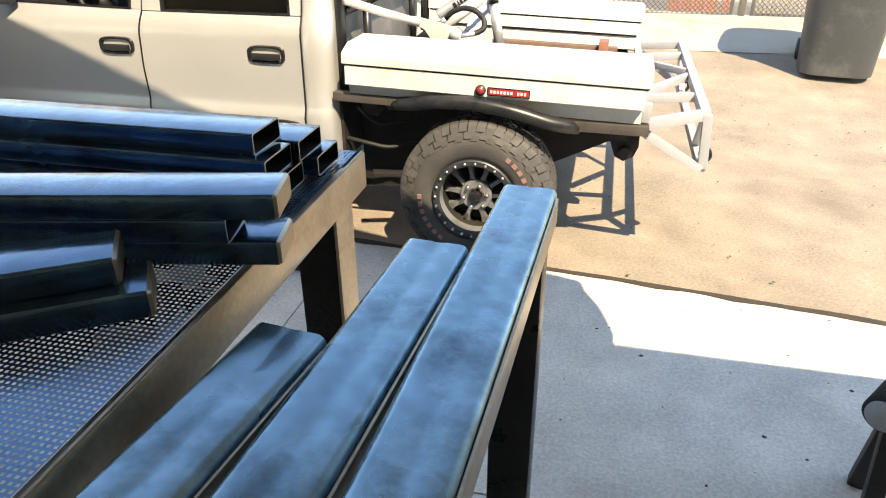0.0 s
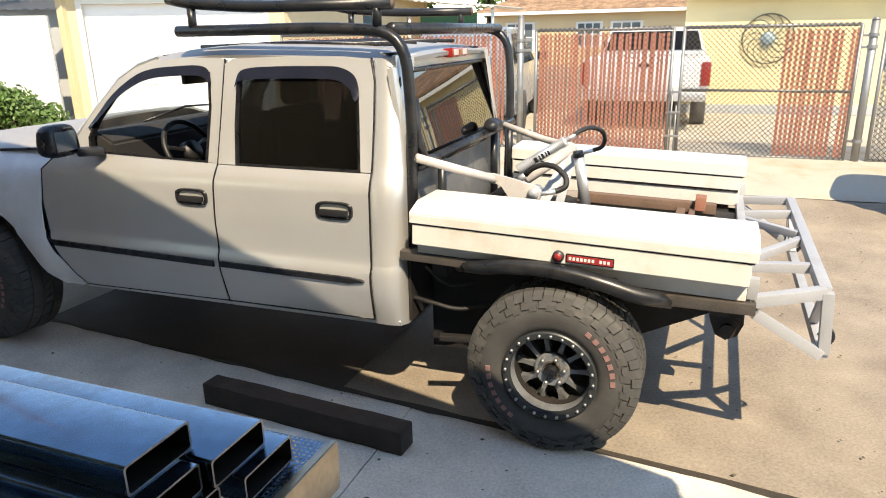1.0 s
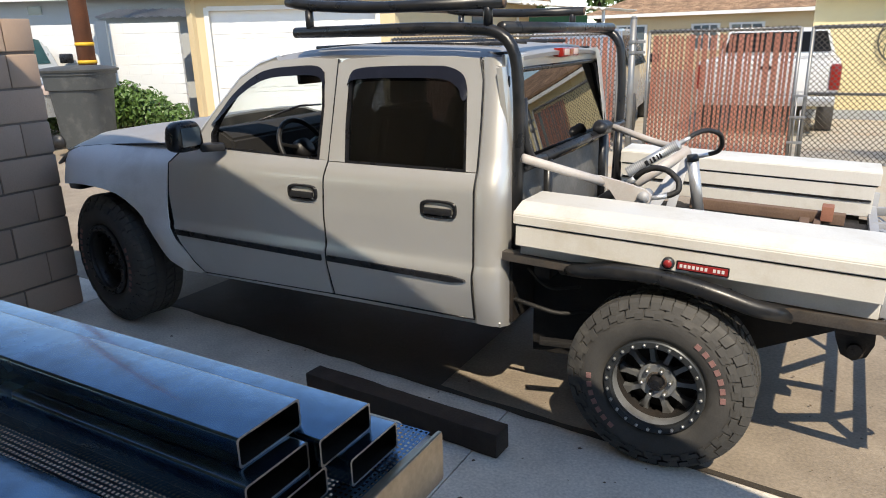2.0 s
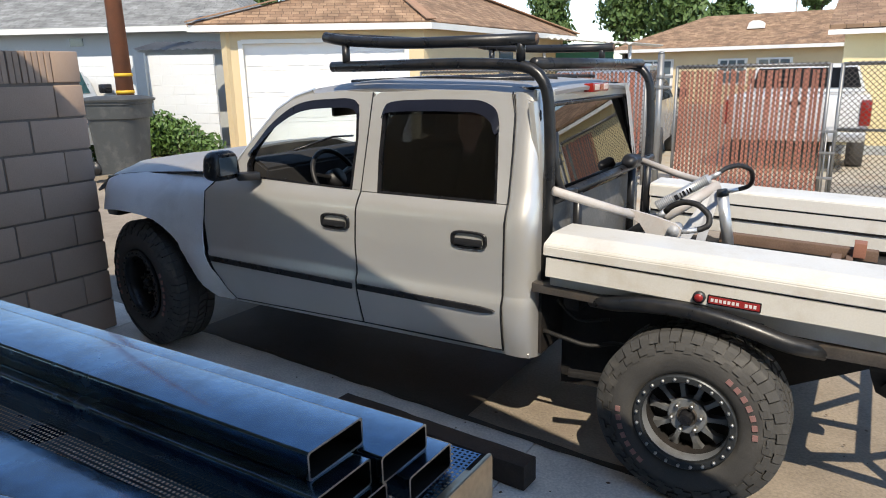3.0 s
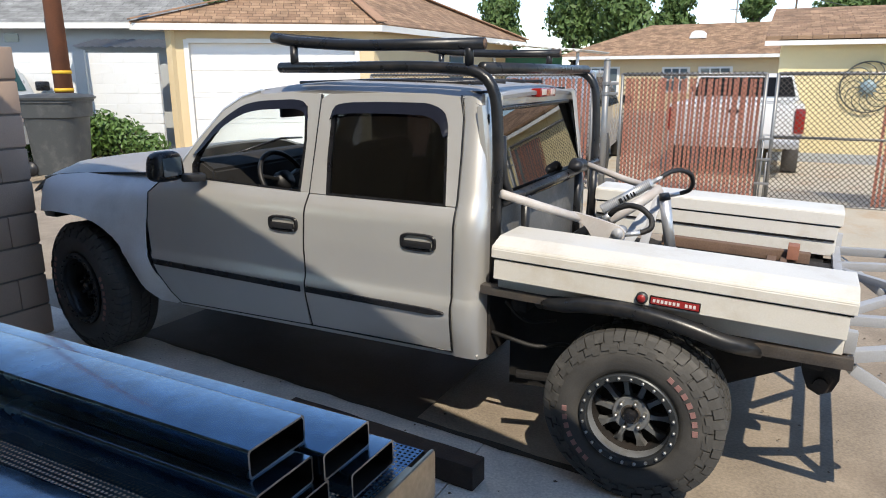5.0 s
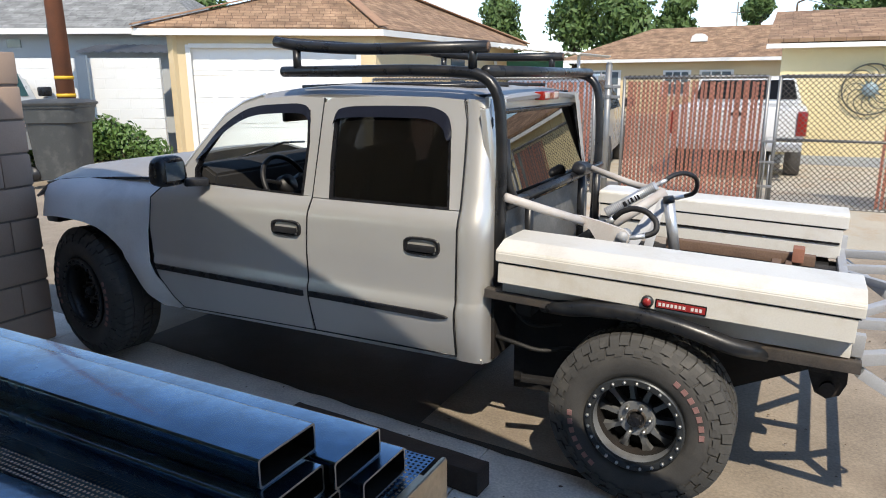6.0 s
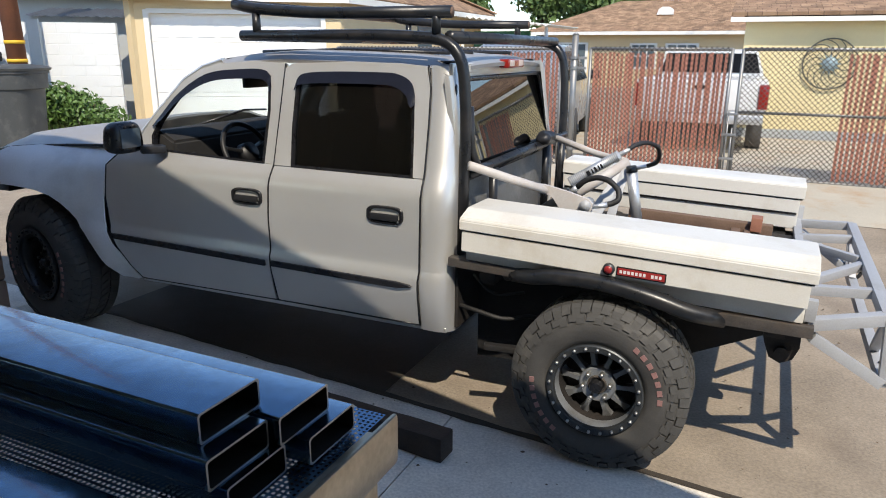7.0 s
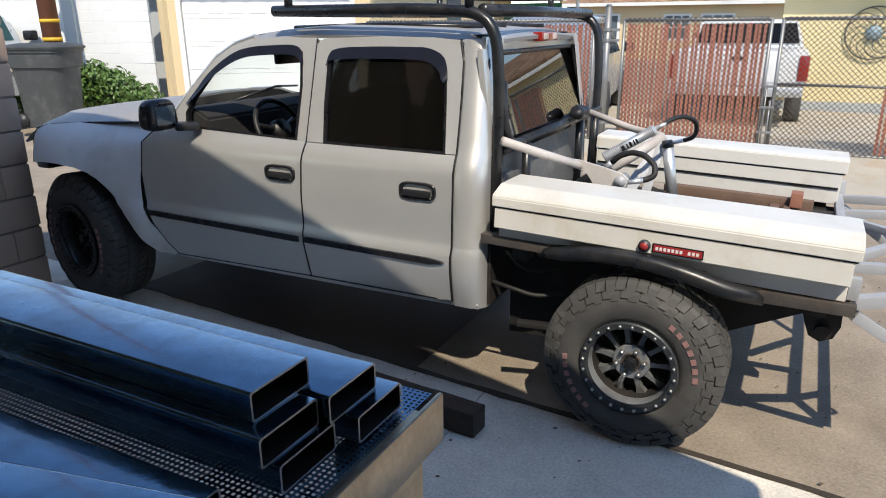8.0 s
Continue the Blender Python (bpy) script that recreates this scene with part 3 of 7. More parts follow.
def fender_bulge(x, z):
    d = math.exp(-((x + 3.78) / 0.46) ** 2) * math.exp(-((z - 0.93) / 0.22) ** 2)
    roll = max(0, (z - 1.12)) ** 1.5 * 1.6
    front = max(0, -4.08 - x) ** 1.5 * 1.4
    low = 0.05 * math.exp(-((x + 3.18) / 0.10) ** 2) * max(0, min(1, (1.0 - z) / 0.3))
    return 0.11 * d + low - roll - front


def molding(outline, y_out):
    bm = bmesh.new()
    bm.faces.new([bm.verts.new((x, 0, z)) for x, z in outline])
    for v in bm.verts:
        v.co.y = side_y(v.co.z) - y_out
    fix(bm)
    if bm.faces[:][0].normal.y > 0:
        bmesh.ops.reverse_faces(bm, faces=bm.faces[:])
    bmesh.ops.solidify(bm, geom=bm.faces[:], thickness=y_out + 0.004)
    bmesh.ops.bevel(bm, geom=[e for e in bm.edges if e.calc_face_angle(0) > 1], offset=0.003, segments=1, affect='EDGES')
    return bm


def handle(parent, xc, zc):
    y = side_y(zc)
    bm = bmesh.new()
    out = []
    for k in range(28):
        t = 2 * math.pi * k / 28
        cx, cz = math.cos(t), math.sin(t)
        out.append((xc + 0.104 * math.copysign(abs(cx) ** 0.55, cx), zc + 0.046 * math.copysign(abs(cz) ** 0.55, cz) - 0.02 * cx * 0))
    inn = [(xc + (x - xc) * 0.84, zc + (z - zc) * 0.74) for x, z in out]
    v0 = [bm.verts.new((x, y + 0.002, z)) for x, z in out]
    v1 = [bm.verts.new((x, y - 0.012, z)) for x, z in [(xc + (a - xc) * 0.97, zc + (b - zc) * 0.95) for a, b in out]]
    v2 = [bm.verts.new((x, y - 0.012, z)) for x, z in inn]
    v3 = [bm.verts.new((xc + (x - xc) * 0.9, y + 0.006, zc + (z - zc) * 0.85)) for x, z in inn]
    for a, b in ((v0, v1), (v1, v2), (v2, v3)):
        for k in range(28):
            j = (k + 1) % 28
            bm.faces.new((a[k], a[j], b[j], b[k]))
    bm.faces.new(v3)
    h = part("handle", fix(bm), M_TRIM, parent, "black plastic pull handle in an oval cup")
    bm = bmesh.new()
    add_box(bm, (xc - 0.075, y - 0.022, zc - 0.026), (xc + 0.08, y - 0.004, zc + 0.008), 0.008)
    part("grip", bm, M_BLACKPLASTIC, h)
    bm = bmesh.new()
    cyl(bm, (xc + 0.075, y - 0.008, zc - 0.03), (xc + 0.075, y - 0.016, zc - 0.03), 0.009, seg=12)
    part("lock", bm, M_RING, h)


for flip in (False, True):
    fd = part("front_door", skin(sheet(FD), flip=flip), M_PAINT, truck)
    rd = part("rear_door", skin(sheet(RD), flip=flip), M_PAINT, truck)
    part("window_frame", skin(ringsheet(F_OUT, F_IN), flip=flip, thick=0.03), M_PAINT, fd)
    part("window_frame", skin(ringsheet(R_OUT, R_IN), flip=flip, thick=0.03), M_PAINT, rd)
    sh = lambda pts, k: [(sum(p[0] for p in pts) / len(pts) + (x - sum(p[0] for p in pts) / len(pts)) * k, sum(p[1] for p in pts) / len(pts) + (z - sum(p[1] for p in pts) / len(pts)) * k) for x, z in pts]
    part("seal", skin(ringsheet(sh(F_IN, 1.015), sh(F_IN, 0.975)), bulge=lambda x, z: 0.003, flip=flip, thick=0.03), M_TRIM, fd)
    part("seal", skin(ringsheet(sh(R_IN, 1.015), sh(R_IN, 0.975)), bulge=lambda x, z: 0.003, flip=flip, thick=0.03), M_TRIM, rd)
    pane = part("window_glass", skin(sheet(sh(R_IN, 0.985)), bulge=lambda x, z: -0.012, flip=flip, thick=0.004), M_TINT, rd, "dark tinted glass")
    part("fender", skin(sheet(FENDER, 0.04, 0.06), bulge=fender_bulge, flip=flip, thick=0.012), M_FENDER, truck, "bulging white fibreglass fender", sm=60)
    bm = bmesh.new()
    rows = []
    for z in [0.478, 0.52, 0.6, 0.75, 0.80, 0.81, 1.0, 1.15, 1.22, 1.27, 1.34, 1.5, 1.65, 1.74, 1.785]:
        y0 = side_y(z)
        lean = max(0, z - 1.27) * 0.06
        rad = 0.085
        rr = []
        xs0 = float(np.interp(z, [0.47, 0.758, 1.025, 1.26, 1.5, 1.68, 1.785], [-0.966, -0.951, -0.942, -0.940, -0.949, -0.962, -0.985]))
        for x in (xs0, xs0 + 0.012, -0.80 - rad - lean):
            rr.append((x, y0 + (0.008 if x == xs0 else 0)))
        for a in range(1, 7):
            t = a / 6 * math.pi / 2
            rr.append((-0.80 - rad - lean + rad * math.sin(t), y0 + rad - rad * math.cos(t)))
        rr.append((-0.80 - lean, y0 + 0.14))
        rows.append([bm.verts.new((x, CW - y if flip else y, z)) for x, y in rr])
    for a, b in zip(rows, rows[1:]):
        for k in range(len(a) - 1):
            bm.faces.new((a[k], a[k + 1], b[k + 1], b[k]))
    fix(bm)
    part("cab_corner", bm, M_PAINT, truck, sm=60)
    bm = bmesh.new()
    rk = [(-2.95, 0.445), (-0.83, 0.476), (-0.83, 0.50), (-0.97, 0.502), (-1.87, 0.49), (-2.95, 0.464)]
    part("rocker", skin(sheet(rk, 0.02, 0.4), bulge=lambda x, z: -0.012, flip=flip, thick=0.05), M_PAINT, truck)
    if not flip:
        handle(fd, -2.0, 1.086)
        handle(rd, -1.137, 1.073)
        part("molding", molding([(-3.083, 0.757), (-3.083, 0.722), (-1.895, 0.708), (-1.897, 0.742)], 0.012), M_TRIM, fd, "black rub strip")
        part("molding", molding([(-1.853, 0.745), (-1.853, 0.712), (-1.072, 0.706), (-1.0, 0.717), (-0.983, 0.724), (-1.0, 0.732), (-1.072, 0.740)], 0.012), M_TRIM, rd, "black rub strip with a pointed end")
        # smoked rain visors
        def visor(pts_in, parent):
            bm = bmesh.new()
            rows = [(x, z, x + dx, z - dz) for (x, z), dx, dz in zip(pts_in, dxs, dzs)]
            # corners cut twice to round them
            for _ in range(2):
                fine = [rows[0]]
                for a, b in zip(rows, rows[1:]):
                    fine += [tuple(0.75 * p + 0.25 * q for p, q in zip(a, b)), tuple(0.25 * p + 0.75 * q for p, q in zip(a, b))]
                rows = fine + [rows[-1]]
            up = [bm.verts.new((x, side_y(z) - 0.006, z)) for x, z, _, _ in rows]
            dn = [bm.verts.new((x, side_y(z) - 0.022, z)) for _, _, x, z in rows]
            for k in range(len(up) - 1):
                bm.faces.new((up[k], up[k + 1], dn[k + 1], dn[k]))
            bmesh.ops.solidify(bm, geom=bm.faces[:], thickness=0.003)
            part("rain_visor", bm, M_VISOR, parent, "smoked rain visor")
        dxs, dzs = [0.002, 0.004, 0.004, 0, 0, 0, -0.012, -0.022, -0.012], [0.012, 0.040, 0.056, 0.058, 0.058, 0.060, 0.064, 0.050, 0.015]
        visor([(-1.752, 1.66), (-1.757, 1.70), (-1.72, 1.742), (-1.463, 1.75), (-1.25, 1.749), (-1.157, 1.747), (-1.07, 1.712), (-1.043, 1.65), (-1.036, 1.60)], rd)
        dxs, dzs = [0.03, 0.04, 0.03, 0.02, 0.01, 0, 0, 0, 0], [0.0, 0.01, 0.035, 0.05, 0.05, 0.05, 0.05, 0.045, 0.02]
        visor([(-2.745, 1.42), (-2.69, 1.48), (-2.585, 1.605), (-2.42, 1.712), (-2.292, 1.742), (-2.15, 1.75), (-1.998, 1.757), (-1.93, 1.735), (-1.91, 1.66)], fd)

# A pillars, windscreen, roof
ROOF_X = [-2.93, -2.86, -2.72, -2.561, -2.43, -2.30, -2.15, -1.855, -1.479, -1.138, -0.97, -0.87]
ROOF_Z = [1.315, 1.37, 1.525, 1.69, 1.764, 1.80, 1.818, 1.836, 1.828, 1.816, 1.803, 1.765]
bm = bmesh.new()
rows = []
for x, z in zip(ROOF_X[4:], ROOF_Z[4:]):
    y0 = side_y(z - 0.03)
    crown = 0.030 if x > -2.4 else 0.03
    row = []
    for k in range(17):
        t = k / 16
        y = y0 + (CW - 2 * y0) * t
        e = 1 - abs(2 * t - 1) ** 2.6
        dx = -0.10 * e if x < -2.4 else (0.05 * e if x > -0.9 else 0)
        row.append(bm.verts.new((x + dx, y, z - 0.03 * (1 - min(1, e * 6)) + crown * e)))
    rows.append(row)
for a, b in zip(rows, rows[1:]):
    for k in range(16):
        bm.faces.new((a[k], a[k + 1], b[k + 1], b[k]))
fix(bm)
bmesh.ops.solidify(bm, geom=bm.faces[:], thickness=0.02)
part("roof", bm, M_HOOD, truck, "grey roof panel", sm=60)
for k, y in enumerate((0.46, 0.76, 1.06, 1.36)):
    bm = bmesh.new()
    pipe(bm, [(-2.2, y, 1.842), (-1.6, y, 1.856), (-1.0, y, 1.842)], 0.010, seg=8)
    part("roof_strip", bm, M_TRIM, truck)
bm = bmesh.new()
rows = []
for x, z in zip(ROOF_X[:5], ROOF_Z[:5]):
    y0 = side_y(z - 0.03) + 0.07
    row = []
    for k in range(13):
        t = k / 12
        e = 1 - abs(2 * t - 1) ** 2.2
        row.append(bm.verts.new((x - 0.24 * e * (1 if z < 1.75 else 0.55), y0 + (CW - 2 * y0) * t, z + 0.03 * e)))
    rows.append(row)
for a, b in zip(rows, rows[1:]):
    for k in range(12):
        bm.faces.new((a[k], a[k + 1], b[k + 1], b[k]))
ws = part("windscreen", fix(bm), M_GLASS, truck, "clear windscreen", sm=60)
ws.visible_shadow = False
for flip in (False, True):
    bm = bmesh.new()
    rows = []
    for x, z in zip(ROOF_X[:6], ROOF_Z[:6]):
        y0 = side_y(z - 0.03)
        row = [(x + 0.02, y0 + 0.005), (x - 0.01, y0 + 0.03), (x - 0.03, y0 + 0.085)]
        rows.append([bm.verts.new((a, CW - b if flip else b, z + 0.005 * i)) for i, (a, b) in enumerate(row)])
    for a, b in zip(rows, rows[1:]):
        for k in range(2):
            bm.faces.new((a[k], a[k + 1], b[k + 1], b[k]))
    fix(bm)
    bmesh.ops.solidify(bm, geom=bm.faces[:], thickness=0.02)
    part("a_pillar", bm, M_PAINT, truck, sm=60)

# thin black strips that stand in for the shade in the door gaps
for line in ([(-1.866, 0.498), (-1.865, 0.72), (-1.866, 0.955), (-1.854, 1.149), (-1.838, 1.262), (-1.839, 1.547), (-1.840, 1.785)],
             [(-0.969, 0.50), (-0.954, 0.758), (-0.945, 1.025), (-0.9425, 1.2), (-0.943, 1.3), (-0.952, 1.5), (-0.965, 1.68), (-0.992, 1.785)],
             [(-2.934, 0.471), (-2.994, 0.535), (-3.067, 0.66), (-3.1125, 0.821), (-3.113, 0.974), (-3.0775, 1.18), (-2.985, 1.258)],
             [(-2.93, 0.468), (-1.87, 0.494), (-0.97, 0.504)]):
    pts = []
    for (xa, za), (xb, zb) in zip(line, line[1:]):
        for k in range(6):
            t = k / 6
            z = za + (zb - za) * t
            pts.append((xa + (xb - xa) * t, side_y(z) + 0.002, z))
    pts.append((line[-1][0], side_y(line[-1][1]) + 0.002, line[-1][1]))
    part("door_seam", pipe(bmesh.new(), pts, 0.0048, seg=6), M_TRIM, truck)

# hood and nose
HX = [-4.42, -4.36, -4.25, -4.05, -3.8, -3.5, -3.2, -3.02]
HC = [1.13, 1.20, 1.265, 1.305, 1.34, 1.375, 1.405, 1.415]
HE = [1.08, 1.12, 1.185, 1.215, 1.238, 1.258, 1.275, 1.285]
bm = bmesh.new()
rows = []
for x, c, e in zip(HX, HC, HE):
    row = []
    for k in range(21):
        t = k / 20
        s = abs(2 * t - 1)
        y = 0.11 + (CW - 0.22) * t
        z = e + (c - e) * (1 - s ** 3.2) + (0.012 if 0.42 < s < 0.62 else 0)
        row.append(bm.verts.new((x - (0.14 * (1 - s * s) if x > -3.3 else 0.10 * (1 - s * s) if x < -4.2 else 0), y, z)))
    rows.append(row)
for a, b in zip(rows, rows[1:]):
    for k in range(20):
        bm.faces.new((a[k], a[k + 1], b[k + 1], b[k]))
fix(bm)
bmesh.ops.solidify(bm, geom=bm.faces[:], thickness=0.015)
part("hood", bm, M_HOOD, truck, "faded grey hood", sm=50)
# Solid black strip paints the shade between hood and fender
bm = bmesh.new()
pipe(bm, [(x, 0.104, e + 0.004) for x, e in zip(HX[2:], HE[2:])], 0.009, seg=8)
part("hood_seam", bm, M_TRIM, truck, "black strip for the shaded gap along the hood edge")
part("cowl", boxm((-3.22, 0.16, 1.255), (-2.93, CW - 0.16, 1.30), 0.01), M_BLACKPLASTIC, truck)
part("grille", boxm((-4.50, 0.2, 0.86), (-4.36, CW - 0.2, 1.12), 0.03), M_BLACKPLASTIC, truck)
part("nose_panel", boxm((-4.36, 0.12, 1.0), (-4.30, CW - 0.12, 1.09), 0.02), M_PAINT, truck)

# cab back wall with the rear window
bm = bmesh.new()
part("cab_back_panel", boxm((-0.815, 0.16, 0.50), (-0.795, CW - 0.16, 1.24), 0.004), M_DARKPANEL, truck, "dark grey blotched panel below the rear window")
bar(bm, (-0.872, 0.19, 1.758), (-0.872, CW - 0.19, 1.758), 0.02, 0.075)
for y in (0.17, CW - 0.17):
    bar(bm, (-0.812, y, 1.24), (-0.872, y, 1.74), 0.06, 0.03, 0.004, (1, 0, 0))
part("cab_back", bm, M_PAINT, truck)
bm = bmesh.new()
rows = []
for z in (1.245, 1.38, 1.52, 1.62, 1.718):
    rows.append([bm.verts.new((-0.790 - (z - 1.245) * 0.195 + 0.012 * (1 - (2 * t - 1) ** 2), 0.185 + (CW - 0.37) * t, z)) for t in [k / 10 for k in range(11)]])
for a, b in zip(rows, rows[1:]):
    for k in range(10):
        bm.faces.new((a[k], a[k + 1], b[k + 1], b[k]))
part("rear_window", fix(bm), M_REARGLASS, truck, "tinted rear window mirroring the yard", sm=60)
bm = bmesh.new()
pipe(bm, [(-0.80, 0.18, 1.242), (-0.80, CW - 0.18, 1.242), (-0.858, CW - 0.20, 1.72), (-0.858, 0.20, 1.72), (-0.80, 0.18, 1.242)], 0.012, seg=8, rad=0.06)
part("rear_window_seal", bm, M_TRIM, truck)
bm = bmesh.new()
add_box(bm, (-0.86, 0.79, 1.762), (-0.80, 1.05, 1.812), 0.012)
bl = part("brake_light", bm, M_TAIL, truck, "red high brake light")
for y0 in (0.81, 0.955):
    part("clear_lens", boxm((-0.81, y0, 1.772), (-0.795, y0 + 0.07, 1.805), 0.004), M_LENSW, bl)

# interior
part("floor_pan", boxm((-3.1, 0.09, 0.52), (-0.84, CW - 0.09, 0.56)), M_INTERIOR, truck, sm=0)
part("firewall", boxm((-3.12, 0.1, 0.5), (-3.06, CW - 0.1, 1.27)), M_INTERIOR, truck, sm=0)
bm = bmesh.new()
prism(bm, [(-3.06, 1.27), (-2.95, 1.37), (-2.72, 1.385), (-2.62, 1.33), (-2.60, 1.12), (-2.70, 0.98), (-3.06, 0.9)], 0.12, CW - 0.12)
fix(bm)
bmesh.ops.bevel(bm, geom=bm.edges[:], offset=0.015, segments=2, affect='EDGES')
dash = part("dashboard", bm, M_INTERIOR, truck, "dark moulded dashboard")
for k in range(5):
    part("vent_slat", boxm((-2.612, 0.16, 1.165 + 0.018 * k), (-2.598, 0.25, 1.173 + 0.018 * k)), M_RING, dash)
part("vent_bezel", boxm((-2.618, 0.145, 1.15), (-2.60, 0.265, 1.255), 0.01), M_BLACKPLASTIC, dash)
bm = bmesh.new()
c, q = Vector((-2.40, 0.50, 1.235)), Euler((0, radians(62), 0)).to_quaternion()
ring = [c + q @ Vector((0.195 * math.cos(2 * math.pi * k / 32), 0.195 * math.sin(2 * math.pi * k / 32), 0)) for k in range(33)]
pipe(bm, ring, 0.016, seg=10, cap=False)
sw = part("steering_wheel", bm, M_BLACKPLASTIC, truck)
bm = bmesh.new()
for a in (0.3, math.pi - 0.3, -math.pi / 2):
    bar(bm, c, c + q @ Vector((0.18 * math.sin(a) * -1, 0.18 * math.cos(a), 0)), 0.035, 0.02)
cyl(bm, c + q @ Vector((0, 0, -0.03)), c + q @ Vector((0, 0, 0.03)), 0.07, 0.06, 20)
part("spokes", bm, M_BLACKPLASTIC, sw)
for y0 in (0.22, 1.06):
    bm = bmesh.new()
    add_box(bm, (-2.22, y0, 0.82), (-1.72, y0 + 0.54, 0.98), 0.05)
    st = part("front_seat", bm, M_INTERIOR, truck, "dark cloth seat")
    bm = bmesh.new()
    prism(bm, [(-1.82, 0.92), (-1.70, 0.90), (-1.56, 1.50), (-1.66, 1.54)], y0, y0 + 0.52)
    fix(bm)
    bmesh.ops.bevel(bm, geom=bm.edges[:], offset=0.03, segments=3, affect='EDGES')
    part("seat_back", bm, M_INTERIOR, st)
    bm = bmesh.new()
    add_box(bm, (-1.64, y0 + 0.13, 1.54), (-1.54, y0 + 0.40, 1.70), 0.04)
    part("headrest", bm, M_INTERIOR, st)
bm = bmesh.new()
add_box(bm, (-1.32, 0.2, 0.82), (-0.95, 1.6, 0.98), 0.05)
bs = part("rear_bench", bm, M_INTERIOR, truck, "dark cloth rear bench")
bm = bmesh.new()
prism(bm, [(-1.06, 0.92), (-0.90, 0.92), (-0.86, 1.50), (-0.95, 1.52)], 0.2, 1.6)
part("bench_back", fix(bm), M_INTERIOR, bs)
for flip in (False, True):
    y0 = 0.07 if not flip else CW - 0.10
    part("door_card", boxm((-3.0, y0, 0.56), (-1.0, y0 + 0.03, 1.25), 0.006), M_INTERIOR, truck)
part("headliner", boxm((-2.3, 0.26, 1.79), (-0.9, CW - 0.26, 1.805)), M_INTERIOR, truck, sm=0)
bm = bmesh.new()
add_box(bm, (-2.50, 0.60, 1.62), (-2.47, 0.86, 1.70), 0.012)
part("rear_view_mirror", bm, M_BLACKPLASTIC, truck)
bm = bmesh.new()
add_box(bm, (-2.42, 0.34, 1.69), (-2.12, 0.75, 1.715), 0.01, Matrix.Rotation(0, 4, 'X'))
part("sun_visor", bm, M_INTERIOR, truck)
bm = bmesh.new()
pipe(bm, [(-3.0, 0.55, 1.335), (-2.80, 0.95, 1.45), (-2.86, 1.25, 1.43)], 0.008, seg=6)
part("wiper", bm, M_TRIM, truck)

# door mirror
bm = bmesh.new()
bmesh.ops.create_uvsphere(bm, u_segments=28, v_segments=18, radius=1.0)
for v in bm.verts:
    c = [math.copysign(abs(k) ** e, k) for k, e in zip(v.co, (0.75, 0.55, 0.55))]
    v.co = (-2.725 + (0.085 if c[0] < 0 else 0.050) * c[0], -0.135 + 0.105 * c[1] * (1 - 0.12 * c[2]), 1.378 + 0.088 * c[2])
mh = part("door_mirror", bm, M_TRIM, truck, "rounded black door mirror", sm=60)
part("mirror_glass", boxm((-2.678, -0.20, 1.325), (-2.672, -0.07, 1.43), 0.003), M_WIN, mh)
bm = bmesh.new()
bar(bm, (-2.70, -0.06, 1.305), (-2.62, 0.05, 1.30), 0.10, 0.045, 0.012)
part("mirror_arm", bm, M_BLACKPLASTIC, mh)


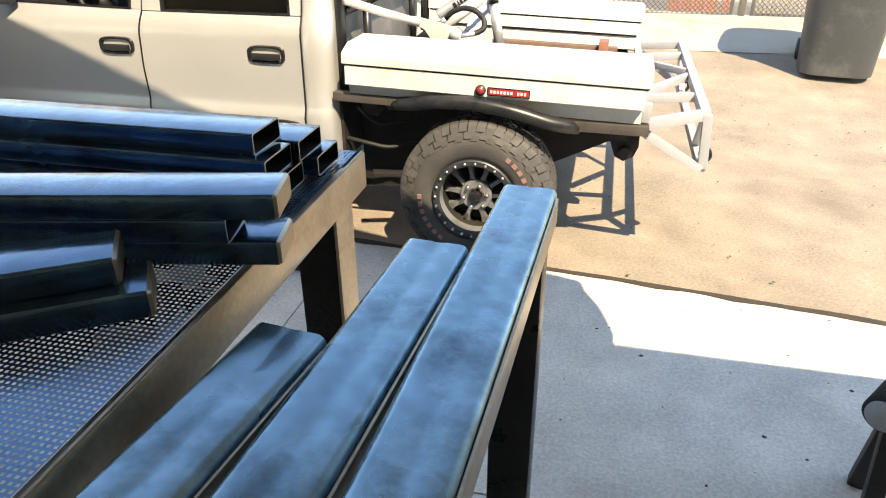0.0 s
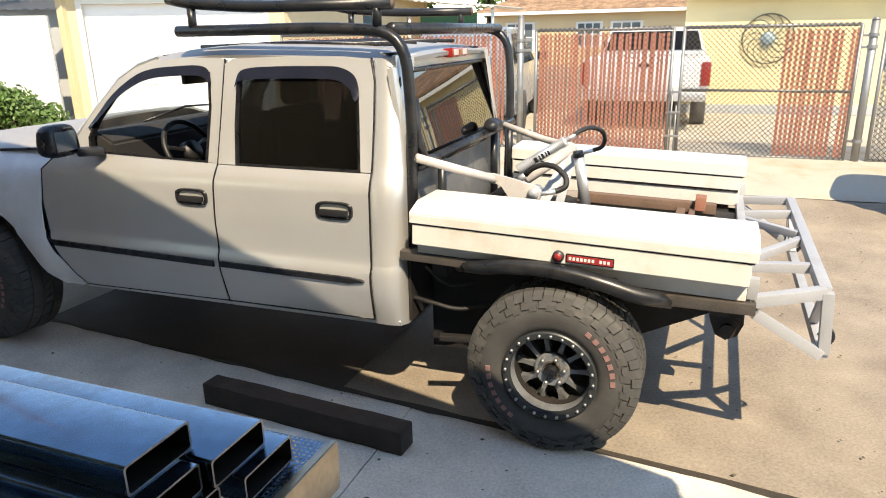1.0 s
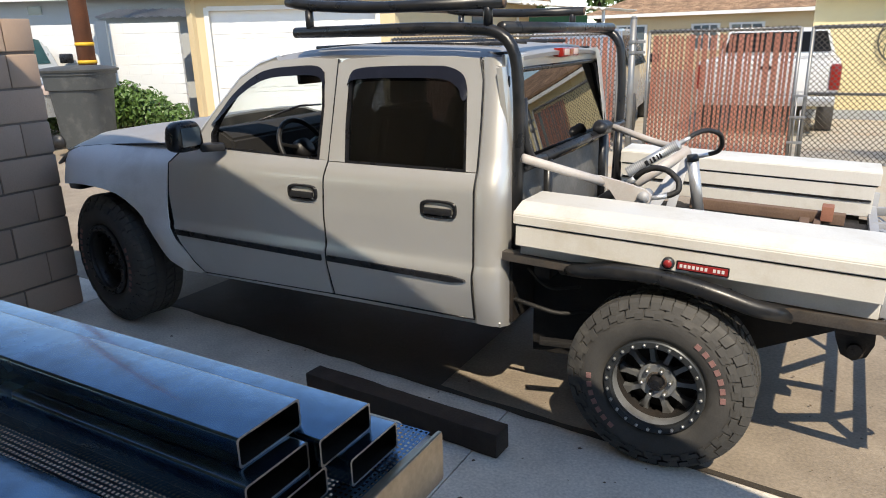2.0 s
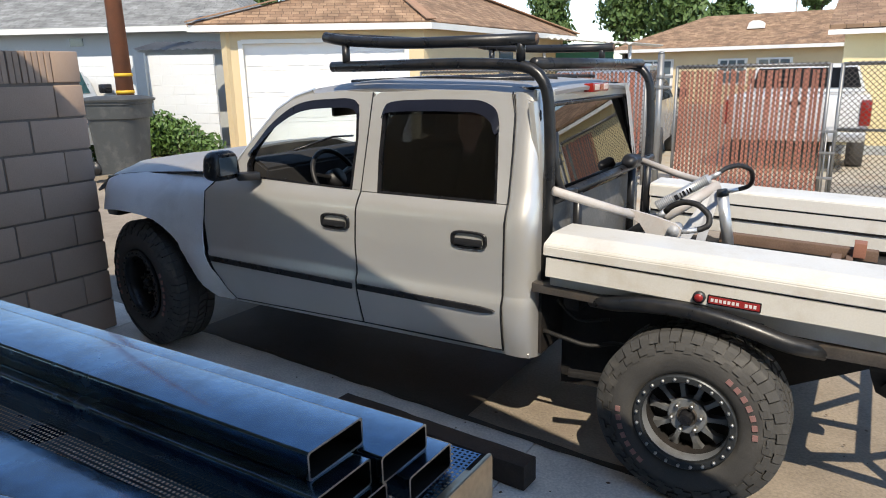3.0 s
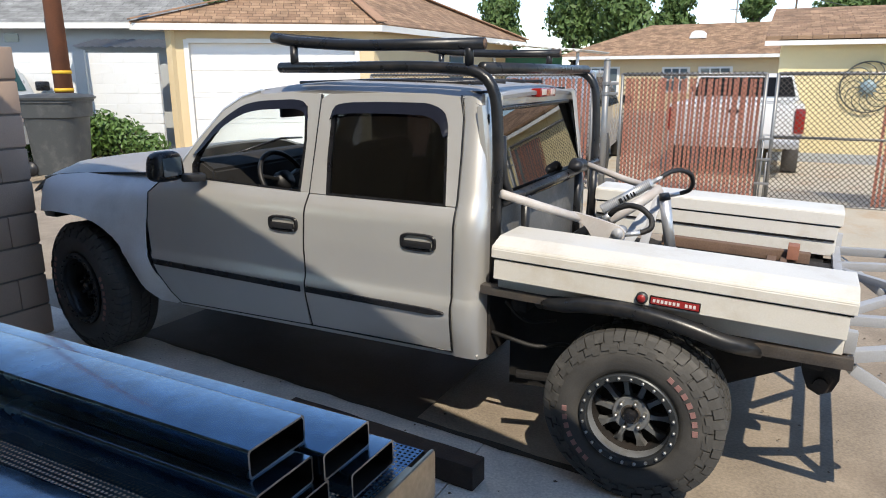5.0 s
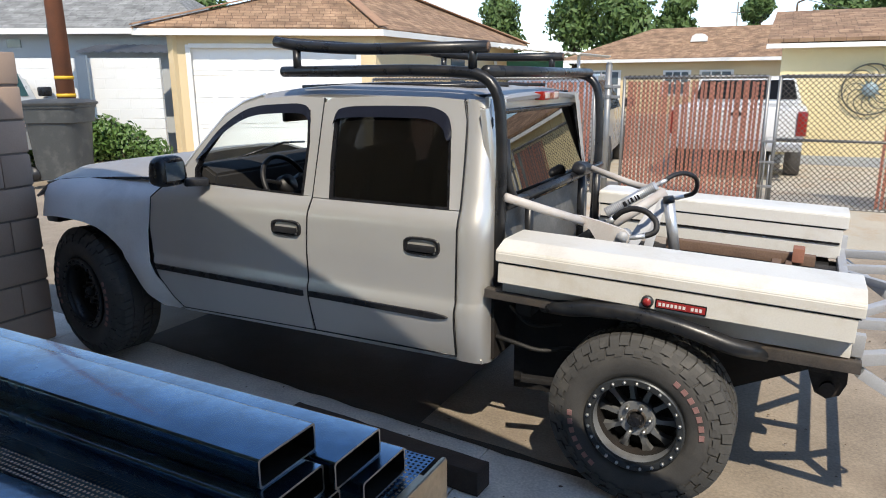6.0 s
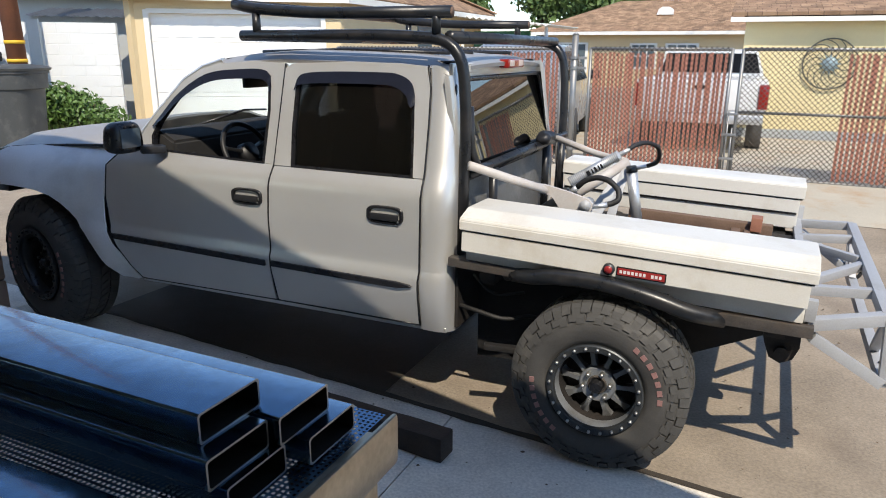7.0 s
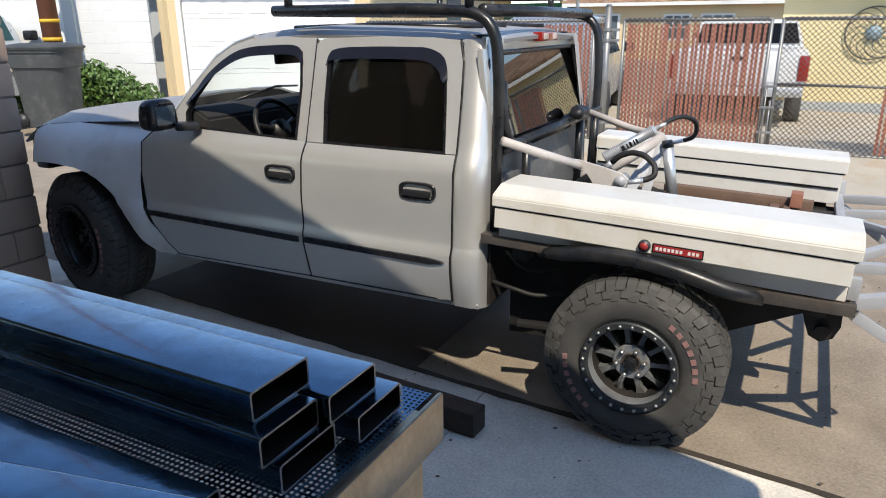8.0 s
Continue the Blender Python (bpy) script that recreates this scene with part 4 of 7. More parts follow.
# ---- wheels ----
def build_wheel():
    root = new("wheel")
    root.parent = truck
    R = 0.449
    prof = [(0.235, 0.03), (0.245, 0.006), (0.27, -0.004), (0.30, -0.012), (0.335, -0.012), (0.365, -0.004), (0.395, 0.012), (0.42, 0.03), (0.433, 0.05), (0.438, 0.10), (0.44, 0.16), (0.438, 0.22), (0.433, 0.27), (0.42, 0.29), (0.395, 0.308), (0.335, 0.33), (0.30, 0.33), (0.25, 0.315), (0.235, 0.29)]
    bm = bmesh.new()
    lathe(bm, prof, 72)
    ty = part("tyre", fix(bm), M_RUBBER, root, "dusty black off-road tyre", sm=50)
    # tread and shoulder blocks
    bm = bmesh.new()
    N = 52
    for k in range(N):
        a = 2 * math.pi * k / N
        def blk(a0, a1, r0, r1, y0, y1, skew=0.0):
            vs = []
            for r in (r0, r1):
                for (aa, yy) in ((a0, y0), (a1, y0), (a1 + skew, y1), (a0 + skew, y1)):
                    vs.append(bm.verts.new((r * math.cos(aa), yy, r * math.sin(aa))))
            for f in ((0, 3, 2, 1), (4, 5, 6, 7), (0, 1, 5, 4), (1, 2, 6, 5), (2, 3, 7, 6), (3, 0, 4, 7)):
                bm.faces.new([vs[i] for i in f])
        st = 2 * math.pi / N
        long = k % 2
        for s in (0, 1):
            fy = (lambda y: y) if not s else (lambda y: 0.32 - y)
            blk(a, a + st * 0.88, 0.425, R, fy(0.034), fy(0.088), 0.02)
            # two staggered rows of lugs down the side wall
            for off, r_out, r_mid, r_in, y_out, y_in in ((0.0, R, 0.432, 0.408 if long else 0.398, 0.034, 0.004), (0.45, 0.402, 0.385, 0.356 if long else 0.370, 0.006, -0.0105)):
                a1 = a + st * off
                lean = 0.022 if long else 0.010
                vs = []
                for aa in (a1, a1 + st * 0.91):
                    for r, y in ((r_out, y_out), (r_mid, (y_out + y_in) / 2 - 0.001), (r_in, y_in - 0.001), (r_in, y_in + 0.02), (r_out - 0.02, y_out + 0.03)):
                        ab = aa + lean * (R - r) * 20
                        vs.append(bm.verts.new((r * math.cos(ab), fy(y), r * math.sin(ab))))
                for i in range(5):
                    j = (i + 1) % 5
                    bm.faces.new((vs[i], vs[j], vs[5 + j], vs[5 + i]))
                bm.faces.new(vs[:5])
                bm.faces.new(vs[5:][::-1])
            blk(a + st * 0.5, a + st * 1.25, 0.43, R - 0.002, fy(0.100), fy(0.150), -0.06)
    part("tread", fix(bm), M_TREAD, ty, "chunky worn tread blocks", sm=0)
    # raised lettering is kept as plain bars in two arcs
    for cen, cnt, in ((0.62, 7), (3.74, 7)):
        for k in range(cnt):
            bm = bmesh.new()
            a = cen + (k - (cnt - 1) / 2) * 0.15
            vs = []
            for y in (-0.0175, -0.008):
                for r, aa in ((0.308, a - 0.050), (0.308, a + 0.044), (0.332, a + 0.044), (0.332, a - 0.038)):
                    vs.append(bm.verts.new((r * math.cos(aa), y, r * math.sin(aa))))
            for f in ((0, 3, 2, 1), (4, 5, 6, 7), (0, 1, 5, 4), (1, 2, 6, 5), (2, 3, 7, 6), (3, 0, 4, 7)):
                bm.faces.new([vs[i] for i in f])
            part("marking_bar", fix(bm), M_LETTER, ty, "faded pink raised bar", sm=0)
    # barrel, ring, spokes
    bm = bmesh.new()
    lathe(bm, [(0.236, 0.02), (0.226, 0.0), (0.218, 0.004), (0.205, 0.03), (0.200, 0.07)], 56)
    rim = part("rim", fix(bm), M_ALLOY, root, "machined deep-dish alloy rim", sm=50)
    # Barrel black instead of alloy: the shade behind the spokes is painted
    bm = bmesh.new()
    lathe(bm, [(0.200, 0.07), (0.196, 0.15), (0.19, 0.30)], 56)
    part("barrel", fix(bm), M_CHASSIS, rim, "inside of the barrel, coloured black for the shade", sm=50)
    bm = bmesh.new()
    lathe(bm, [(0.203, 0.006), (0.207, -0.012), (0.212, -0.016), (0.238, -0.016), (0.244, -0.010), (0.244, 0.01)], 56)
    rg = part("bead_lock_ring", fix(bm), M_RING, root, "dark bead-lock ring", sm=30)
    for k in range(24):
        a = 2 * math.pi * (k + 0.4) / 24
        bm = bmesh.new()
        cyl(bm, (0.225 * math.cos(a), -0.014, 0.225 * math.sin(a)), (0.225 * math.cos(a), -0.028, 0.225 * math.sin(a)), 0.0085, 0.0075, 8)
        part("bolt", bm, M_BOLT, rg)
    for k in range(10):
        a = 2 * math.pi * (k + 0.15) / 10
        u, t = Vector((math.cos(a), 0, math.sin(a))), Vector((-math.sin(a), 0, math.cos(a)))
        bm = bmesh.new()
        sec = []
        for r, w, y0, y1 in ((0.075, 0.020, 0.085, 0.13), (0.12, 0.014, 0.092, 0.13), (0.16, 0.016, 0.106, 0.14), (0.198, 0.030, 0.12, 0.155)):
            sec.append([bm.verts.new(u * r + t * (s * w) + Vector((0, y, 0))) for s, y in ((-1, y1), (-0.8, y0), (0.8, y0), (1, y1))])
        for p, q2 in zip(sec, sec[1:]):
            for i in range(4):
                j = (i + 1) % 4
                bm.faces.new((p[i], p[j], q2[j], q2[i]))
        bm.faces.new(sec[0])
        bm.faces.new(sec[-1][::-1])
        part("spoke", fix(bm), M_ALLOY, rim, sm=30)
    bm = bmesh.new()
    lathe(bm, [(0.0, 0.068), (0.05, 0.068), (0.088, 0.066), (0.094, 0.072), (0.094, 0.12), (0.0, 0.13)], 36)
    hb = part("hub", fix(bm), M_ALLOY, rim, sm=40)
    bm = bmesh.new()
    lathe(bm, [(0.0, 0.022), (0.026, 0.024), (0.034, 0.036), (0.036, 0.07)], 24)
    part("hub_cap", fix(bm), M_TRIM, rim, "black centre cap")
    bm = bmesh.new()
    lathe(bm, [(0.037, 0.070), (0.041, 0.058), (0.047, 0.056), (0.050, 0.068)], 24)
    part("hub_ring", fix(bm), M_RAIL, rim, "rusty hub ring")
    for k in range(6):
        a = 2 * math.pi * (k + 0.3) / 6
        bm = bmesh.new()
        cyl(bm, (0.070 * math.cos(a), 0.067, 0.070 * math.sin(a)), (0.070 * math.cos(a), 0.035, 0.070 * math.sin(a)), 0.0125, 0.0105, 6)
        part("lug_nut", bm, M_BOLT, rim, sm=30)
    bm = bmesh.new()
    lathe(bm, [(0.0, 0.17), (0.189, 0.17), (0.189, 0.19), (0.0, 0.19)], 36)
    part("brake_disc", fix(bm), M_CHASSIS, root)
    return root


wheel = build_wheel()
HUB_Z = 0.408

wheel.matrix_basis = pose(-0.035, -0.085, HUB_Z, 0, 8, 0)
wheel.scale = (0.89, 0.89, 0.89)
copy_thing(wheel, pose(-0.035, W + 0.085, HUB_Z, 0, 0, 180))
wheel.scale = (1.02, 1.02, 1.02)
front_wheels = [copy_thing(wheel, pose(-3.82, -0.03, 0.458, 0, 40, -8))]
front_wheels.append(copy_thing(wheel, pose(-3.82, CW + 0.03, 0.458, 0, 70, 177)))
# alloy parts of the front pair coloured black to stand for deep shade
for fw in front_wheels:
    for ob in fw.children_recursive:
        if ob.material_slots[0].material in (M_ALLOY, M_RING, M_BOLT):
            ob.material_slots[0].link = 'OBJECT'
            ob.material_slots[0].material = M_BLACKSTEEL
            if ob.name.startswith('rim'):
                ob["label"] = 'front rim coloured black for the shade'
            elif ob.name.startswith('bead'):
                ob["label"] = 'front bead-lock ring coloured black for the shade'
wheel.scale = (0.89, 0.89, 0.89)

# ---- chassis and flatbed ----
for y in (0.52, W - 0.60):
    bm = bmesh.new()
    add_box(bm, (-4.25, y, 0.56), (0.74, y + 0.08, 0.74), 0.01)
    part("chassis_rail", bm, M_CHASSIS, truck)
bm = bmesh.new()
cyl(bm, (0, 0.2, 0.45), (0, W - 0.2, 0.45), 0.055, seg=16)
ax = part("rear_axle", bm, M_CHASSIS, truck)
bm = bmesh.new()
bmesh.ops.create_uvsphere(bm, u_segments=20, v_segments=12, radius=0.17, matrix=pose(0, 1.0, 0.45))
part("differential", bm, M_CHASSIS, ax)
bm = bmesh.new()
cyl(bm, (-3.645, 0.15, 0.46), (-3.645, W - 0.15, 0.46), 0.045, seg=12)
part("front_axle", bm, M_CHASSIS, truck)
bm = bmesh.new()
add_box(bm, (-2.6, 0.35, 0.40), (-1.0, 0.75, 0.56), 0.04)
part("fuel_tank", bm, M_CHASSIS, truck)
bm = bmesh.new()
add_box(bm, (-4.26, 0.42, 0.40), (-3.12, 0.46, 1.17))
add_box(bm, (-4.22, 0.10, 1.05), (-3.30, 0.42, 1.07))
add_box(bm, (-3.16, 0.09, 0.47), (-3.13, 0.42, 1.01))
part("wheel_liner", bm, M_CHASSIS, truck, "black wheel-arch liner", sm=0)
part("engine_bay_panel", boxm((-4.3, 0.5, 0.6), (-3.12, 1.5, 1.1)), M_CHASSIS, truck, sm=0)
# Added black panels: fill the space behind the rear wheels with shade
for y in (0.37, W - 0.39):
    bm = bmesh.new()
    prism(bm, [(-0.78, 0.24), (-0.42, 0.26), (0.30, 0.46), (0.62, 0.62), (0.62, 0.78), (-0.78, 0.80)], y, y + 0.02)
    part("wheel_shade_panel", fix(bm), M_CHASSIS, truck, "added black panel that stands for the shade behind the wheel", sm=0)
for x in (-0.62, -0.2, 0.25, 0.66):
    bm = bmesh.new()
    add_box(bm, (x - 0.04, 0.10, 0.76), (x + 0.04, W - 0.10, 0.84), 0.006)
    part("bed_crossmember", bm, M_CHASSIS, truck)
part("bed_deck", boxm((-0.78, 0.44, 0.842), (0.74, W - 0.44, 0.862)), M_CHASSIS, truck, "black deck plate between the boxes", sm=0)
for s in (0, 1):
    fy = (lambda y: y) if not s else (lambda y: W - y)
    bm = bmesh.new()
    bar(bm, (-0.79, fy(0.03), 0.875), (-0.36, fy(0.03), 0.875), 0.05, 0.045)
    part("side_rail", bm, M_RAIL, truck, "weathered square steel rail")
    bm = bmesh.new()
    bar(bm, (0.40, fy(0.03), 0.835), (0.79, fy(0.03), 0.845), 0.05, 0.05)
    part("side_rail", bm, M_RAIL, truck, "weathered square steel rail")
    bm = bmesh.new()
    pipe(bm, [(-0.50, fy(0.05), 0.855), (-0.36, fy(0.0), 0.875), (-0.27, fy(-0.035), 0.905), (-0.05, fy(-0.045), 0.925), (0.17, fy(-0.045), 0.895), (0.34, fy(-0.02), 0.845), (0.46, fy(0.04), 0.825)], 0.036, seg=14, rad=0.12)
    part("fender_bar", bm, M_BLACKSTEEL, truck, "black bent tube over the wheel")
    bm = bmesh.new()
    for x in (-0.22, 0.0, 0.22):
        bar(bm, (x, fy(0.0), 0.895), (x, fy(0.14), 0.86), 0.03, 0.02)
    part("bar_bracket", bm, M_BLACKSTEEL, truck)
    bm = bmesh.new()
    bar(bm, (-0.9, fy(0.46), 0.60), (0.0, fy(0.40), 0.42), 0.07, 0.07, 0.01)
    part("trailing_arm", bm, M_CHASSIS, truck)
    bm = bmesh.new()
    cyl(bm, (-0.35, fy(0.42), 0.45), (-0.30, fy(0.46), 0.85), 0.04, seg=14)
    part("shock", bm, M_CHASSIS, truck)
    bm = bmesh.new()
    prism(bm, [(0.60, 0.82), (0.76, 0.82), (0.765, 0.72), (0.745, 0.665), (0.70, 0.64), (0.655, 0.66), (0.63, 0.72)], fy(0.14), fy(0.22))
    cyl(bm, (0.70, fy(0.12), 0.69), (0.70, fy(0.24), 0.69), 0.028, seg=14)
    part("frame_horn", fix(bm), M_CHASSIS, truck, "rusty black frame end")
bm = bmesh.new()
add_box(bm, (-0.80, 0.10, 0.50), (-0.782, W - 0.10, 0.84), 0.003)
part("bulkhead", bm, M_CHASSIS, truck)
bm = bmesh.new()
pipe(bm, [(-0.78, 0.12, 0.62), (-0.55, 0.16, 0.56), (-0.42, 0.2, 0.60), (-0.3, 0.25, 0.52)], 0.012, seg=8, rad=0.08)
part("hose", bm, M_HOSE, truck, "dark hose behind the cab")
bm = bmesh.new()
pipe(bm, [(-0.70, 0.10, 0.80), (-0.60, 0.11, 0.70), (-0.45, 0.14, 0.73)], 0.008, seg=8, rad=0.06)
part("hose", bm, M_HOSE, truck, "dark hose behind the cab")
bm = bmesh.new()
bar(bm, (-0.62, 0.06, 0.45), (-0.30, 0.18, 0.42), 0.04, 0.03)
part("link_bar", bm, M_CHASSIS, truck)
for x, w in ((0.40, 0.05), (0.47, 0.035)):
    bm = bmesh.new()
    add_box(bm, (x, 0.5, 0.86), (x + w, 1.5, 0.90), 0.004)
    part("bed_timber", bm, M_RUSTWOOD, truck, "reddish-brown timber across the bed")
bm = bmesh.new()
bar(bm, (-0.2, 1.44, 0.905), (0.62, 1.44, 0.905), 0.06, 0.06)
part("bed_timber", bm, M_RUSTWOOD, truck, "weathered brown timber along the box")
part("timber_end", boxm((0.50, 1.36, 0.90), (0.56, 1.46, 0.98), 0.004), mat("rust_red_timber", (0.30, 0.13, 0.085), 0.8, var=0.2, scale=9, fine=120), truck, "rust-red timber end")

# rear bumper cage of grey square tube
bars = [((0.76, 0.06, 0.86), (1.05, 0.17, 0.905), 0.055), ((0.79, 0.07, 0.81), (1.07, 0.15, 0.635), 0.05), ((1.06, 0.16, 0.91), (1.085, 0.16, 0.64), 0.05),
        ((0.76, 1.94, 0.86), (1.05, 1.83, 0.905), 0.055), ((0.79, 1.93, 0.81), (1.07, 1.85, 0.635), 0.05), ((1.06, 1.84, 0.91), (1.085, 1.84, 0.64), 0.05),
        ((1.05, 0.17, 0.905), (1.05, 1.83, 0.905), 0.055), ((1.08, 0.15, 0.64), (1.08, 1.85, 0.64), 0.05),
        ((0.76, 0.5, 0.87), (1.03, 0.5, 0.90), 0.05), ((0.76, 1.5, 0.87), (1.03, 1.5, 0.90), 0.05),
        ((1.055, 0.20, 0.88), (1.075, 0.46, 0.66), 0.04), ((1.055, 1.80, 0.88), (1.075, 1.54, 0.66), 0.04),
        ((0.78, 0.62, 0.87), (1.03, 0.95, 0.90), 0.045), ((0.78, 1.38, 0.87), (1.03, 1.05, 0.90), 0.045), ((0.76, 0.05, 0.87), (0.76, 1.95, 0.87), 0.05),
        ((0.77, 0.05, 0.88), (0.77, 0.05, 0.97), 0.045), ((0.77, 1.95, 0.88), (0.77, 1.95, 0.97), 0.045)]
bmp = new("rear_bumper")
bmp.parent = truck
for a, b, w in bars:
    bm = bmesh.new()
    bar(bm, a, b, w * 0.88, w * 0.88, 0.003, (0, 0, 1) if abs(a[2] - b[2]) < 0.2 or a[0] != b[0] else (1, 0, 0))
    part("bumper_tube", bm, M_GREYSTEEL, bmp, "grey square steel tube", sm=20)
for y in (0.30, 1.70):
    bm = bmesh.new()
    pipe(bm, [(1.08, y, 0.66), (1.12, y, 0.70), (1.14, y, 0.65), (1.10, y, 0.61), (1.08, y, 0.63)], 0.011, seg=8, rad=0.03)
    part("shackle", bm, M_BLACKSTEEL, bmp, "black tow shackle")

# headache rack over the cab
rack = new("roof_rack")
rack.parent = truck
RY = (0.15, 1.85)
PR = 0.028
for y in RY:
    bm = bmesh.new()
    pipe(bm, [(-0.79, y, 0.88), (-0.77, y, 1.55), (-0.80, y, 1.90), (-1.2, y, 1.925), (-2.08, y, 1.925)], PR, rad=0.16)
    part("rack_hoop", bm, M_BLACKSTEEL, rack, "black bent tube")
    x1 = -0.85 if y < 1 else -1.05
    bm = bmesh.new()
    pipe(bm, [(x1, y, 2.025), (-1.6, y, 2.03), (-2.0, y, 2.06), (-2.12, y, 2.085)], PR, rad=0.2)
    part("rack_rail", bm, M_BLACKSTEEL, rack, "black upper rail with an open end")
    for x in (x1 - 0.08, -1.98):
        bm = bmesh.new()
        cyl(bm, (x, y, 1.925), (x, y, 2.035), 0.022, seg=12)
        part("rack_post", bm, M_BLACKSTEEL, rack)
    bm = bmesh.new()
    cyl(bm, (x1 + 0.001, y, 2.025), (x1 + 0.003, y, 2.025), 0.023, seg=12)
    part("open_end", bm, M_RUSTWOOD, rack, "rusty open tube end")
for x, z in ((-2.10, 2.08), (-2.07, 1.925), (-0.86, 1.915)):
    bm = bmesh.new()
    cyl(bm, (x, RY[0], z), (x, RY[1], z), PR, seg=12)
    part("rack_crossbar", bm, M_BLACKSTEEL, rack)
# braces behind the cab
bm = bmesh.new()
pipe(bm, [(-0.765, 0.17, 1.60), (-0.755, 0.17, 1.40), (-0.745, 0.24, 1.30), (-0.745, 0.40, 1.285)], 0.022, rad=0.1)
part("cross_brace", bm, M_BLACKSTEEL, rack, "black tube across the cab back")
bm = bmesh.new()
pipe(bm, [(-0.755, 0.16, 1.285), (-0.745, 1.80, 1.30)], 0.026)
part("cross_brace", bm, M_BLACKSTEEL, rack, "black tube across the cab back")
for y, z1 in ((0.46, 1.27), (1.38, 1.28), (1.74, 1.28)):
    bm = bmesh.new()
    pipe(bm, [(-0.745, y, 0.87), (-0.745, y, z1)], 0.024)
    part("upright", bm, M_BLACKSTEEL, rack)
bm = bmesh.new()
bmesh.ops.create_icosphere(bm, subdivisions=3, radius=0.07, matrix=pose(-0.72, 1.28, 1.335) @ Matrix.Diagonal((0.75, 1.3, 0.62, 1)))
for v in bm.verts:
    v.co += v.normal * 0.02 * noise.noise(v.co * 14)
part("rolled_cover", bm, M_BLACKPLASTIC, rack, "bundled black cover tied to the brace")

# white arms, shocks and hoses over the bed
arms = new("suspension_cage")
arms.parent = truck
bm = bmesh.new()
pipe(bm, [(-0.74, 0.12, 1.33), (-0.60, 0.32, 1.244), (-0.42, 0.45, 1.17)], 0.022)
part("arm", bm, M_WHITEARM, arms, "dusty white tubular arm")
bm = bmesh.new()
gz = [(-0.56, 1.215), (-0.456, 1.212), (-0.339, 1.188), (-0.235, 1.160), (-0.208, 1.135), (-0.215, 1.10), (-0.25, 1.088), (-0.284, 1.104), (-0.321, 1.062), (-0.355, 1.045), (-0.372, 1.07), (-0.378, 1.104), (-0.409, 1.148), (-0.469, 1.18)]
prism(bm, gz, 0.415, 0.435)
part("gusset", fix(bm), M_WHITEARM, arms, "white curved gusset plate", sm=20)
bm = bmesh.new()
cyl(bm, (-0.245, 0.40, 1.125), (-0.245, 0.50, 1.125), 0.028, seg=18)
part("pivot", bm, M_GREYSTEEL, arms, "steel pivot bush")
bm = bmesh.new()
pipe(bm, [(-0.72, 1.52, 1.31), (-0.42, 1.42, 1.235), (-0.21, 1.22, 1.235)], 0.021, rad=0.1)
part("arm", bm, M_WHITEARM, arms, "dusty white tubular arm")
bm = bmesh.new()
pipe(bm, [(-0.20, 1.22, 1.23), (-0.44, 1.02, 1.06)], 0.030)
part("arm", bm, M_WHITEARM, arms, "dusty white tubular arm")
for a, b, w in (((-0.19, 1.20, 1.215), (-0.36, 1.02, 0.90), 0.07), ((-0.20, 1.18, 1.20), (-0.25, 1.05, 0.90), 0.05)):
    bm = bmesh.new()
    bar(bm, a, b, w, 0.012, 0.002, (0, 1, 0))
    part("strut_plate", bm, M_GREYSTEEL, arms, "grey steel strut")
for a, b in (((-0.105, 1.15, 0.88), (-0.160, 1.15, 1.185)), ((-0.232, 0.46, 0.90), (-0.252, 0.46, 1.09))):
    a, b = Vector(a), Vector(b)
    bm = bmesh.new()
    cyl(bm, a, b, 0.031, seg=24)
    sk = part("shock_body", bm, M_CHROME, arms, "bright zinc shock body")
    bm = bmesh.new()
    cyl(bm, b, b.lerp(a, -0.12), 0.034, 0.028, 20)
    part("shock_cap", bm, M_RING, sk)
a, b = Vector((-0.43, 0.80, 1.162)), Vector((-0.185, 0.88, 1.32))
bm = bmesh.new()
cyl(bm, a, b, 0.0255, seg=22)
rs = part("reservoir", bm, M_CHROME, arms, "bright reservoir cylinder with black marks")
d = (b - a).normalized()
for k in range(18):
    q = a.lerp(b, 0.02 + 0.033 * k if k < 9 else 0.68 + 0.033 * (k - 9))
    bm = bmesh.new()
    cyl(bm, q - d * 0.0022, q + d * 0.0022, 0.029, seg=22)
    part("fin", bm, M_GREYSTEEL, rs)
side = d.cross(Vector((0, 0, 1))).normalized()
side = side if side.y < 0 else -side
for t, w in ((0.37, 0.020), (0.45, 0.009), (0.51, 0.014), (0.58, 0.009), (0.63, 0.012)):
    q = a.lerp(b, t) + side * 0.0235 + d.cross(side) * 0.002
    bm = bmesh.new()
    bar(bm, q - d * w / 2, q + d * w / 2, 0.006, 0.028)
    part("mark", bm, M_TRIM, rs, "black marking bar")
bm = bmesh.new()
cyl(bm, b, b + d * 0.06, 0.014, 0.010, seg=8)
part("fitting", bm, M_CHROME, rs)
bm = bmesh.new()
pipe(bm, [b + d * 0.05, (-0.12, 0.93, 1.368), (-0.07, 1.0, 1.382), (-0.015, 1.08, 1.35), (-0.010, 1.13, 1.29), (-0.03, 1.16, 1.245), (-0.08, 1.17, 1.225)], 0.0125, seg=10, rad=0.05)
part("hose", bm, M_HOSE, arms, "black braided hose")
bm = bmesh.new()
cyl(bm, (-0.08, 1.17, 1.225), (-0.155, 1.16, 1.205), 0.012, seg=8)
part("fitting", bm, M_CHROME, arms)
bm = bmesh.new()
pipe(bm, [(-0.335, 0.60, 1.178), (-0.30, 0.59, 1.215), (-0.235, 0.58, 1.242), (-0.164, 0.55, 1.237), (-0.105, 0.52, 1.195), (-0.10, 0.50, 1.15), (-0.135, 0.49, 1.13), (-0.16, 0.48, 1.126)], 0.0145, seg=10, rad=0.03)
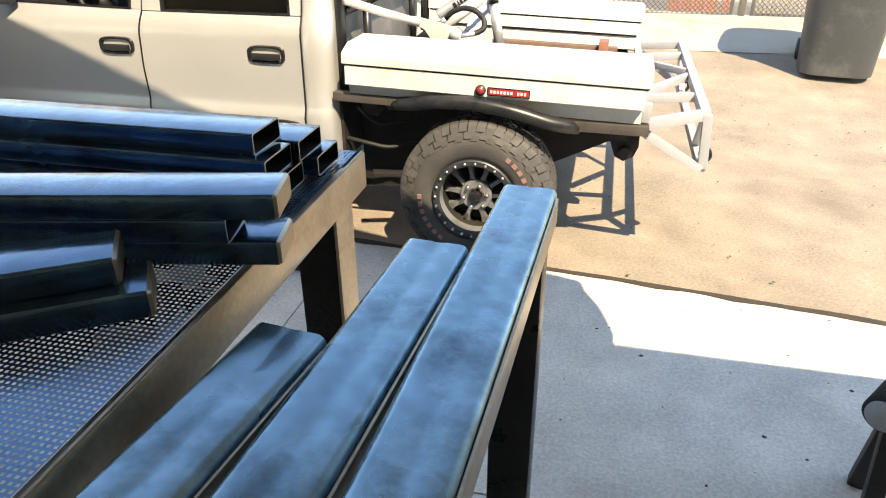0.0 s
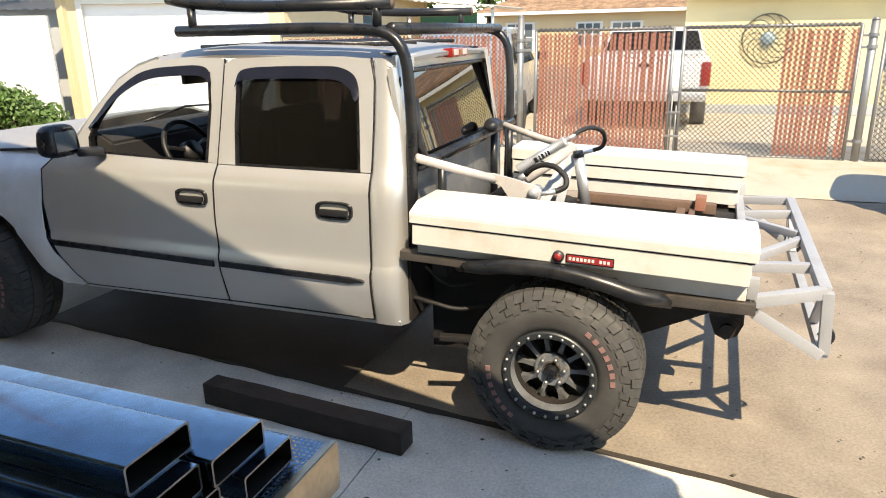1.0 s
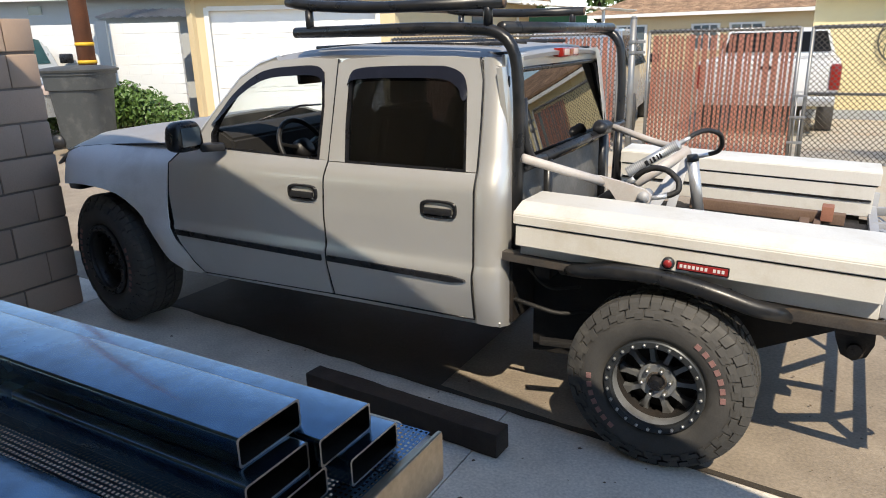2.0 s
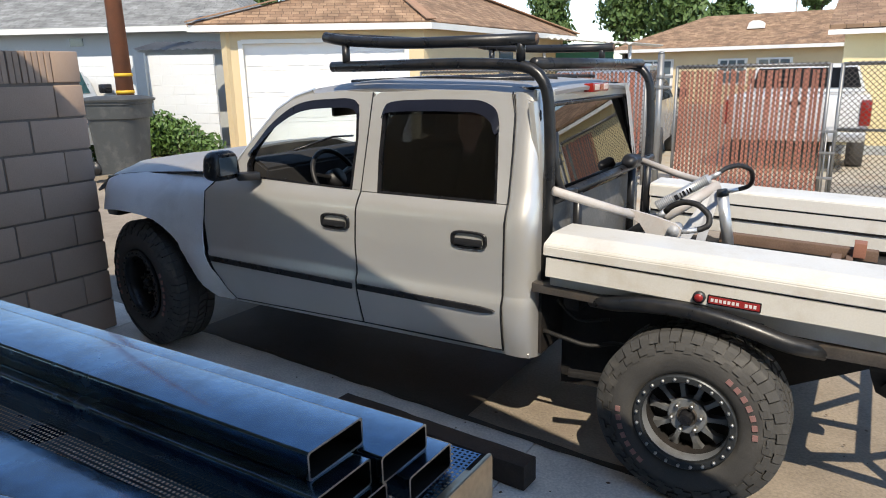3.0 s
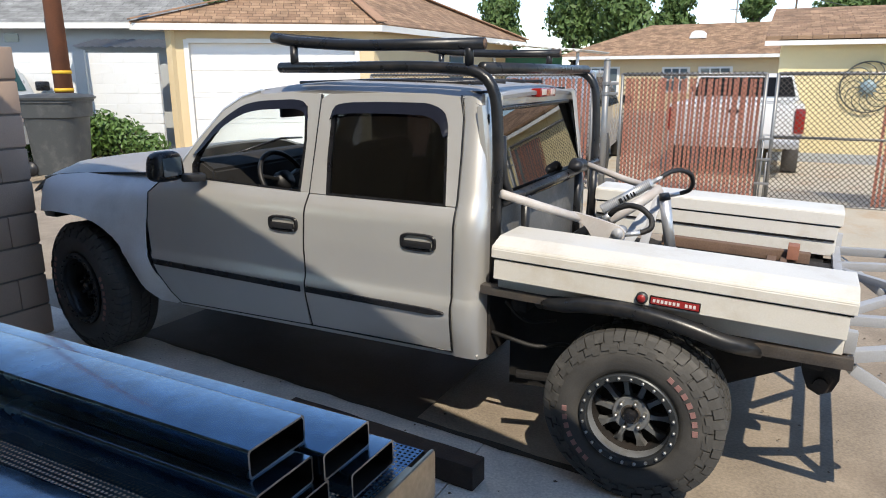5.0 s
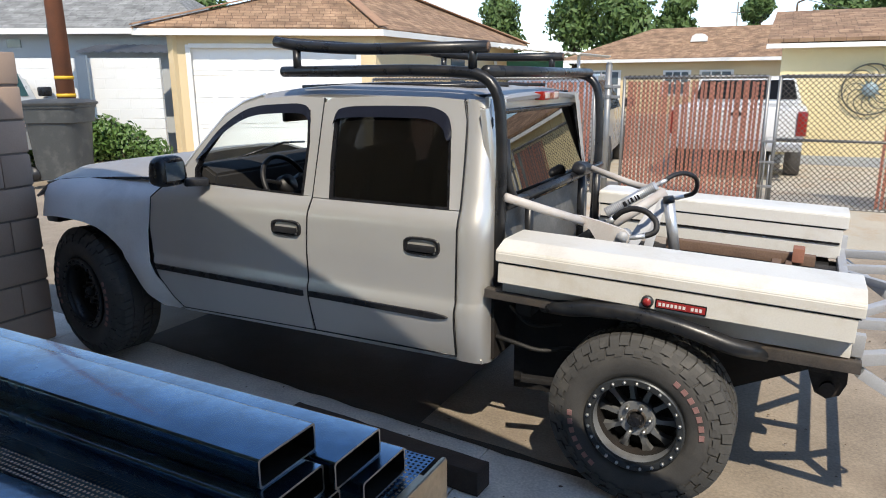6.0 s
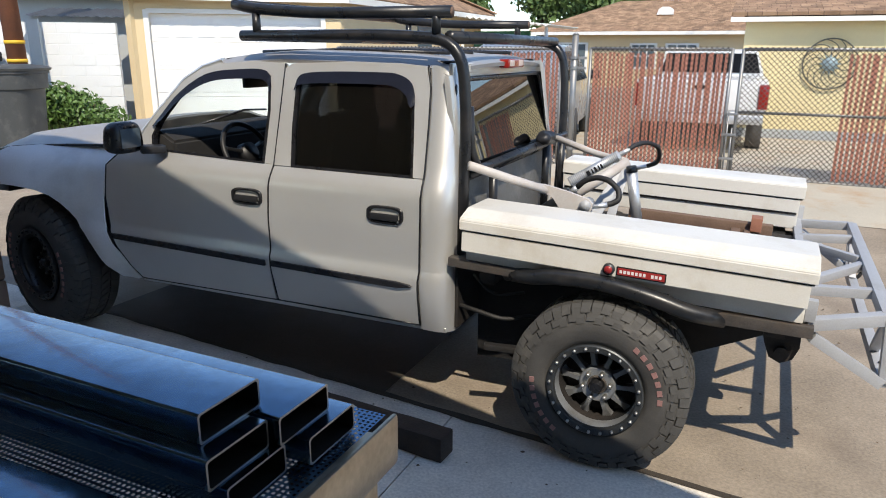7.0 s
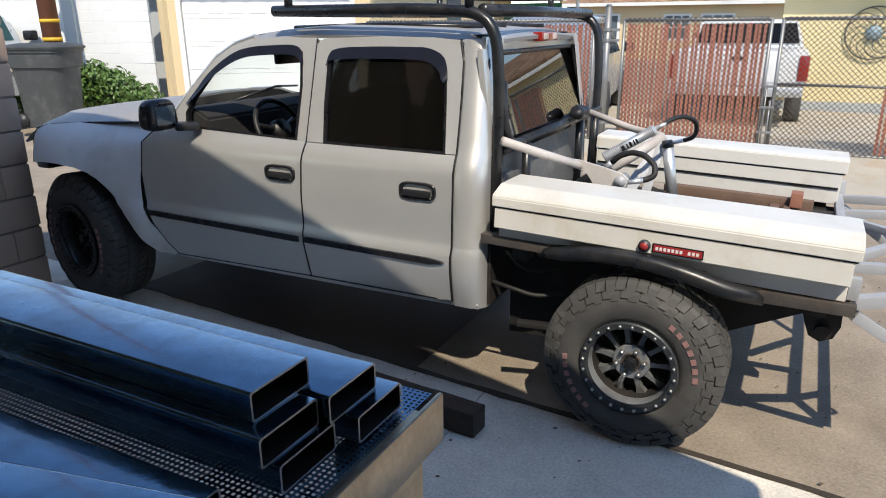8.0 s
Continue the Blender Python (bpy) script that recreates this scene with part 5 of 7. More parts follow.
part("hose", bm, M_HOSE, arms, "black braided hose")
bm = bmesh.new()
cyl(bm, (-0.15, 0.48, 1.127), (-0.225, 0.46, 1.112), 0.015, 0.011, seg=8)
part("fitting", bm, M_CHROME, arms)
bm = bmesh.new()
cyl(bm, (-0.335, 0.60, 1.178), (-0.375, 0.61, 1.14), 0.016, seg=8)
part("fitting", bm, M_CHROME, arms)
bm = bmesh.new()
cyl(bm, (-0.60, 0.66, 0.98), (-0.375, 0.61, 1.14), 0.026, seg=14)
part("reservoir", bm, M_BLACKSTEEL, arms, "dark reservoir cylinder")

# the flatbed is tilted down at its tail to fit the camera's view
BED_TILT = Matrix.Translation((-0.72, 0, 1.05)) @ Matrix.Rotation(radians(1.9), 4, 'Y') @ Matrix.Translation((0.72, 0, -1.05))
for ob in truck.children:
    if ob.name.split(".")[0] in ("side_rail", "fender_bar", "bar_bracket", "bed_crossmember", "bed_deck", "bed_timber", "timber_end", "rear_bumper", "frame_horn"):
        ob.matrix_basis = BED_TILT @ ob.matrix_basis

# ---- truck tool boxes ----
def tool_box(name_label, flip):
    tb = thing("tool_box", name_label, "tool box", (0, 0, 0), group="tool boxes")
    fy = (lambda y: W - y) if flip else (lambda y: y)
    x0, x1 = -0.715, 0.768
    def pr(pts, a, b, bev):
        bm = bmesh.new()
        va = [bm.verts.new((a, fy(y), z)) for y, z in pts]
        vb = [bm.verts.new((b, fy(y), z)) for y, z in pts]
        n = len(pts)
        bm.faces.new(va)
        bm.faces.new(vb[::-1])
        for i in range(n):
            j = (i + 1) % n
            bm.faces.new((va[j], va[i], vb[i], vb[j]))
        fix(bm)
        bmesh.ops.bevel(bm, geom=[e for e in bm.edges if e.calc_face_angle(0) > 0.3], offset=bev, segments=2, affect='EDGES')
        return bm
    part("body", pr([(0.02, 0.872), (0.295, 0.872), (0.30, 1.05), (-0.043, 1.05), (-0.043, 0.955), (0.02, 0.94)], x0 + 0.012, x1 - 0.02, 0.003), M_WHITEBOX, tb, sm=15)
    part("lid", pr([(-0.052, 1.058), (0.31, 1.058), (0.31, 1.132), (0.29, 1.144), (0.045, 1.147), (-0.045, 1.116), (-0.052, 1.102)], x0, x1, 0.004), M_WHITEBOX, tb, "white lid with a sloped front edge", sm=15)
    part("gasket", pr([(-0.038, 1.049), (0.298, 1.049), (0.298, 1.06), (-0.038, 1.06)], x0 + 0.008, x1 - 0.01, 0.001), M_TRIM, tb, "black lid gasket")
    if not flip:
        bg = pr([(-0.050, 0.966), (-0.044, 0.966), (-0.044, 1.006), (-0.050, 1.006)], 0.018, 0.222, 0.002)
        bd = part("badge", bg, M_TRIM, tb, "black framed badge plate")
        part("badge_face", pr([(-0.052, 0.971), (-0.049, 0.971), (-0.049, 1.001), (-0.052, 1.001)], 0.023, 0.217, 0.001), M_RED, bd, "red badge with pale bars")
        for k in range(11):
            if k == 7:
                continue
            xx = 0.032 + 0.0162 * k
            part("badge_bar", boxm((xx, -0.0535, 0.979), (xx + 0.0105, -0.0515, 0.993)), M_WHITEMARK, bd, sm=0)
        bm = bmesh.new()
        cyl(bm, (-0.015, -0.043, 0.988), (-0.015, -0.06, 0.988), 0.026, 0.024, 24)
        lk = part("latch", bm, M_RING, tb, "round steel latch")
        bm = bmesh.new()
        cyl(bm, (-0.015, -0.058, 0.988), (-0.015, -0.066, 0.988), 0.018, 0.016, 20)
        part("latch_knob", bm, M_RED, lk, "red push knob")
    else:
        part("drawer_line", pr([(0.298, 0.96), (0.306, 0.96), (0.306, 0.972), (0.298, 0.972)], x0 + 0.02, x1 - 0.03, 0.001), M_TRIM, tb)
    tb.matrix_basis = BED_TILT
    return tb


tool_box("dusty white steel tool box with a red badge and latch", False)
tool_box("dusty white steel tool box beyond the bed", True)
# ---- steel stock on the work table ----
TW, TH, TT = 0.080, 0.030, 0.0022


def steel_tube(xe, y0, z0, length=2.6, yaw=0.0, label="blue-black mill-scale rectangular steel tube", w=TW, h=TH, capped=False):
    """Rectangular tube whose open end sits at xe and which runs away along -x."""
    tb = thing("steel_tube", label, "steel tube", (xe, y0, z0), group="steel tubes", rz=yaw)
    bm = bmesh.new()
    r = 0.0035
    out = []
    for cy, cz, a0 in ((w / 2 - r, h / 2 - r, 0), (-w / 2 + r, h / 2 - r, 90), (-w / 2 + r, -h / 2 + r, 180), (w / 2 - r, -h / 2 + r, 270)):
        for k in range(4):
            t = radians(a0 + 30 * k)
            out.append((cy + r * math.cos(t), cz + r * math.sin(t)))
    inn = [(y * (w / 2 - TT) / (w / 2), z * (h / 2 - TT) / (h / 2)) for y, z in out]
    n = len(out)
    segs = 14
    rows = [[bm.verts.new((-length * k / segs, y, z + h / 2)) for y, z in out] for k in range(segs + 1)]
    for a, b in zip(rows, rows[1:]):
        for i in range(n):
            j = (i + 1) % n
            bm.faces.new((a[i], a[j], b[j], b[i]))
    part("tube_wall", fix(bm), M_MILL, tb, sm=50)
    bm = bmesh.new()
    if capped:
        a = [bm.verts.new((0, y, z + h / 2)) for y, z in out]
        b = [bm.verts.new((0.004, y * 0.94, z * 0.84 + h / 2)) for y, z in out]
        for i in range(n):
            j = (i + 1) % n
            bm.faces.new((a[i], a[j], b[j], b[i]))
        bm.faces.new(b)
        part("end_cap", fix(bm), M_TABLE, tb, "ground-flush welded end cap", sm=30)
        return tb
    a = [bm.verts.new((0, y, z + h / 2)) for y, z in out]
    b = [bm.verts.new((0, y, z + h / 2)) for y, z in inn]
    for i in range(n):
        j = (i + 1) % n
        bm.faces.new((a[i], a[j], b[j], b[i]))
    fix(bm)
    part("cut_end", bm, M_CUT, tb, "bright saw-cut end", sm=0)
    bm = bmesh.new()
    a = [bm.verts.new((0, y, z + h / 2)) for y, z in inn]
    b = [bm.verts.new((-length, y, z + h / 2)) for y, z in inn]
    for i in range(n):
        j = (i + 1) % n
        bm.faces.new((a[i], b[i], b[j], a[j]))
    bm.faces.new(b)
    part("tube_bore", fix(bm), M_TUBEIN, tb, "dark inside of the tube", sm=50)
    return tb


Z0 = 1.462
steel_tube(0.150, -2.452, Z0)
steel_tube(0.166, -2.356, Z0)
steel_tube(0.140, -2.463, Z0 + TH)
steel_tube(0.150, -2.379, Z0 + TH)
steel_tube(0.118, -2.446, Z0 + 2 * TH, 2.7)
steel_tube(0.125, -2.575, Z0, 1.6, 2)
steel_tube(0.217, -2.622, Z0, 1.4, 12, w=0.066, capped=True)
steel_tube(0.170, -2.640, Z0 + TH, 1.4, 12, w=0.066)
CAP = "blue-black steel tube with a welded end cap"
steel_tube(0.224, -2.630, Z0 + 2 * TH, 1.4, 12.5, CAP, w=0.068, capped=True)
steel_tube(0.128, -2.748, Z0, 0.62, 33, CAP, w=0.070, capped=True)
steel_tube(0.094, -2.743, Z0 + TH, 0.62, 33, CAP, w=0.071, capped=True)

# ---- the perforated work table ----
table = thing("work_table", "steel work table with a perforated sheet top", "table", (0, 0, 0))
bm = bmesh.new()
P = 0.0064
X0, X1, Y0, Y1, TZ = -0.62, 0.180, -3.06, -2.268, 1.459
nx, ny = int((X1 - X0) / P), int((Y1 - Y0) / P)
vg = {}
def gv(i, j):
    if (i, j) not in vg:
        vg[i, j] = bm.verts.new((X0 + i * P, Y0 + j * P, TZ))
    return vg[i, j]
hr = P * 0.25
for i in range(nx):
    for j in range(ny):
        cx, cy = X0 + (i + 0.5) * P, Y0 + (j + 0.5) * P
        h = [bm.verts.new((cx + dx * hr * 1.35, cy + dy * hr * 1.35, TZ)) for dx, dy in ((-0.75, -0.75), (0.75, -0.75), (0.75, 0.75), (-0.75, 0.75))]
        o = [gv(i, j), gv(i + 1, j), gv(i + 1, j + 1), gv(i, j + 1)]
        for k in range(4):
            l2 = (k + 1) % 4
            bm.faces.new((o[k], o[l2], h[l2], h[k]))
part("perforated_top", bm, M_PERF, table, "perforated dark steel sheet", sm=0)
bm = bmesh.new()
add_box(bm, (-2.35, -3.06, 1.452), (-0.622, -2.285, 1.459))
part("sheet_top", bm, M_PERF, table, sm=0)
def rect_bar(name, lo, hi, lab=""):
    return part(name, boxm(lo, hi, 0.006), M_TABLE, table, lab)
rect_bar("edge_rail", (0.145, -3.12, 1.398), (0.181, -2.26, 1.425), "worn tan steel edge rail")
rect_bar("edge_plate", (0.1815, -3.12, 1.394), (0.190, -2.26, 1.457), "worn tan steel edge plate")
rect_bar("edge_rail", (-2.35, -2.285, 1.396), (0.138, -2.262, 1.456))
rect_bar("edge_rail", (-2.35, -3.12, 1.372), (0.138, -3.07, 1.456))
rect_bar("edge_rail", (-2.40, -3.12, 1.372), (-2.352, -2.262, 1.456))
rect_bar("cross_rail", (-1.1, -3.068, 1.40), (-1.05, -2.287, 1.45))
for x in (0.085, -2.40):
    for y in (-2.335, -3.12):
        # Leg near black as if shaded; a tan plate paints its lit side
        leg = part("table_leg", boxm((x, y, 0.0), (x + 0.070, y + 0.07, 1.3975), 0.006), M_CHASSIS, table, "dark square steel leg")
        part("leg_lit_side", boxm((x + 0.0705, y - 0.002, 0.0), (x + 0.0765, y + 0.072, 1.3935), 0.002), M_TABLE, leg, "tan plate that stands for the lit side of the leg")
rect_bar("leg_brace", (-2.32, -2.32, 0.22), (0.084, -2.28, 0.27))

# ---- three tube stands beside the table ----
def tube_stand(x, yfar, yaw, z, w, label):
    st = thing("tube_stand", label, "steel stand", (x, yfar, 0), group="tube stands", rz=yaw)
    bm = bmesh.new()
    prof = []
    r = 0.010
    h = 0.05
    for cx, cz, a0 in ((w / 2 - r, -r, 0), (-w / 2 + r, -r, 90), (-w / 2 + r, -h + r, 180), (w / 2 - r, -h + r, 270)):
        for k in range(5):
            t = radians(a0 + 22.5 * k)
            prof.append((cx + r * math.cos(t), cz + r * math.sin(t)))
        if a0 == 0:
            prof += [(w * 0.15, 0.0), (w * 0.08, -0.0009), (-w * 0.02, -0.0009), (-w * 0.08, 0.0)]
    L = 1.5
    rows = [[bm.verts.new((px, -L * k / 20, z + pz)) for px, pz in prof] for k in range(21)]
    n = len(prof)
    for a, b in zip(rows, rows[1:]):
        for i in range(n):
            j = (i + 1) % n
            bm.faces.new((a[i], a[j], b[j], b[i]))
    bm.faces.new(rows[0])
    bm.faces.new(rows[-1][::-1])
    part("top_tube", fix(bm), M_STAND, st, "blue-black steel top tube with a shallow groove", sm=30)
    for y in (-0.02, -L + 0.06):
        bm = bmesh.new()
        add_box(bm, (-w / 2 + 0.004, y - 0.05, 0.0), (w / 2 - 0.004, y, z - 0.051), 0.006)
        part("leg", bm, M_BLACKSTEEL, st, "dark square steel leg")
    bm = bmesh.new()
    add_box(bm, (-0.02, -L + 0.06, 0.25), (0.02, -0.075, 0.29), 0.004)
    part("stretcher", bm, M_BLACKSTEEL, st)
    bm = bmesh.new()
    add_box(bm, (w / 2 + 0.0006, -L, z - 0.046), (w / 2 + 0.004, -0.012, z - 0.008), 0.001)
    part("tan_edge", bm, M_TABLE, st, "tan strip along one side of the tube")
    return st


tube_stand(0.468, -2.362, -2.5, 1.460, 0.078, "long blue-black steel tube stand, grooved top")
tube_stand(0.378, -2.545, -4, 1.455, 0.080, "blue-black steel tube stand beside the table")
tube_stand(0.278, -2.748, -7, 1.450, 0.080, "short blue-black steel tube stand by the table edge")

# ---- on the driveway ----
bmw = thing("timber_beam", "dark creosoted timber beam lying on the concrete", "timber", (-1.265, -0.235, 0), rz=-4.2)
bm = bmesh.new()
add_box(bm, (-0.605, -0.058, 0.004), (0.605, 0.058, 0.128), 0.006)
bmesh.ops.subdivide_edges(bm, edges=[e for e in bm.edges if e.calc_length() > 0.5], cuts=24)
for v in bm.verts:
    v.co += Vector((0, 0.003, 0.003)) * noise.noise(v.co * 9)
part("beam", bm, M_BEAM, bmw, sm=30)
pp = thing("scrap_paper", "crumpled pale scrap of paper on the concrete", "paper", (-1.14, -0.40, 0.004))
bm = bmesh.new()
g = [[bm.verts.new((-0.15 + 0.3 * i / 8 + 0.02 * noise.noise((i, j, 3)), -0.09 + 0.18 * j / 6 - 0.04 * i / 8, 0.008 + 0.012 * abs(noise.noise((i * 0.6, j * 0.7, 5))))) for i in range(9)] for j in range(7)]
for a, b in zip(g, g[1:]):
    for i in range(8):
        bm.faces.new((a[i], a[i + 1], b[i + 1], b[i]))
part("sheet", bm, M_PAPER, pp)

ps = thing("roller_stand", "dark steel roller stand with a pale round roller end", "stand", (1.44, -1.5, 0))
bm = bmesh.new()
cyl(bm, (-0.06, -0.10, 0.56), (0.14, 0.16, 0.58), 0.055, seg=24)
rl = part("roller", bm, M_CHASSIS, ps)
bm = bmesh.new()
cyl(bm, (-0.065, -0.107, 0.56), (-0.058, -0.098, 0.56), 0.045, seg=24)
part("roller_end", bm, M_GREYSTEEL, rl, "pale steel end cap")
for a in ((-0.02, -0.16), (0.22, 0.02), (0.1, 0.24)):
    bm = bmesh.new()
    bar(bm, (0.02, 0.0, 0.52), (a[0], a[1], 0.0), 0.05, 0.05, 0.006)
    part("leg", bm, M_CHASSIS, ps)

# ---- chain-link fence and double gate across the alley ----
FY = 6.5
def wires(x0, x1, z0, z1, y, pitch=0.062):
    """Diamond mesh of zigzag wires in one sheet."""
    bm = bmesh.new()
    t = 0.0026
    H = z1 - z0
    Wd = x1 - x0
    for s in (1, -1):
        k = -H if s > 0 else 0
        kk = -H
        while kk < Wd:
            a0, a1 = max(0, kk), min(Wd, kk + H)
            if s > 0:
                p, q = (x0 + a0, z0 + (a0 - kk)), (x0 + a1, z0 + (a1 - kk))
            else:
                p, q = (x0 + a0, z1 - (a0 - kk)), (x0 + a1, z1 - (a1 - kk))
            if a1 > a0:
                va = [bm.verts.new((p[0] + dx, y + dy, p[1] + dz)) for dx, dy, dz in ((-t * s, 0, t), (0, t, 0), (t * s, 0, -t), (0, -t, 0))]
                vb = [bm.verts.new((q[0] + dx, y + dy, q[1] + dz)) for dx, dy, dz in ((-t * s, 0, t), (0, t, 0), (t * s, 0, -t), (0, -t, 0))]
                for i in range(4):
                    j = (i + 1) % 4
                    bm.faces.new((va[i], va[j], vb[j], vb[i]))
            kk += pitch
    return bm


def slat_mesh(z0, z1, m):
    bm = bmesh.new()
    add_box(bm, (-0.0165, -0.003, z0), (0.0165, 0.003, z1))
    me = bpy.data.meshes.new("slat")
    bm.to_mesh(me)
    bm.free()
    me.materials.append(m)
    return me


ZB, ZT = 0.34, 1.885
SL_R = slat_mesh(ZB + 0.03, ZT - 0.05, M_SLAT)
SL_G = slat_mesh(ZB + 0.03, ZT - 0.05, M_SLATG)
random.seed(11)


def leaf(name, x0, x1, label, slats, me, mid=True, y=FY, frame_pipe=True):
    g = thing(name, label, "gate" if name == "gate" else "fence", (0, y, 0), group="chain-link run")
    for nm, a, b in (("top_rail", (x0, 0, ZT), (x1, 0, ZT)), ("bottom_rail", (x0, 0, ZB), (x1, 0, ZB)), ("side_post", (x0, 0, ZB - 0.03), (x0, 0, ZT + 0.01)), ("side_post", (x1, 0, ZB - 0.03), (x1, 0, ZT + 0.01))):
        bm = bmesh.new()
        cyl(bm, a, b, 0.021, seg=10)
        part(nm, bm, M_GALV, g)
    if mid:
        bm = bmesh.new()
        cyl(bm, (x0, 0, 1.14), (x1, 0, 1.14), 0.017, seg=8)
        part("mid_rail", bm, M_GALV, g)
    part("wire_mesh", wires(x0 + 0.02, x1 - 0.02, ZB, ZT + 0.03, -0.024), M_WIRE, g, "diamond wire mesh", sm=0)
    for a, b in slats:
        k = a
        while k < b:
            if random.random() > 0.02:
                shared("slat", me, g, Matrix.Translation((k, 0.0, random.uniform(-0.012, 0.012))) @ Matrix.Rotation(random.gauss(0, 0.006) + 0.012, 4, 'Y'))
            k += 0.0505
    return g


leaf("gate", -1.735, 0.0, "chain-link gate filled with red-brown slats", [(-1.70, -0.03)], SL_R, mid=False)
leaf("gate", 0.125, 2.03, "chain-link gate with a few red-brown slats", [(1.27, 1.98)], SL_R)
leaf("fence", -5.7, -2.13, "chain-link fence filled with red-brown slats", [(-5.6, -2.17)], SL_R, mid=False)
leaf("fence", 2.28, 5.6, "chain-link fence filled with weathered grey slats", [(2.32, 5.55)], SL_G, mid=False)
for x, r, zt, lab in ((-1.95, 0.042, 2.06, "tall galvanised gate post"), (2.155, 0.045, 1.93, "thick galvanised gate post")):
    p = thing("gate_post", lab, "post", (x, FY, 0))
    bm = bmesh.new()
    cyl(bm, (0, 0, 0.2), (0, 0, zt), r, seg=18)
    part("post", bm, M_GALV, p)
    bm = bmesh.new()
    cyl(bm, (0, 0, zt), (0, 0, zt + 0.03), r * 1.08, r * 0.5, 18)
    part("cap", bm, M_GALV, p)
    for z in (0.55, 1.62, 1.75):
        bm = bmesh.new()
        cyl(bm, (0, 0, z), (0, 0, z + 0.04), r * 1.25, seg=18)
        add_box(bm, (-0.03 if x > 0 else 0, -0.02, z), (0.01 if x > 0 else 0.16, 0.02, z + 0.035), 0.004)
        if x > 0:
            add_box(bm, (-0.12, -0.015, z), (0, 0.015, z + 0.03), 0.004)
        part("hinge", bm, M_GALV, p)
lt = thing("gate_latch", "galvanised drop-rod latch between the gate leaves", "latch", (0.06, FY, 0))
bm = bmesh.new()
cyl(bm, (-0.02, -0.04, 0.30), (-0.02, -0.04, 1.15), 0.011, seg=8)
cyl(bm, (0.035, -0.04, 0.30), (0.035, -0.04, 0.95), 0.011, seg=8)
part("rods", bm, M_GALV, lt)
for z in (0.55, 0.85, 1.10):
    part("latch_bar", boxm((-0.08, -0.06, z), (0.09, -0.03, z + 0.03), 0.004), M_GALV, lt)


# ---- bins ----
def wheelie_bin(label, loc, rz, s=1.0):
    b = thing("rubbish_bin", label, "bin", loc, group="bins", rz=rz)
    bm = bmesh.new()
    def ringat(w, d, z, off=0.0):
        out = []
        for k in range(24):
            t = 2 * math.pi * k / 24
            c, q = math.cos(t), math.sin(t)
            out.append(bm.verts.new((off + w / 2 * math.copysign(abs(c) ** 0.5, c), d / 2 * math.copysign(abs(q) ** 0.5, q), z)))
        return out
    rs_ = [ringat(0.62 * s, 0.56 * s, 0.02), ringat(0.66 * s, 0.60 * s, 0.4 * s), ringat(0.72 * s, 0.65 * s, 0.78 * s), ringat(0.80 * s, 0.70 * s, 0.79 * s), ringat(0.82 * s, 0.72 * s, 0.98 * s), ringat(0.86 * s, 0.76 * s, 0.985 * s), ringat(0.86 * s, 0.76 * s, 1.02 * s)]
    for a, c in zip(rs_, rs_[1:]):
        for k in range(24):
            j = (k + 1) % 24
            bm.faces.new((a[k], a[j], c[j], c[k]))
    bm.faces.new(rs_[0][::-1])
    part("bin_body", fix(bm), M_BIN, b, sm=35)
    bm = bmesh.new()
    rl2 = [ringat(0.90 * s, 0.80 * s, 1.022 * s), ringat(0.92 * s, 0.82 * s, 1.05 * s), ringat(0.84 * s, 0.74 * s, 1.075 * s), ringat(0.5 * s, 0.45 * s, 1.10 * s)]
    for a, c in zip(rl2, rl2[1:]):
        for k in range(24):
            j = (k + 1) % 24
            bm.faces.new((a[k], a[j], c[j], c[k]))
    bm.faces.new(rl2[-1])
    bm.faces.new(rl2[0][::-1])
    part("lid", fix(bm), M_BIN, b, "sagging grey lid", sm=35)
    for y in (-0.27, 0.27):
        bm = bmesh.new()
        cyl(bm, (-0.30 * s, y * s - 0.03, 0.12), (-0.30 * s, y * s + 0.03, 0.12), 0.12, seg=20)
        part("bin_wheel", bm, M_BLACKPLASTIC, b)
    bm = bmesh.new()
    pipe(bm, [(-0.42 * s, -0.25 * s, 1.0 * s), (-0.48 * s, -0.2 * s, 1.0 * s), (-0.48 * s, 0.2 * s, 1.0 * s), (-0.42 * s, 0.25 * s, 1.0 * s)], 0.016, rad=0.04)
    part("bin_handle", bm, M_BLACKPLASTIC, b)
    return b


wheelie_bin("scuffed dark grey wheeled rubbish bin with lid", (-10.89, 4.62, 0.24), 25, 1.24)
wheelie_bin("scuffed black wheeled rubbish bin on the alley edge", (2.80, 4.50, 0.13), -100, 1.2)
M_STUD2 = mat('ridge_shingle', (0.36, 0.215, 0.14), 0.9, var=0.2, scale=6, fine=40)
# ---- buildings across the alley ----
GZ = 0.33


def roof_face(bm, uvl, pts):
    """One roof plane with UVs in metres along and up the slope."""
    vs = [bm.verts.new(p) for p in pts]
    f = bm.faces.new(vs)
    f.normal_update()
    n = f.normal if f.normal.z > 0 else -f.normal
    u = Vector((0, 0, 1)).cross(n).normalized()
    v = n.cross(u)
    for lp in f.loops:
        lp[uvl].uv = (lp.vert.co.dot(u), lp.vert.co.dot(v))
    return f


def roof_part(faces, material, parent, label=""):
    bm = bmesh.new()
    uvl = bm.loops.layers.uv.new("UVMap")
    for pts in faces:
        roof_face(bm, uvl, pts)
    bmesh.ops.recalc_face_normals(bm, faces=bm.faces[:])
    if sum(f.normal.z for f in bm.faces) < 0:
        bmesh.ops.reverse_faces(bm, faces=bm.faces[:])
    bmesh.ops.solidify(bm, geom=bm.faces[:], thickness=0.06)
    return part("roof", bm, material, parent, label, sm=0)


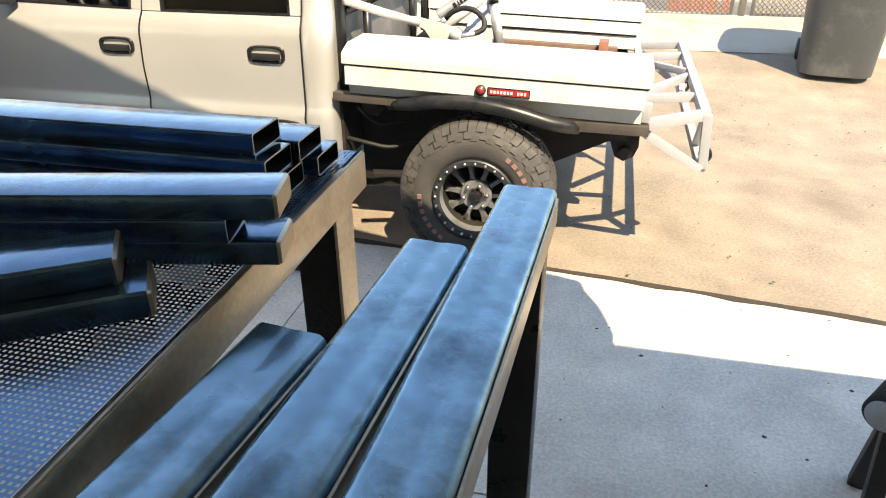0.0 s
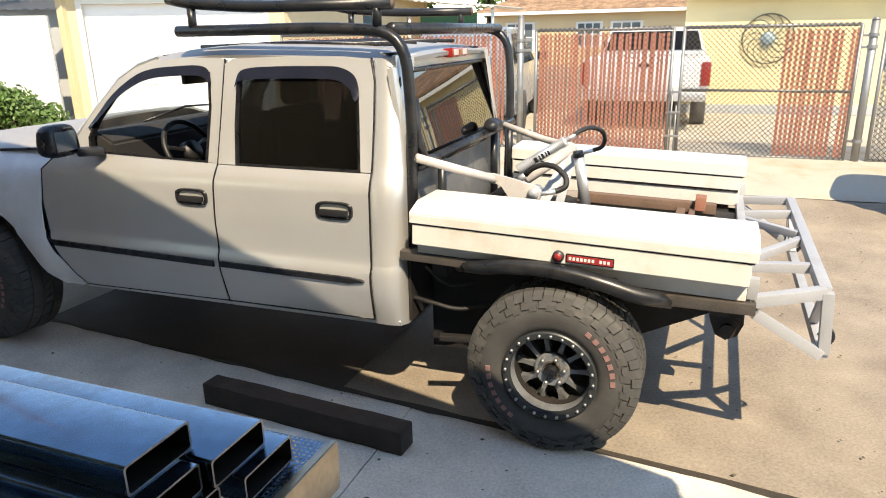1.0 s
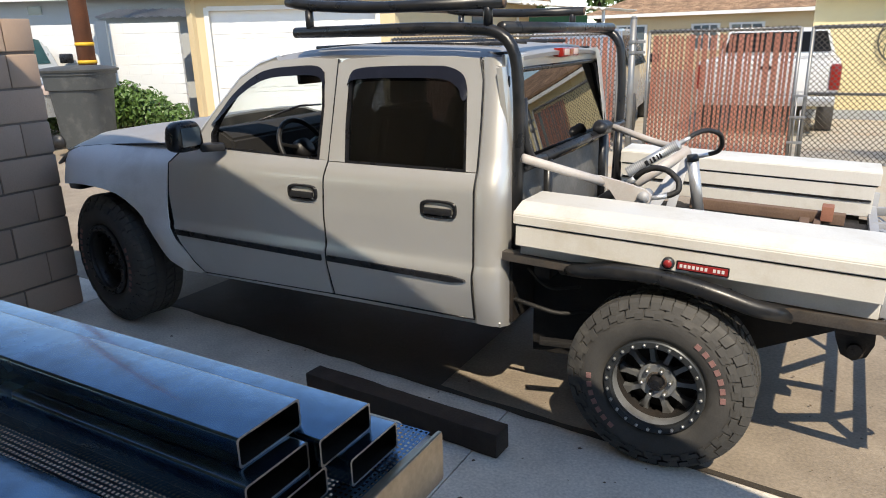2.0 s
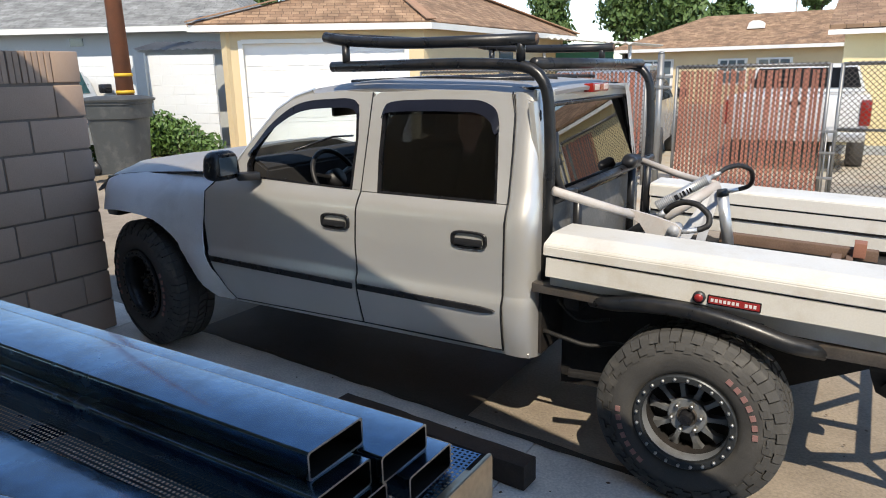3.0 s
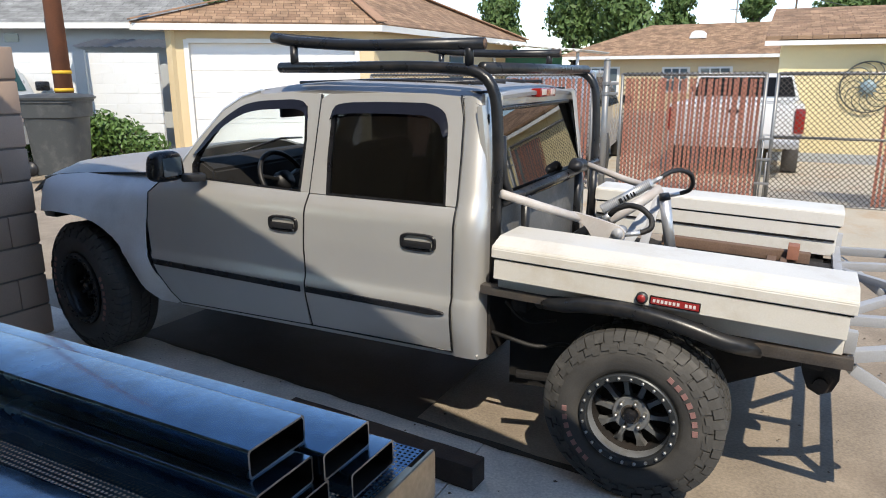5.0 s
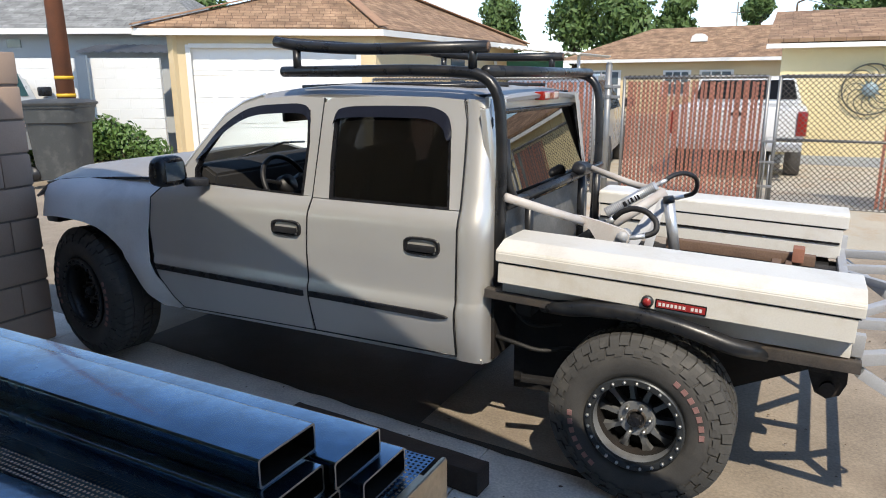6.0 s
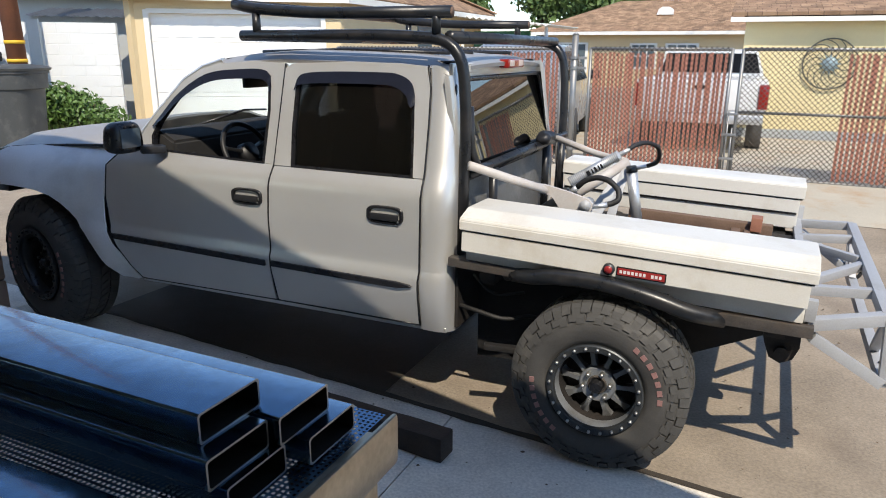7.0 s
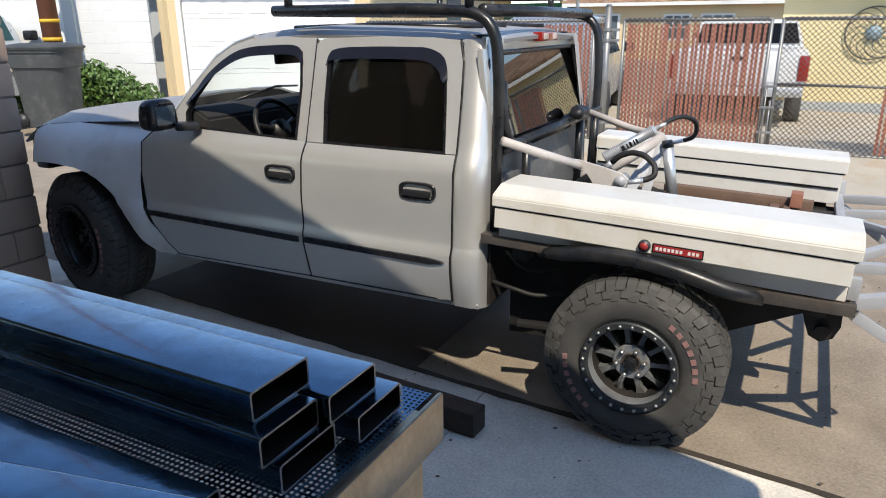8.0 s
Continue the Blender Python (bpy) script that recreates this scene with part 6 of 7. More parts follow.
def wall_quad(bm, a, b, z0, z1, t=0.15):
    """Upright wall from a to b (plan points), t thick to its left."""
    a, b = Vector((*a, 0)), Vector((*b, 0))
    d = (b - a).normalized()
    nrm = Vector((-d.y, d.x, 0)) * t
    pts = [a, b, b + nrm, a + nrm]
    lo = [bm.verts.new((p.x, p.y, z0)) for p in pts]
    hi = [bm.verts.new((p.x, p.y, z1)) for p in pts]
    for i in range(4):
        j = (i + 1) % 4
        bm.faces.new((lo[i], lo[j], hi[j], hi[i]))
    bm.faces.new(hi)
    bm.faces.new(lo[::-1])
    return bm


def lerp2(a, b, t):
    return (a[0] + (b[0] - a[0]) * t, a[1] + (b[1] - a[1]) * t)


# tan garage with a white sectional door
ga = thing("garage_building", "tan stucco garage with brown shingles and white door", "garage")
E1, E2 = Vector((-11.75, 6.95)), Vector((-7.75, 10.05))
fd_ = (E2 - E1).normalized()
bk = Vector((-0.03, 1.0)).normalized()
EZ = 2.95
E3 = E2 + bk * 9.2
E4 = E1 + bk * 9.2
def ins(p, a, b):
    return p + a * 0.38 + b * 0.38
w1, w2, w3, w4 = ins(E1, fd_, bk), ins(E2, -fd_, bk), ins(E3, -fd_, -bk), ins(E4, fd_, -bk)
dn = Vector((-fd_.y, fd_.x))
door0, door1 = w1 + fd_ * 0.42, w1 + fd_ * 3.95
bm = bmesh.new()
for wa_, wb_, z_ in ((w1, door0, GZ - 0.3), (door1, w2, GZ - 0.3), (door0, door1, 2.55), (w2, w3, GZ - 0.3), (w3, w4, GZ - 0.3), (w4, w1, GZ - 0.3)):
    part("wall", wall_quad(bmesh.new(), wa_, wb_, z_, EZ), M_STUCCO_T, ga, "tan stucco wall", sm=0)
gd = None
for k in range(4):
    bm = bmesh.new()
    o = dn * 0.10
    a, b = door0 + o, door1 + o
    z0 = GZ + k * 0.555
    wall_quad(bm, a, b, z0 + 0.002, z0 + 0.553, 0.04)
    for j in range(8):
        p, q = a.lerp(b, (j + 0.12) / 8), a.lerp(b, (j + 0.88) / 8)
        wall_quad(bm, p - dn * 0.012, q - dn * 0.012, z0 + 0.10, z0 + 0.45, 0.012)
    part("door_panel", fix(bm), M_WHITEDOOR, ga, "white sectional door panel", sm=0)
bm = bmesh.new()
for p in (door0, door1):
    wall_quad(bm, p - fd_ * 0.07 - dn * 0.025, p + fd_ * 0.03 - dn * 0.025, GZ, 2.62, 0.05)
wall_quad(bm, door0 - dn * 0.025, door1 - dn * 0.025, 2.55, 2.64, 0.03)
part("door_trim", fix(bm), M_WHITETRIM, ga, "white door trim", sm=0)
cx = (E1 + E2) / 2
rid0, rid1 = cx + bk * 2.6, cx + bk * 6.6
RZ = EZ + 1.15
P3 = lambda v, z: (v.x, v.y, z)
roof_part([[P3(E1, EZ), P3(E2, EZ), P3(rid0, RZ)], [P3(E2, EZ), P3(E3, EZ), P3(rid1, RZ), P3(rid0, RZ)], [P3(E3, EZ), P3(E4, EZ), P3(rid1, RZ)], [P3(E4, EZ), P3(E1, EZ), P3(rid0, RZ), P3(rid1, RZ)]], M_ROOF_B, ga, "brown shingle hip roof")
bm = bmesh.new()
wall_quad(bm, E1, E2, EZ - 0.16, EZ - 0.03, 0.03)
wall_quad(bm, E2, E3, EZ - 0.16, EZ - 0.03, 0.03)
wall_quad(bm, E4, E1, EZ - 0.16, EZ - 0.03, 0.03)
part("fascia", bm, M_WHITETRIM, ga, "white fascia board", sm=0)
for a, b in ((E1, rid0), (E2, rid0), (E3, rid1), (rid0, rid1)):
    za, zb = (EZ, RZ) if a is not rid0 else (RZ, RZ)
    part("ridge_cap", bar(bmesh.new(), (a.x, a.y, za + 0.045), (b.x, b.y, zb + 0.045), 0.24, 0.03), M_STUD2, ga, sm=0)
for t0, t1 in ((0.45, 0.55),):
    a, b = lerp2(w2, w3, t0), lerp2(w2, w3, t1)
    bm = bmesh.new()
    wall_quad(bm, (a[0] + 0.03, a[1]), (b[0] + 0.03, b[1]), 1.7, 2.5, 0.06)
    part("window", bm, M_WIN, ga, sm=0)

# white painted block wall left of the garage
ww = thing("white_wall", "white painted block wall along the alley", "wall", kind="structure")
WA, WB = Vector((-11.42, 7.2)), Vector((-18.5, 1.6))
wd = (WB - WA).normalized()
wn_ = Vector((wd.y, -wd.x))
seg_n = 21
bl_l = (WB - WA).length / seg_n
bm = bmesh.new()
add_box(bm, (-bl_l / 2 + 0.004, -0.09, -0.098), (bl_l / 2 - 0.004, 0.09, 0.098), 0.006)
wb_me = bpy.data.meshes.new("block")
bm.to_mesh(wb_me)
bm.free()
wb_me.materials.append(M_WHITEWALL)
ang = math.degrees(math.atan2(wd.y, wd.x))
for c in range(10):
    for k in range(seg_n):
        p = WA + wd * (bl_l * (k + (0.5 if c % 2 else 0.0) + 0.3)) + wn_ * random.uniform(-0.003, 0.003)
        shared("block", wb_me, ww, pose(p.x, p.y, GZ + 0.1 + 0.201 * c, 0, 0, ang))
    if c % 2:
        p = WA + wd * (bl_l * 0.05)
        shared("block", wb_me, ww, pose(p.x, p.y, GZ + 0.1 + 0.201 * c, 0, 0, ang) @ Matrix.Diagonal((0.49, 1, 1, 1)))
bm = bmesh.new()
m0, m1 = WA + wn_ * 0.0, WB
wall_quad(bm, WA + wn_ * 0.045, WB + wn_ * 0.045, GZ - 0.3, GZ + 2.0, 0.131)
part("core", bm, M_WHITEWALL, ww, sm=0)
# Grey strip paints the shadow gap where the wall steps
bm = bmesh.new()
p = WA + wd * 1.25
wall_quad(bm, p - wn_ * 0.14, p + wd * 0.2 - wn_ * 0.14, GZ - 0.2, GZ + 2.06, 0.1)
part("gap_shade_strip", fix(bm), M_GREYWALL, ww, "grey strip in place of the shadow gap at a wall step", sm=0)

# grey-roofed house behind that wall
hg = thing("grey_house", "white and grey house with weathered grey shingles", "house")
a, b = Vector((-26, 3.5)), Vector((-13.9, 10.6))
d = (b - a).normalized()
nn = Vector((-d.y, d.x))
bm = bmesh.new()
wall_quad(bm, a, b, 0, 3.30)
wall_quad(bm, b, b + nn * 7, 0, 3.30)
wall_quad(bm, a + nn * 7, a, 0, 3.30)
wall_quad(bm, b + nn * 7, a + nn * 7, 0, 3.30)
part("wall", fix(bm), M_GREYWALL, hg, "grey painted walls", sm=0)
e0, e1 = a - nn * 0.5 - d * 0.4, b - nn * 0.5 + d * 0.4
r0, r1 = a + nn * 3.5 + d * 2, b + nn * 3.5 - d * 2
f0, f1 = a + nn * 7.5 - d * 0.4, b + nn * 7.5 + d * 0.4
roof_part([[P3(e0, 3.2), P3(e1, 3.2), P3(r1, 4.9), P3(r0, 4.9)], [P3(e1, 3.2), P3(f1, 3.2), P3(r1, 4.9)], [P3(f1, 3.2), P3(f0, 3.2), P3(r0, 4.9), P3(r1, 4.9)], [P3(f0, 3.2), P3(e0, 3.2), P3(r0, 4.9)]], M_ROOF_G, hg, "weathered grey shingle roof")
bm = bmesh.new()
wall_quad(bm, e0, e1, 3.05, 3.19, 0.03)
part("fascia", bm, M_WHITETRIM, hg, sm=0)
bm = bmesh.new()
p = a.lerp(b, 0.66)
wall_quad(bm, p - nn * 0.03, p + d * 0.35 - nn * 0.03, 2.75, 2.95, 0.04)
part("window", fix(bm), M_WIN, hg, sm=0)
bm = bmesh.new()
p = a.lerp(b, 0.50) - nn * 0.12
cyl(bm, (p.x, p.y, 2.8), (p.x - nn.x * 0.1, p.y - nn.y * 0.1, 2.85), 0.09, 0.11, 14)
part("wall_lamp", bm, M_BLACKPLASTIC, hg)
# low corrugated shed roof between the house and the garage
sh_ = thing("shed_roof", "grey corrugated sheets on a lean-to roof", "shed")
bm = bmesh.new()
s0, s1 = Vector((-13.6, 6.9)), Vector((-12.1, 8.1))
sd = (s1 - s0).normalized()
sn = Vector((-sd.y, sd.x))
rows = []
for k in range(41):
    p = s0 + sd * ((s1 - s0).length * k / 40)
    z = 0.02 * math.sin(k * 1.57)
    rows.append((bm.verts.new((p.x, p.y, 2.50 + z)), bm.verts.new((p.x + sn.x * 2, p.y + sn.y * 2, 2.75 + z))))
for a_, b_ in zip(rows, rows[1:]):
    bm.faces.new((a_[0], b_[0], b_[1], a_[1]))
bmesh.ops.solidify(bm, geom=bm.faces[:], thickness=0.01)
part("sheet", bm, M_GALV, sh_)
bm = bmesh.new()
wall_quad(bm, s0 + sn * 0.3, s1 + sn * 0.3, 0.2, 2.5)
part("wall", bm, M_GREYWALL, sh_, sm=0)

# yellow house with the sun ornament
yh = thing("yellow_house", "pale yellow stucco house with brown shingle roof", "house")
for wa_, wb_ in (((-0.10, 11.3), (9.0, 11.9)), ((9.0, 11.9), (8.5, 20.0)), ((8.5, 20.0), (-0.3, 20.0)), ((-0.3, 20.0), (-0.10, 11.3))):
    part("wall", fix(wall_quad(bmesh.new(), wa_, wb_, GZ - 0.3, 2.45)), M_STUCCO_Y, yh, "pale yellow stucco wall", sm=0)
bm = bmesh.new()
wall_quad(bm, (-0.12, 11.27), (9.0, 11.87), GZ - 0.3, GZ + 0.16, 0.03)
part("base_band", bm, M_GREYWALL, yh, "grey painted base band", sm=0)
roof_part([[(-0.35, 11.0, 2.47), (9.3, 11.6, 2.47), (9.3, 14.4, 3.16), (-0.40, 14.0, 3.16)], [(9.3, 14.4, 3.16), (9.3, 20.3, 2.47), (-0.45, 20.3, 2.47), (-0.40, 14.0, 3.16)]], M_ROOF_B, yh, "low brown shingle roof")
bm = bmesh.new()
wall_quad(bm, (-0.35, 10.99), (9.3, 11.59), 2.37, 2.45, 0.03)
part("fascia", bm, M_WHITETRIM, yh, "white fascia board", sm=0)
bm = bmesh.new()
wall_quad(bm, (3.2, 11.50), (4.4, 11.58), 1.1, 2.1, 0.05)
part("window", bm, M_WIN, yh, sm=0)

so = thing("sun_ornament", "round wrought-iron sun ornament hung on the yellow wall", "wall ornament", (1.33, 11.36, 1.66), rz=3.8)
bm = bmesh.new()
ring = [(0.43 * math.cos(2 * math.pi * k / 48), -0.02, 0.43 * math.sin(2 * math.pi * k / 48)) for k in range(49)]
pipe(bm, ring, 0.013, seg=8, cap=False)
part("hoop", bm, M_IRON, so)
for k in range(12):
    a0 = 2 * math.pi * k / 12
    pts = []
    for i in range(9):
        t = i / 8
        r = 0.17 + 0.25 * t
        a = a0 + 0.75 * t * t
        pts.append((r * math.cos(a), -0.02, r * math.sin(a)))
    bm = bmesh.new()
    pipe(bm, pts, 0.009, seg=6)
    part("swirl", bm, M_IRON, so)
    bm = bmesh.new()
    v = [bm.verts.new((r * math.cos(a), y, r * math.sin(a))) for r, a, y in ((0.12, a0 - 0.14, -0.03), (0.12, a0 + 0.14, -0.03), (0.225, a0 + 0.03, -0.025))]
    bm.faces.new(v)
    bmesh.ops.solidify(bm, geom=bm.faces[:], thickness=0.008)
    part("ray", bm, M_SUNFACE, so, sm=0)
bm = bmesh.new()
lathe(bm, [(0.0, -0.06), (0.06, -0.055), (0.11, -0.035), (0.125, -0.01), (0.0, -0.005)], 28)
part("disc", fix(bm), M_SUNFACE, so, "blue-grey domed disc")

# far tan house
fh = thing("far_house", "low tan stucco house with a wide brown roof", "house")
hx0, hx1, hy = -10.1, 0.4, 29.0
bm = bmesh.new()
wall_quad(bm, (hx0 + 0.6, hy), (hx1 + 4, hy), 0.2, 2.72)
wall_quad(bm, (hx0 + 0.6, hy + 7), (hx0 + 0.6, hy), 0.2, 2.72)
part("wall", fix(bm), M_STUCCO_T, fh, "tan stucco walls", sm=0)
roof_part([[(hx0, hy - 0.5, 2.70), (hx1 + 4, hy - 0.5, 2.70), (hx1 + 4, hy + 3.2, 4.15), (hx0 + 3.4, hy + 3.2, 4.15)], [(hx0, hy + 7.5, 2.70), (hx0, hy - 0.5, 2.70), (hx0 + 3.4, hy + 3.2, 4.15)]], M_ROOF_B, fh, "brown shingle roof")
bm = bmesh.new()
wall_quad(bm, (hx0, hy - 0.53), (hx1 + 4, hy - 0.53), 2.54, 2.68, 0.04)
part("fascia", bm, M_WHITETRIM, fh, sm=0)
for x0, x1, z0, z1, yy in ((-8.6, -7.4, 1.0, 2.15, hy), (-5.4, -4.4, 1.2, 2.12, hy), (-3.9, -2.7, 1.3, 2.12, hy)):
    bm = bmesh.new()
    wall_quad(bm, (x0 - 0.08, yy - 0.06), (x1 + 0.08, yy - 0.06), z0 - 0.08, z1 + 0.08, 0.05)
    wf_ = part("window", fix(bm), M_WHITETRIM, fh, "white framed window", sm=0)
    n = 3
    for k in range(n):
        a0 = x0 + (x1 - x0) * k / n + 0.03
        a1 = x0 + (x1 - x0) * (k + 1) / n - 0.03
        for zz0, zz1 in ((z0, (z0 + z1) / 2 - 0.03), ((z0 + z1) / 2 + 0.03, z1)):
            bm = bmesh.new()
            wall_quad(bm, (a0, yy - 0.075), (a1, yy - 0.075), zz0, zz1, 0.01)
            part("pane", fix(bm), M_WIN, wf_, sm=0)
bm = bmesh.new()
prism(bm, [(-4.65, 3.42), (-3.95, 3.42), (-4.02, 3.65), (-4.16, 3.75), (-4.44, 3.75), (-4.58, 3.65)], hy + 1.2, hy + 2.6)
part("roof_vent", fix(bm), M_WHITETRIM, fh, "white half-round roof vent")
bm = bmesh.new()
cyl(bm, (-0.3, hy + 1.5, 3.4), (-0.3, hy + 1.5, 4.2), 0.07, seg=10)
part("vent_pipe", bm, M_RUSTWOOD, fh)
# patio awning between the garage and the far house
aw = thing("patio_awning", "white corrugated awning over a green tarp", "awning", (0, 0, 0))
bm = bmesh.new()
bmesh.ops.create_grid(bm, x_segments=30, y_segments=1, size=1, matrix=Matrix.Translation((-6.9, 18.2, 2.70)) @ Matrix.Rotation(0.10, 4, 'Y') @ Matrix.Diagonal((1.5, 1.6, 1, 1)))
for v in bm.verts:
    v.co.z += 0.03 * math.sin(v.co.x * 30)
bmesh.ops.solidify(bm, geom=bm.faces[:], thickness=0.02)
part("sheet", bm, M_WHITETRIM, aw)
bm = bmesh.new()
wall_quad(bm, (-8.0, 17.4), (-6.2, 17.4), 1.2, 2.42, 0.03)
part("tarp", bm, M_GREENCLOTH, aw, "dark green tarp", sm=0)
for x in (-8.2, -5.6):
    part("awning_post", cyl(bmesh.new(), (x, 17.0, 0.2), (x, 17.0, 2.6), 0.05, seg=8), M_WHITETRIM, aw)

# ---- parked vehicles ----
def parked_pickup(label, loc, rz, paint):
    v = thing("parked_pickup", label, "truck", loc, rz=rz)
    # length runs along +y from the tail at y = 0
    bm = bmesh.new()
    add_box(bm, (-0.95, 0.0, 0.62), (0.95, 2.2, 1.12), 0.04)
    part("bed", bm, paint, v)
    bm = bmesh.new()
    add_box(bm, (-0.80, -0.025, 0.68), (0.80, 0.02, 1.10), 0.02)
    tg = part("tailgate", bm, paint, v)
    part("tailgate_handle", boxm((-0.10, -0.04, 0.98), (0.10, -0.02, 1.04), 0.006), M_TRIM, tg)
    bm = bmesh.new()
    sec = [(2.2, 0.93, 0.62), (2.2, 0.93, 1.15), (2.28, 0.78, 1.52), (2.4, 0.74, 1.57), (4.0, 0.74, 1.57), (4.7, 0.84, 1.15), (6.0, 0.84, 1.05), (6.1, 0.84, 0.62)]
    L_ = [bm.verts.new((-w, y, z)) for y, w, z in sec]
    R_ = [bm.verts.new((w, y, z)) for y, w, z in sec]
    for i in range(len(sec) - 1):
        bm.faces.new((L_[i], R_[i], R_[i + 1], L_[i + 1]))
    bm.faces.new(L_)
    bm.faces.new(R_[::-1])
    bm.faces.new((L_[0], L_[-1], R_[-1], R_[0]))
    fix(bm)
    bmesh.ops.bevel(bm, geom=bm.edges[:], offset=0.03, segments=2, affect='EDGES')
    part("cab", bm, paint, v)
    bm = bmesh.new()
    vs = [bm.verts.new(p) for p in ((-0.84, 2.185, 1.17), (0.84, 2.185, 1.17), (0.75, 2.255, 1.50), (-0.75, 2.255, 1.50))]
    bm.faces.new(vs)
    bmesh.ops.solidify(bm, geom=bm.faces[:], thickness=0.01)
    part("rear_window", bm, M_DARKGLASS, v, sm=0)
    for s in (-1, 1):
        bm = bmesh.new()
        add_box(bm, (s * 0.90 - 0.07, -0.035, 0.70), (s * 0.90 + 0.07, 0.06, 1.06), 0.02)
        tl = part("tail_light", bm, M_TAIL, v, "red tail light")
        bm = bmesh.new()
        cyl(bm, (s * 0.72, 1.05, 0.36), (s * 0.95, 1.05, 0.36), 0.36, seg=28)
        part("wheel", bm, M_RUBBER, v)
        bm = bmesh.new()
        cyl(bm, (s * 0.72, 4.9, 0.36), (s * 0.95, 4.9, 0.36), 0.36, seg=28)
        part("wheel", bm, M_RUBBER, v)
        bm = bmesh.new()
        add_box(bm, (s * 1.05 - 0.09, 4.1, 1.15), (s * 1.05 + 0.09, 4.2, 1.32), 0.03)
        part("door_mirror", bm, M_TRIM, v)
    bm = bmesh.new()
    add_box(bm, (-0.93, -0.16, 0.48), (0.93, -0.03, 0.62), 0.03)
    part("rear_bumper", bm, M_CHROME, v, "chrome step bumper")
    part("plate", boxm((-0.16, -0.168, 0.50), (0.16, -0.161, 0.60)), M_WHITEMARK, v, "pale plate with plain bars", sm=0)
    return v


parked_pickup("white pickup parked tail-on behind the gate", (-0.52, 8.55, GZ + 0.0), 2, M_CARWHITE)


def parked_suv(name, label, loc, rz, paint):
    v = thing(name, label, "car", loc, rz=rz)
    sec = [(-2.1, 0.80, 0.35), (-2.15, 0.82, 0.80), (-1.2, 0.85, 0.98), (-0.6, 0.84, 1.02), (0.05, 0.68, 1.55), (0.3, 0.66, 1.62), (1.6, 0.66, 1.62), (2.0, 0.72, 1.45), (2.15, 0.85, 0.95), (2.15, 0.82, 0.35)]
    bm = bmesh.new()
    L_ = [bm.verts.new((-w, y, z)) for y, w, z in sec]
    R_ = [bm.verts.new((w, y, z)) for y, w, z in sec]
    for i in range(len(sec) - 1):
        bm.faces.new((L_[i], R_[i], R_[i + 1], L_[i + 1]))
    bm.faces.new(L_)
    bm.faces.new(R_[::-1])
    fix(bm)
    bmesh.ops.bevel(bm, geom=bm.edges[:], offset=0.04, segments=2, affect='EDGES')
    part("body", bm, paint, v)
    bm = bmesh.new()
    vs = [bm.verts.new(p) for p in ((-0.74, -0.57, 1.06), (0.74, -0.57, 1.06), (0.62, 0.02, 1.54), (-0.62, 0.02, 1.54))]
    bm.faces.new(vs)
    bmesh.ops.solidify(bm, geom=bm.faces[:], thickness=-0.015)
    part("windscreen", fix(bm), mat("car_screen", (0.05, 0.12, 0.12), 0.06, var=0.1, spec=0.9, bump=0), v, "teal-tinted windscreen", sm=0)
    for s in (-1, 1):
        bm = bmesh.new()
        vs = [bm.verts.new(p) for p in ((s * 0.835, -0.40, 1.06), (s * 0.835, 1.9, 1.06), (s * 0.70, 1.75, 1.52), (s * 0.70, 0.12, 1.52))]
        bm.faces.new(vs)
        bmesh.ops.solidify(bm, geom=bm.faces[:], thickness=0.02)
        part("side_window", fix(bm), M_WIN, v, sm=0)
        bm = bmesh.new()
        add_box(bm, (s * 0.98 - 0.10, -0.50, 1.05), (s * 0.98 + 0.10, -0.38, 1.2), 0.03)
        part("door_mirror", bm, M_TRIM, v)
        for y in (-1.35, 1.35):
            bm = bmesh.new()
            cyl(bm, (s * 0.66, y, 0.33), (s * 0.87, y, 0.33), 0.33, seg=24)
            part("wheel", bm, M_RUBBER, v)
        bm = bmesh.new()
        add_box(bm, (s * 0.62 - 0.15, -2.17, 0.66), (s * 0.62 + 0.15, -2.05, 0.80), 0.03)
        part("headlight", bm, M_LENSW, v)
    return v


near_car = parked_suv("parked_car", "pale silver car nosed out beside the white wall", (-13.9, 4.9, GZ), 62, M_CARSILVER)
near_car.scale = (1.22, 1.22, 1.22)
parked_suv("parked_car", "silver car parked behind the slatted fence", (-3.35, 9.3, GZ), 188, M_CARSILVER)

# ---- utility pole, wires ----
up = thing("utility_pole", "brown timber utility pole with yellow bands", "pole", (-11.9, 5.5, GZ), rz=0)
bm = bmesh.new()
cyl(bm, (0, 0, -0.2), (-0.10, 0, 9.5), 0.165, 0.12, 20)
part("pole", bm, M_POLE, up)
for z in (1.28, 1.60):
    bm = bmesh.new()
    cyl(bm, (-0.012, 0, z), (-0.012, 0, z + 0.06), 0.168, seg=20)
    part("band", bm, M_YELLOWBAND, up, "yellow band")
bm = bmesh.new()
add_box(bm, (-0.30, -0.02, 2.4), (-0.165, 0.16, 2.60), 0.01)
part("meter_box", bm, M_TRIM, up)
bm = bmesh.new()
for z, dy in ((9.0, 0), (8.6, 0.3), (7.4, -0.2)):
    pts = []
    for i in range(21):
        t = i / 20
        pts.append((-11.9 + 22 * t, 5.5 + 42 * t + dy, z + 0.0 - 3.2 * t + 4.0 * (t * t - t)))
    pipe(bm, pts, 0.014, seg=5)
tagged(part("overhead_cable", bm, M_TRIM), "thin black overhead cables sagging across the sky", "cable", kind="stuff")
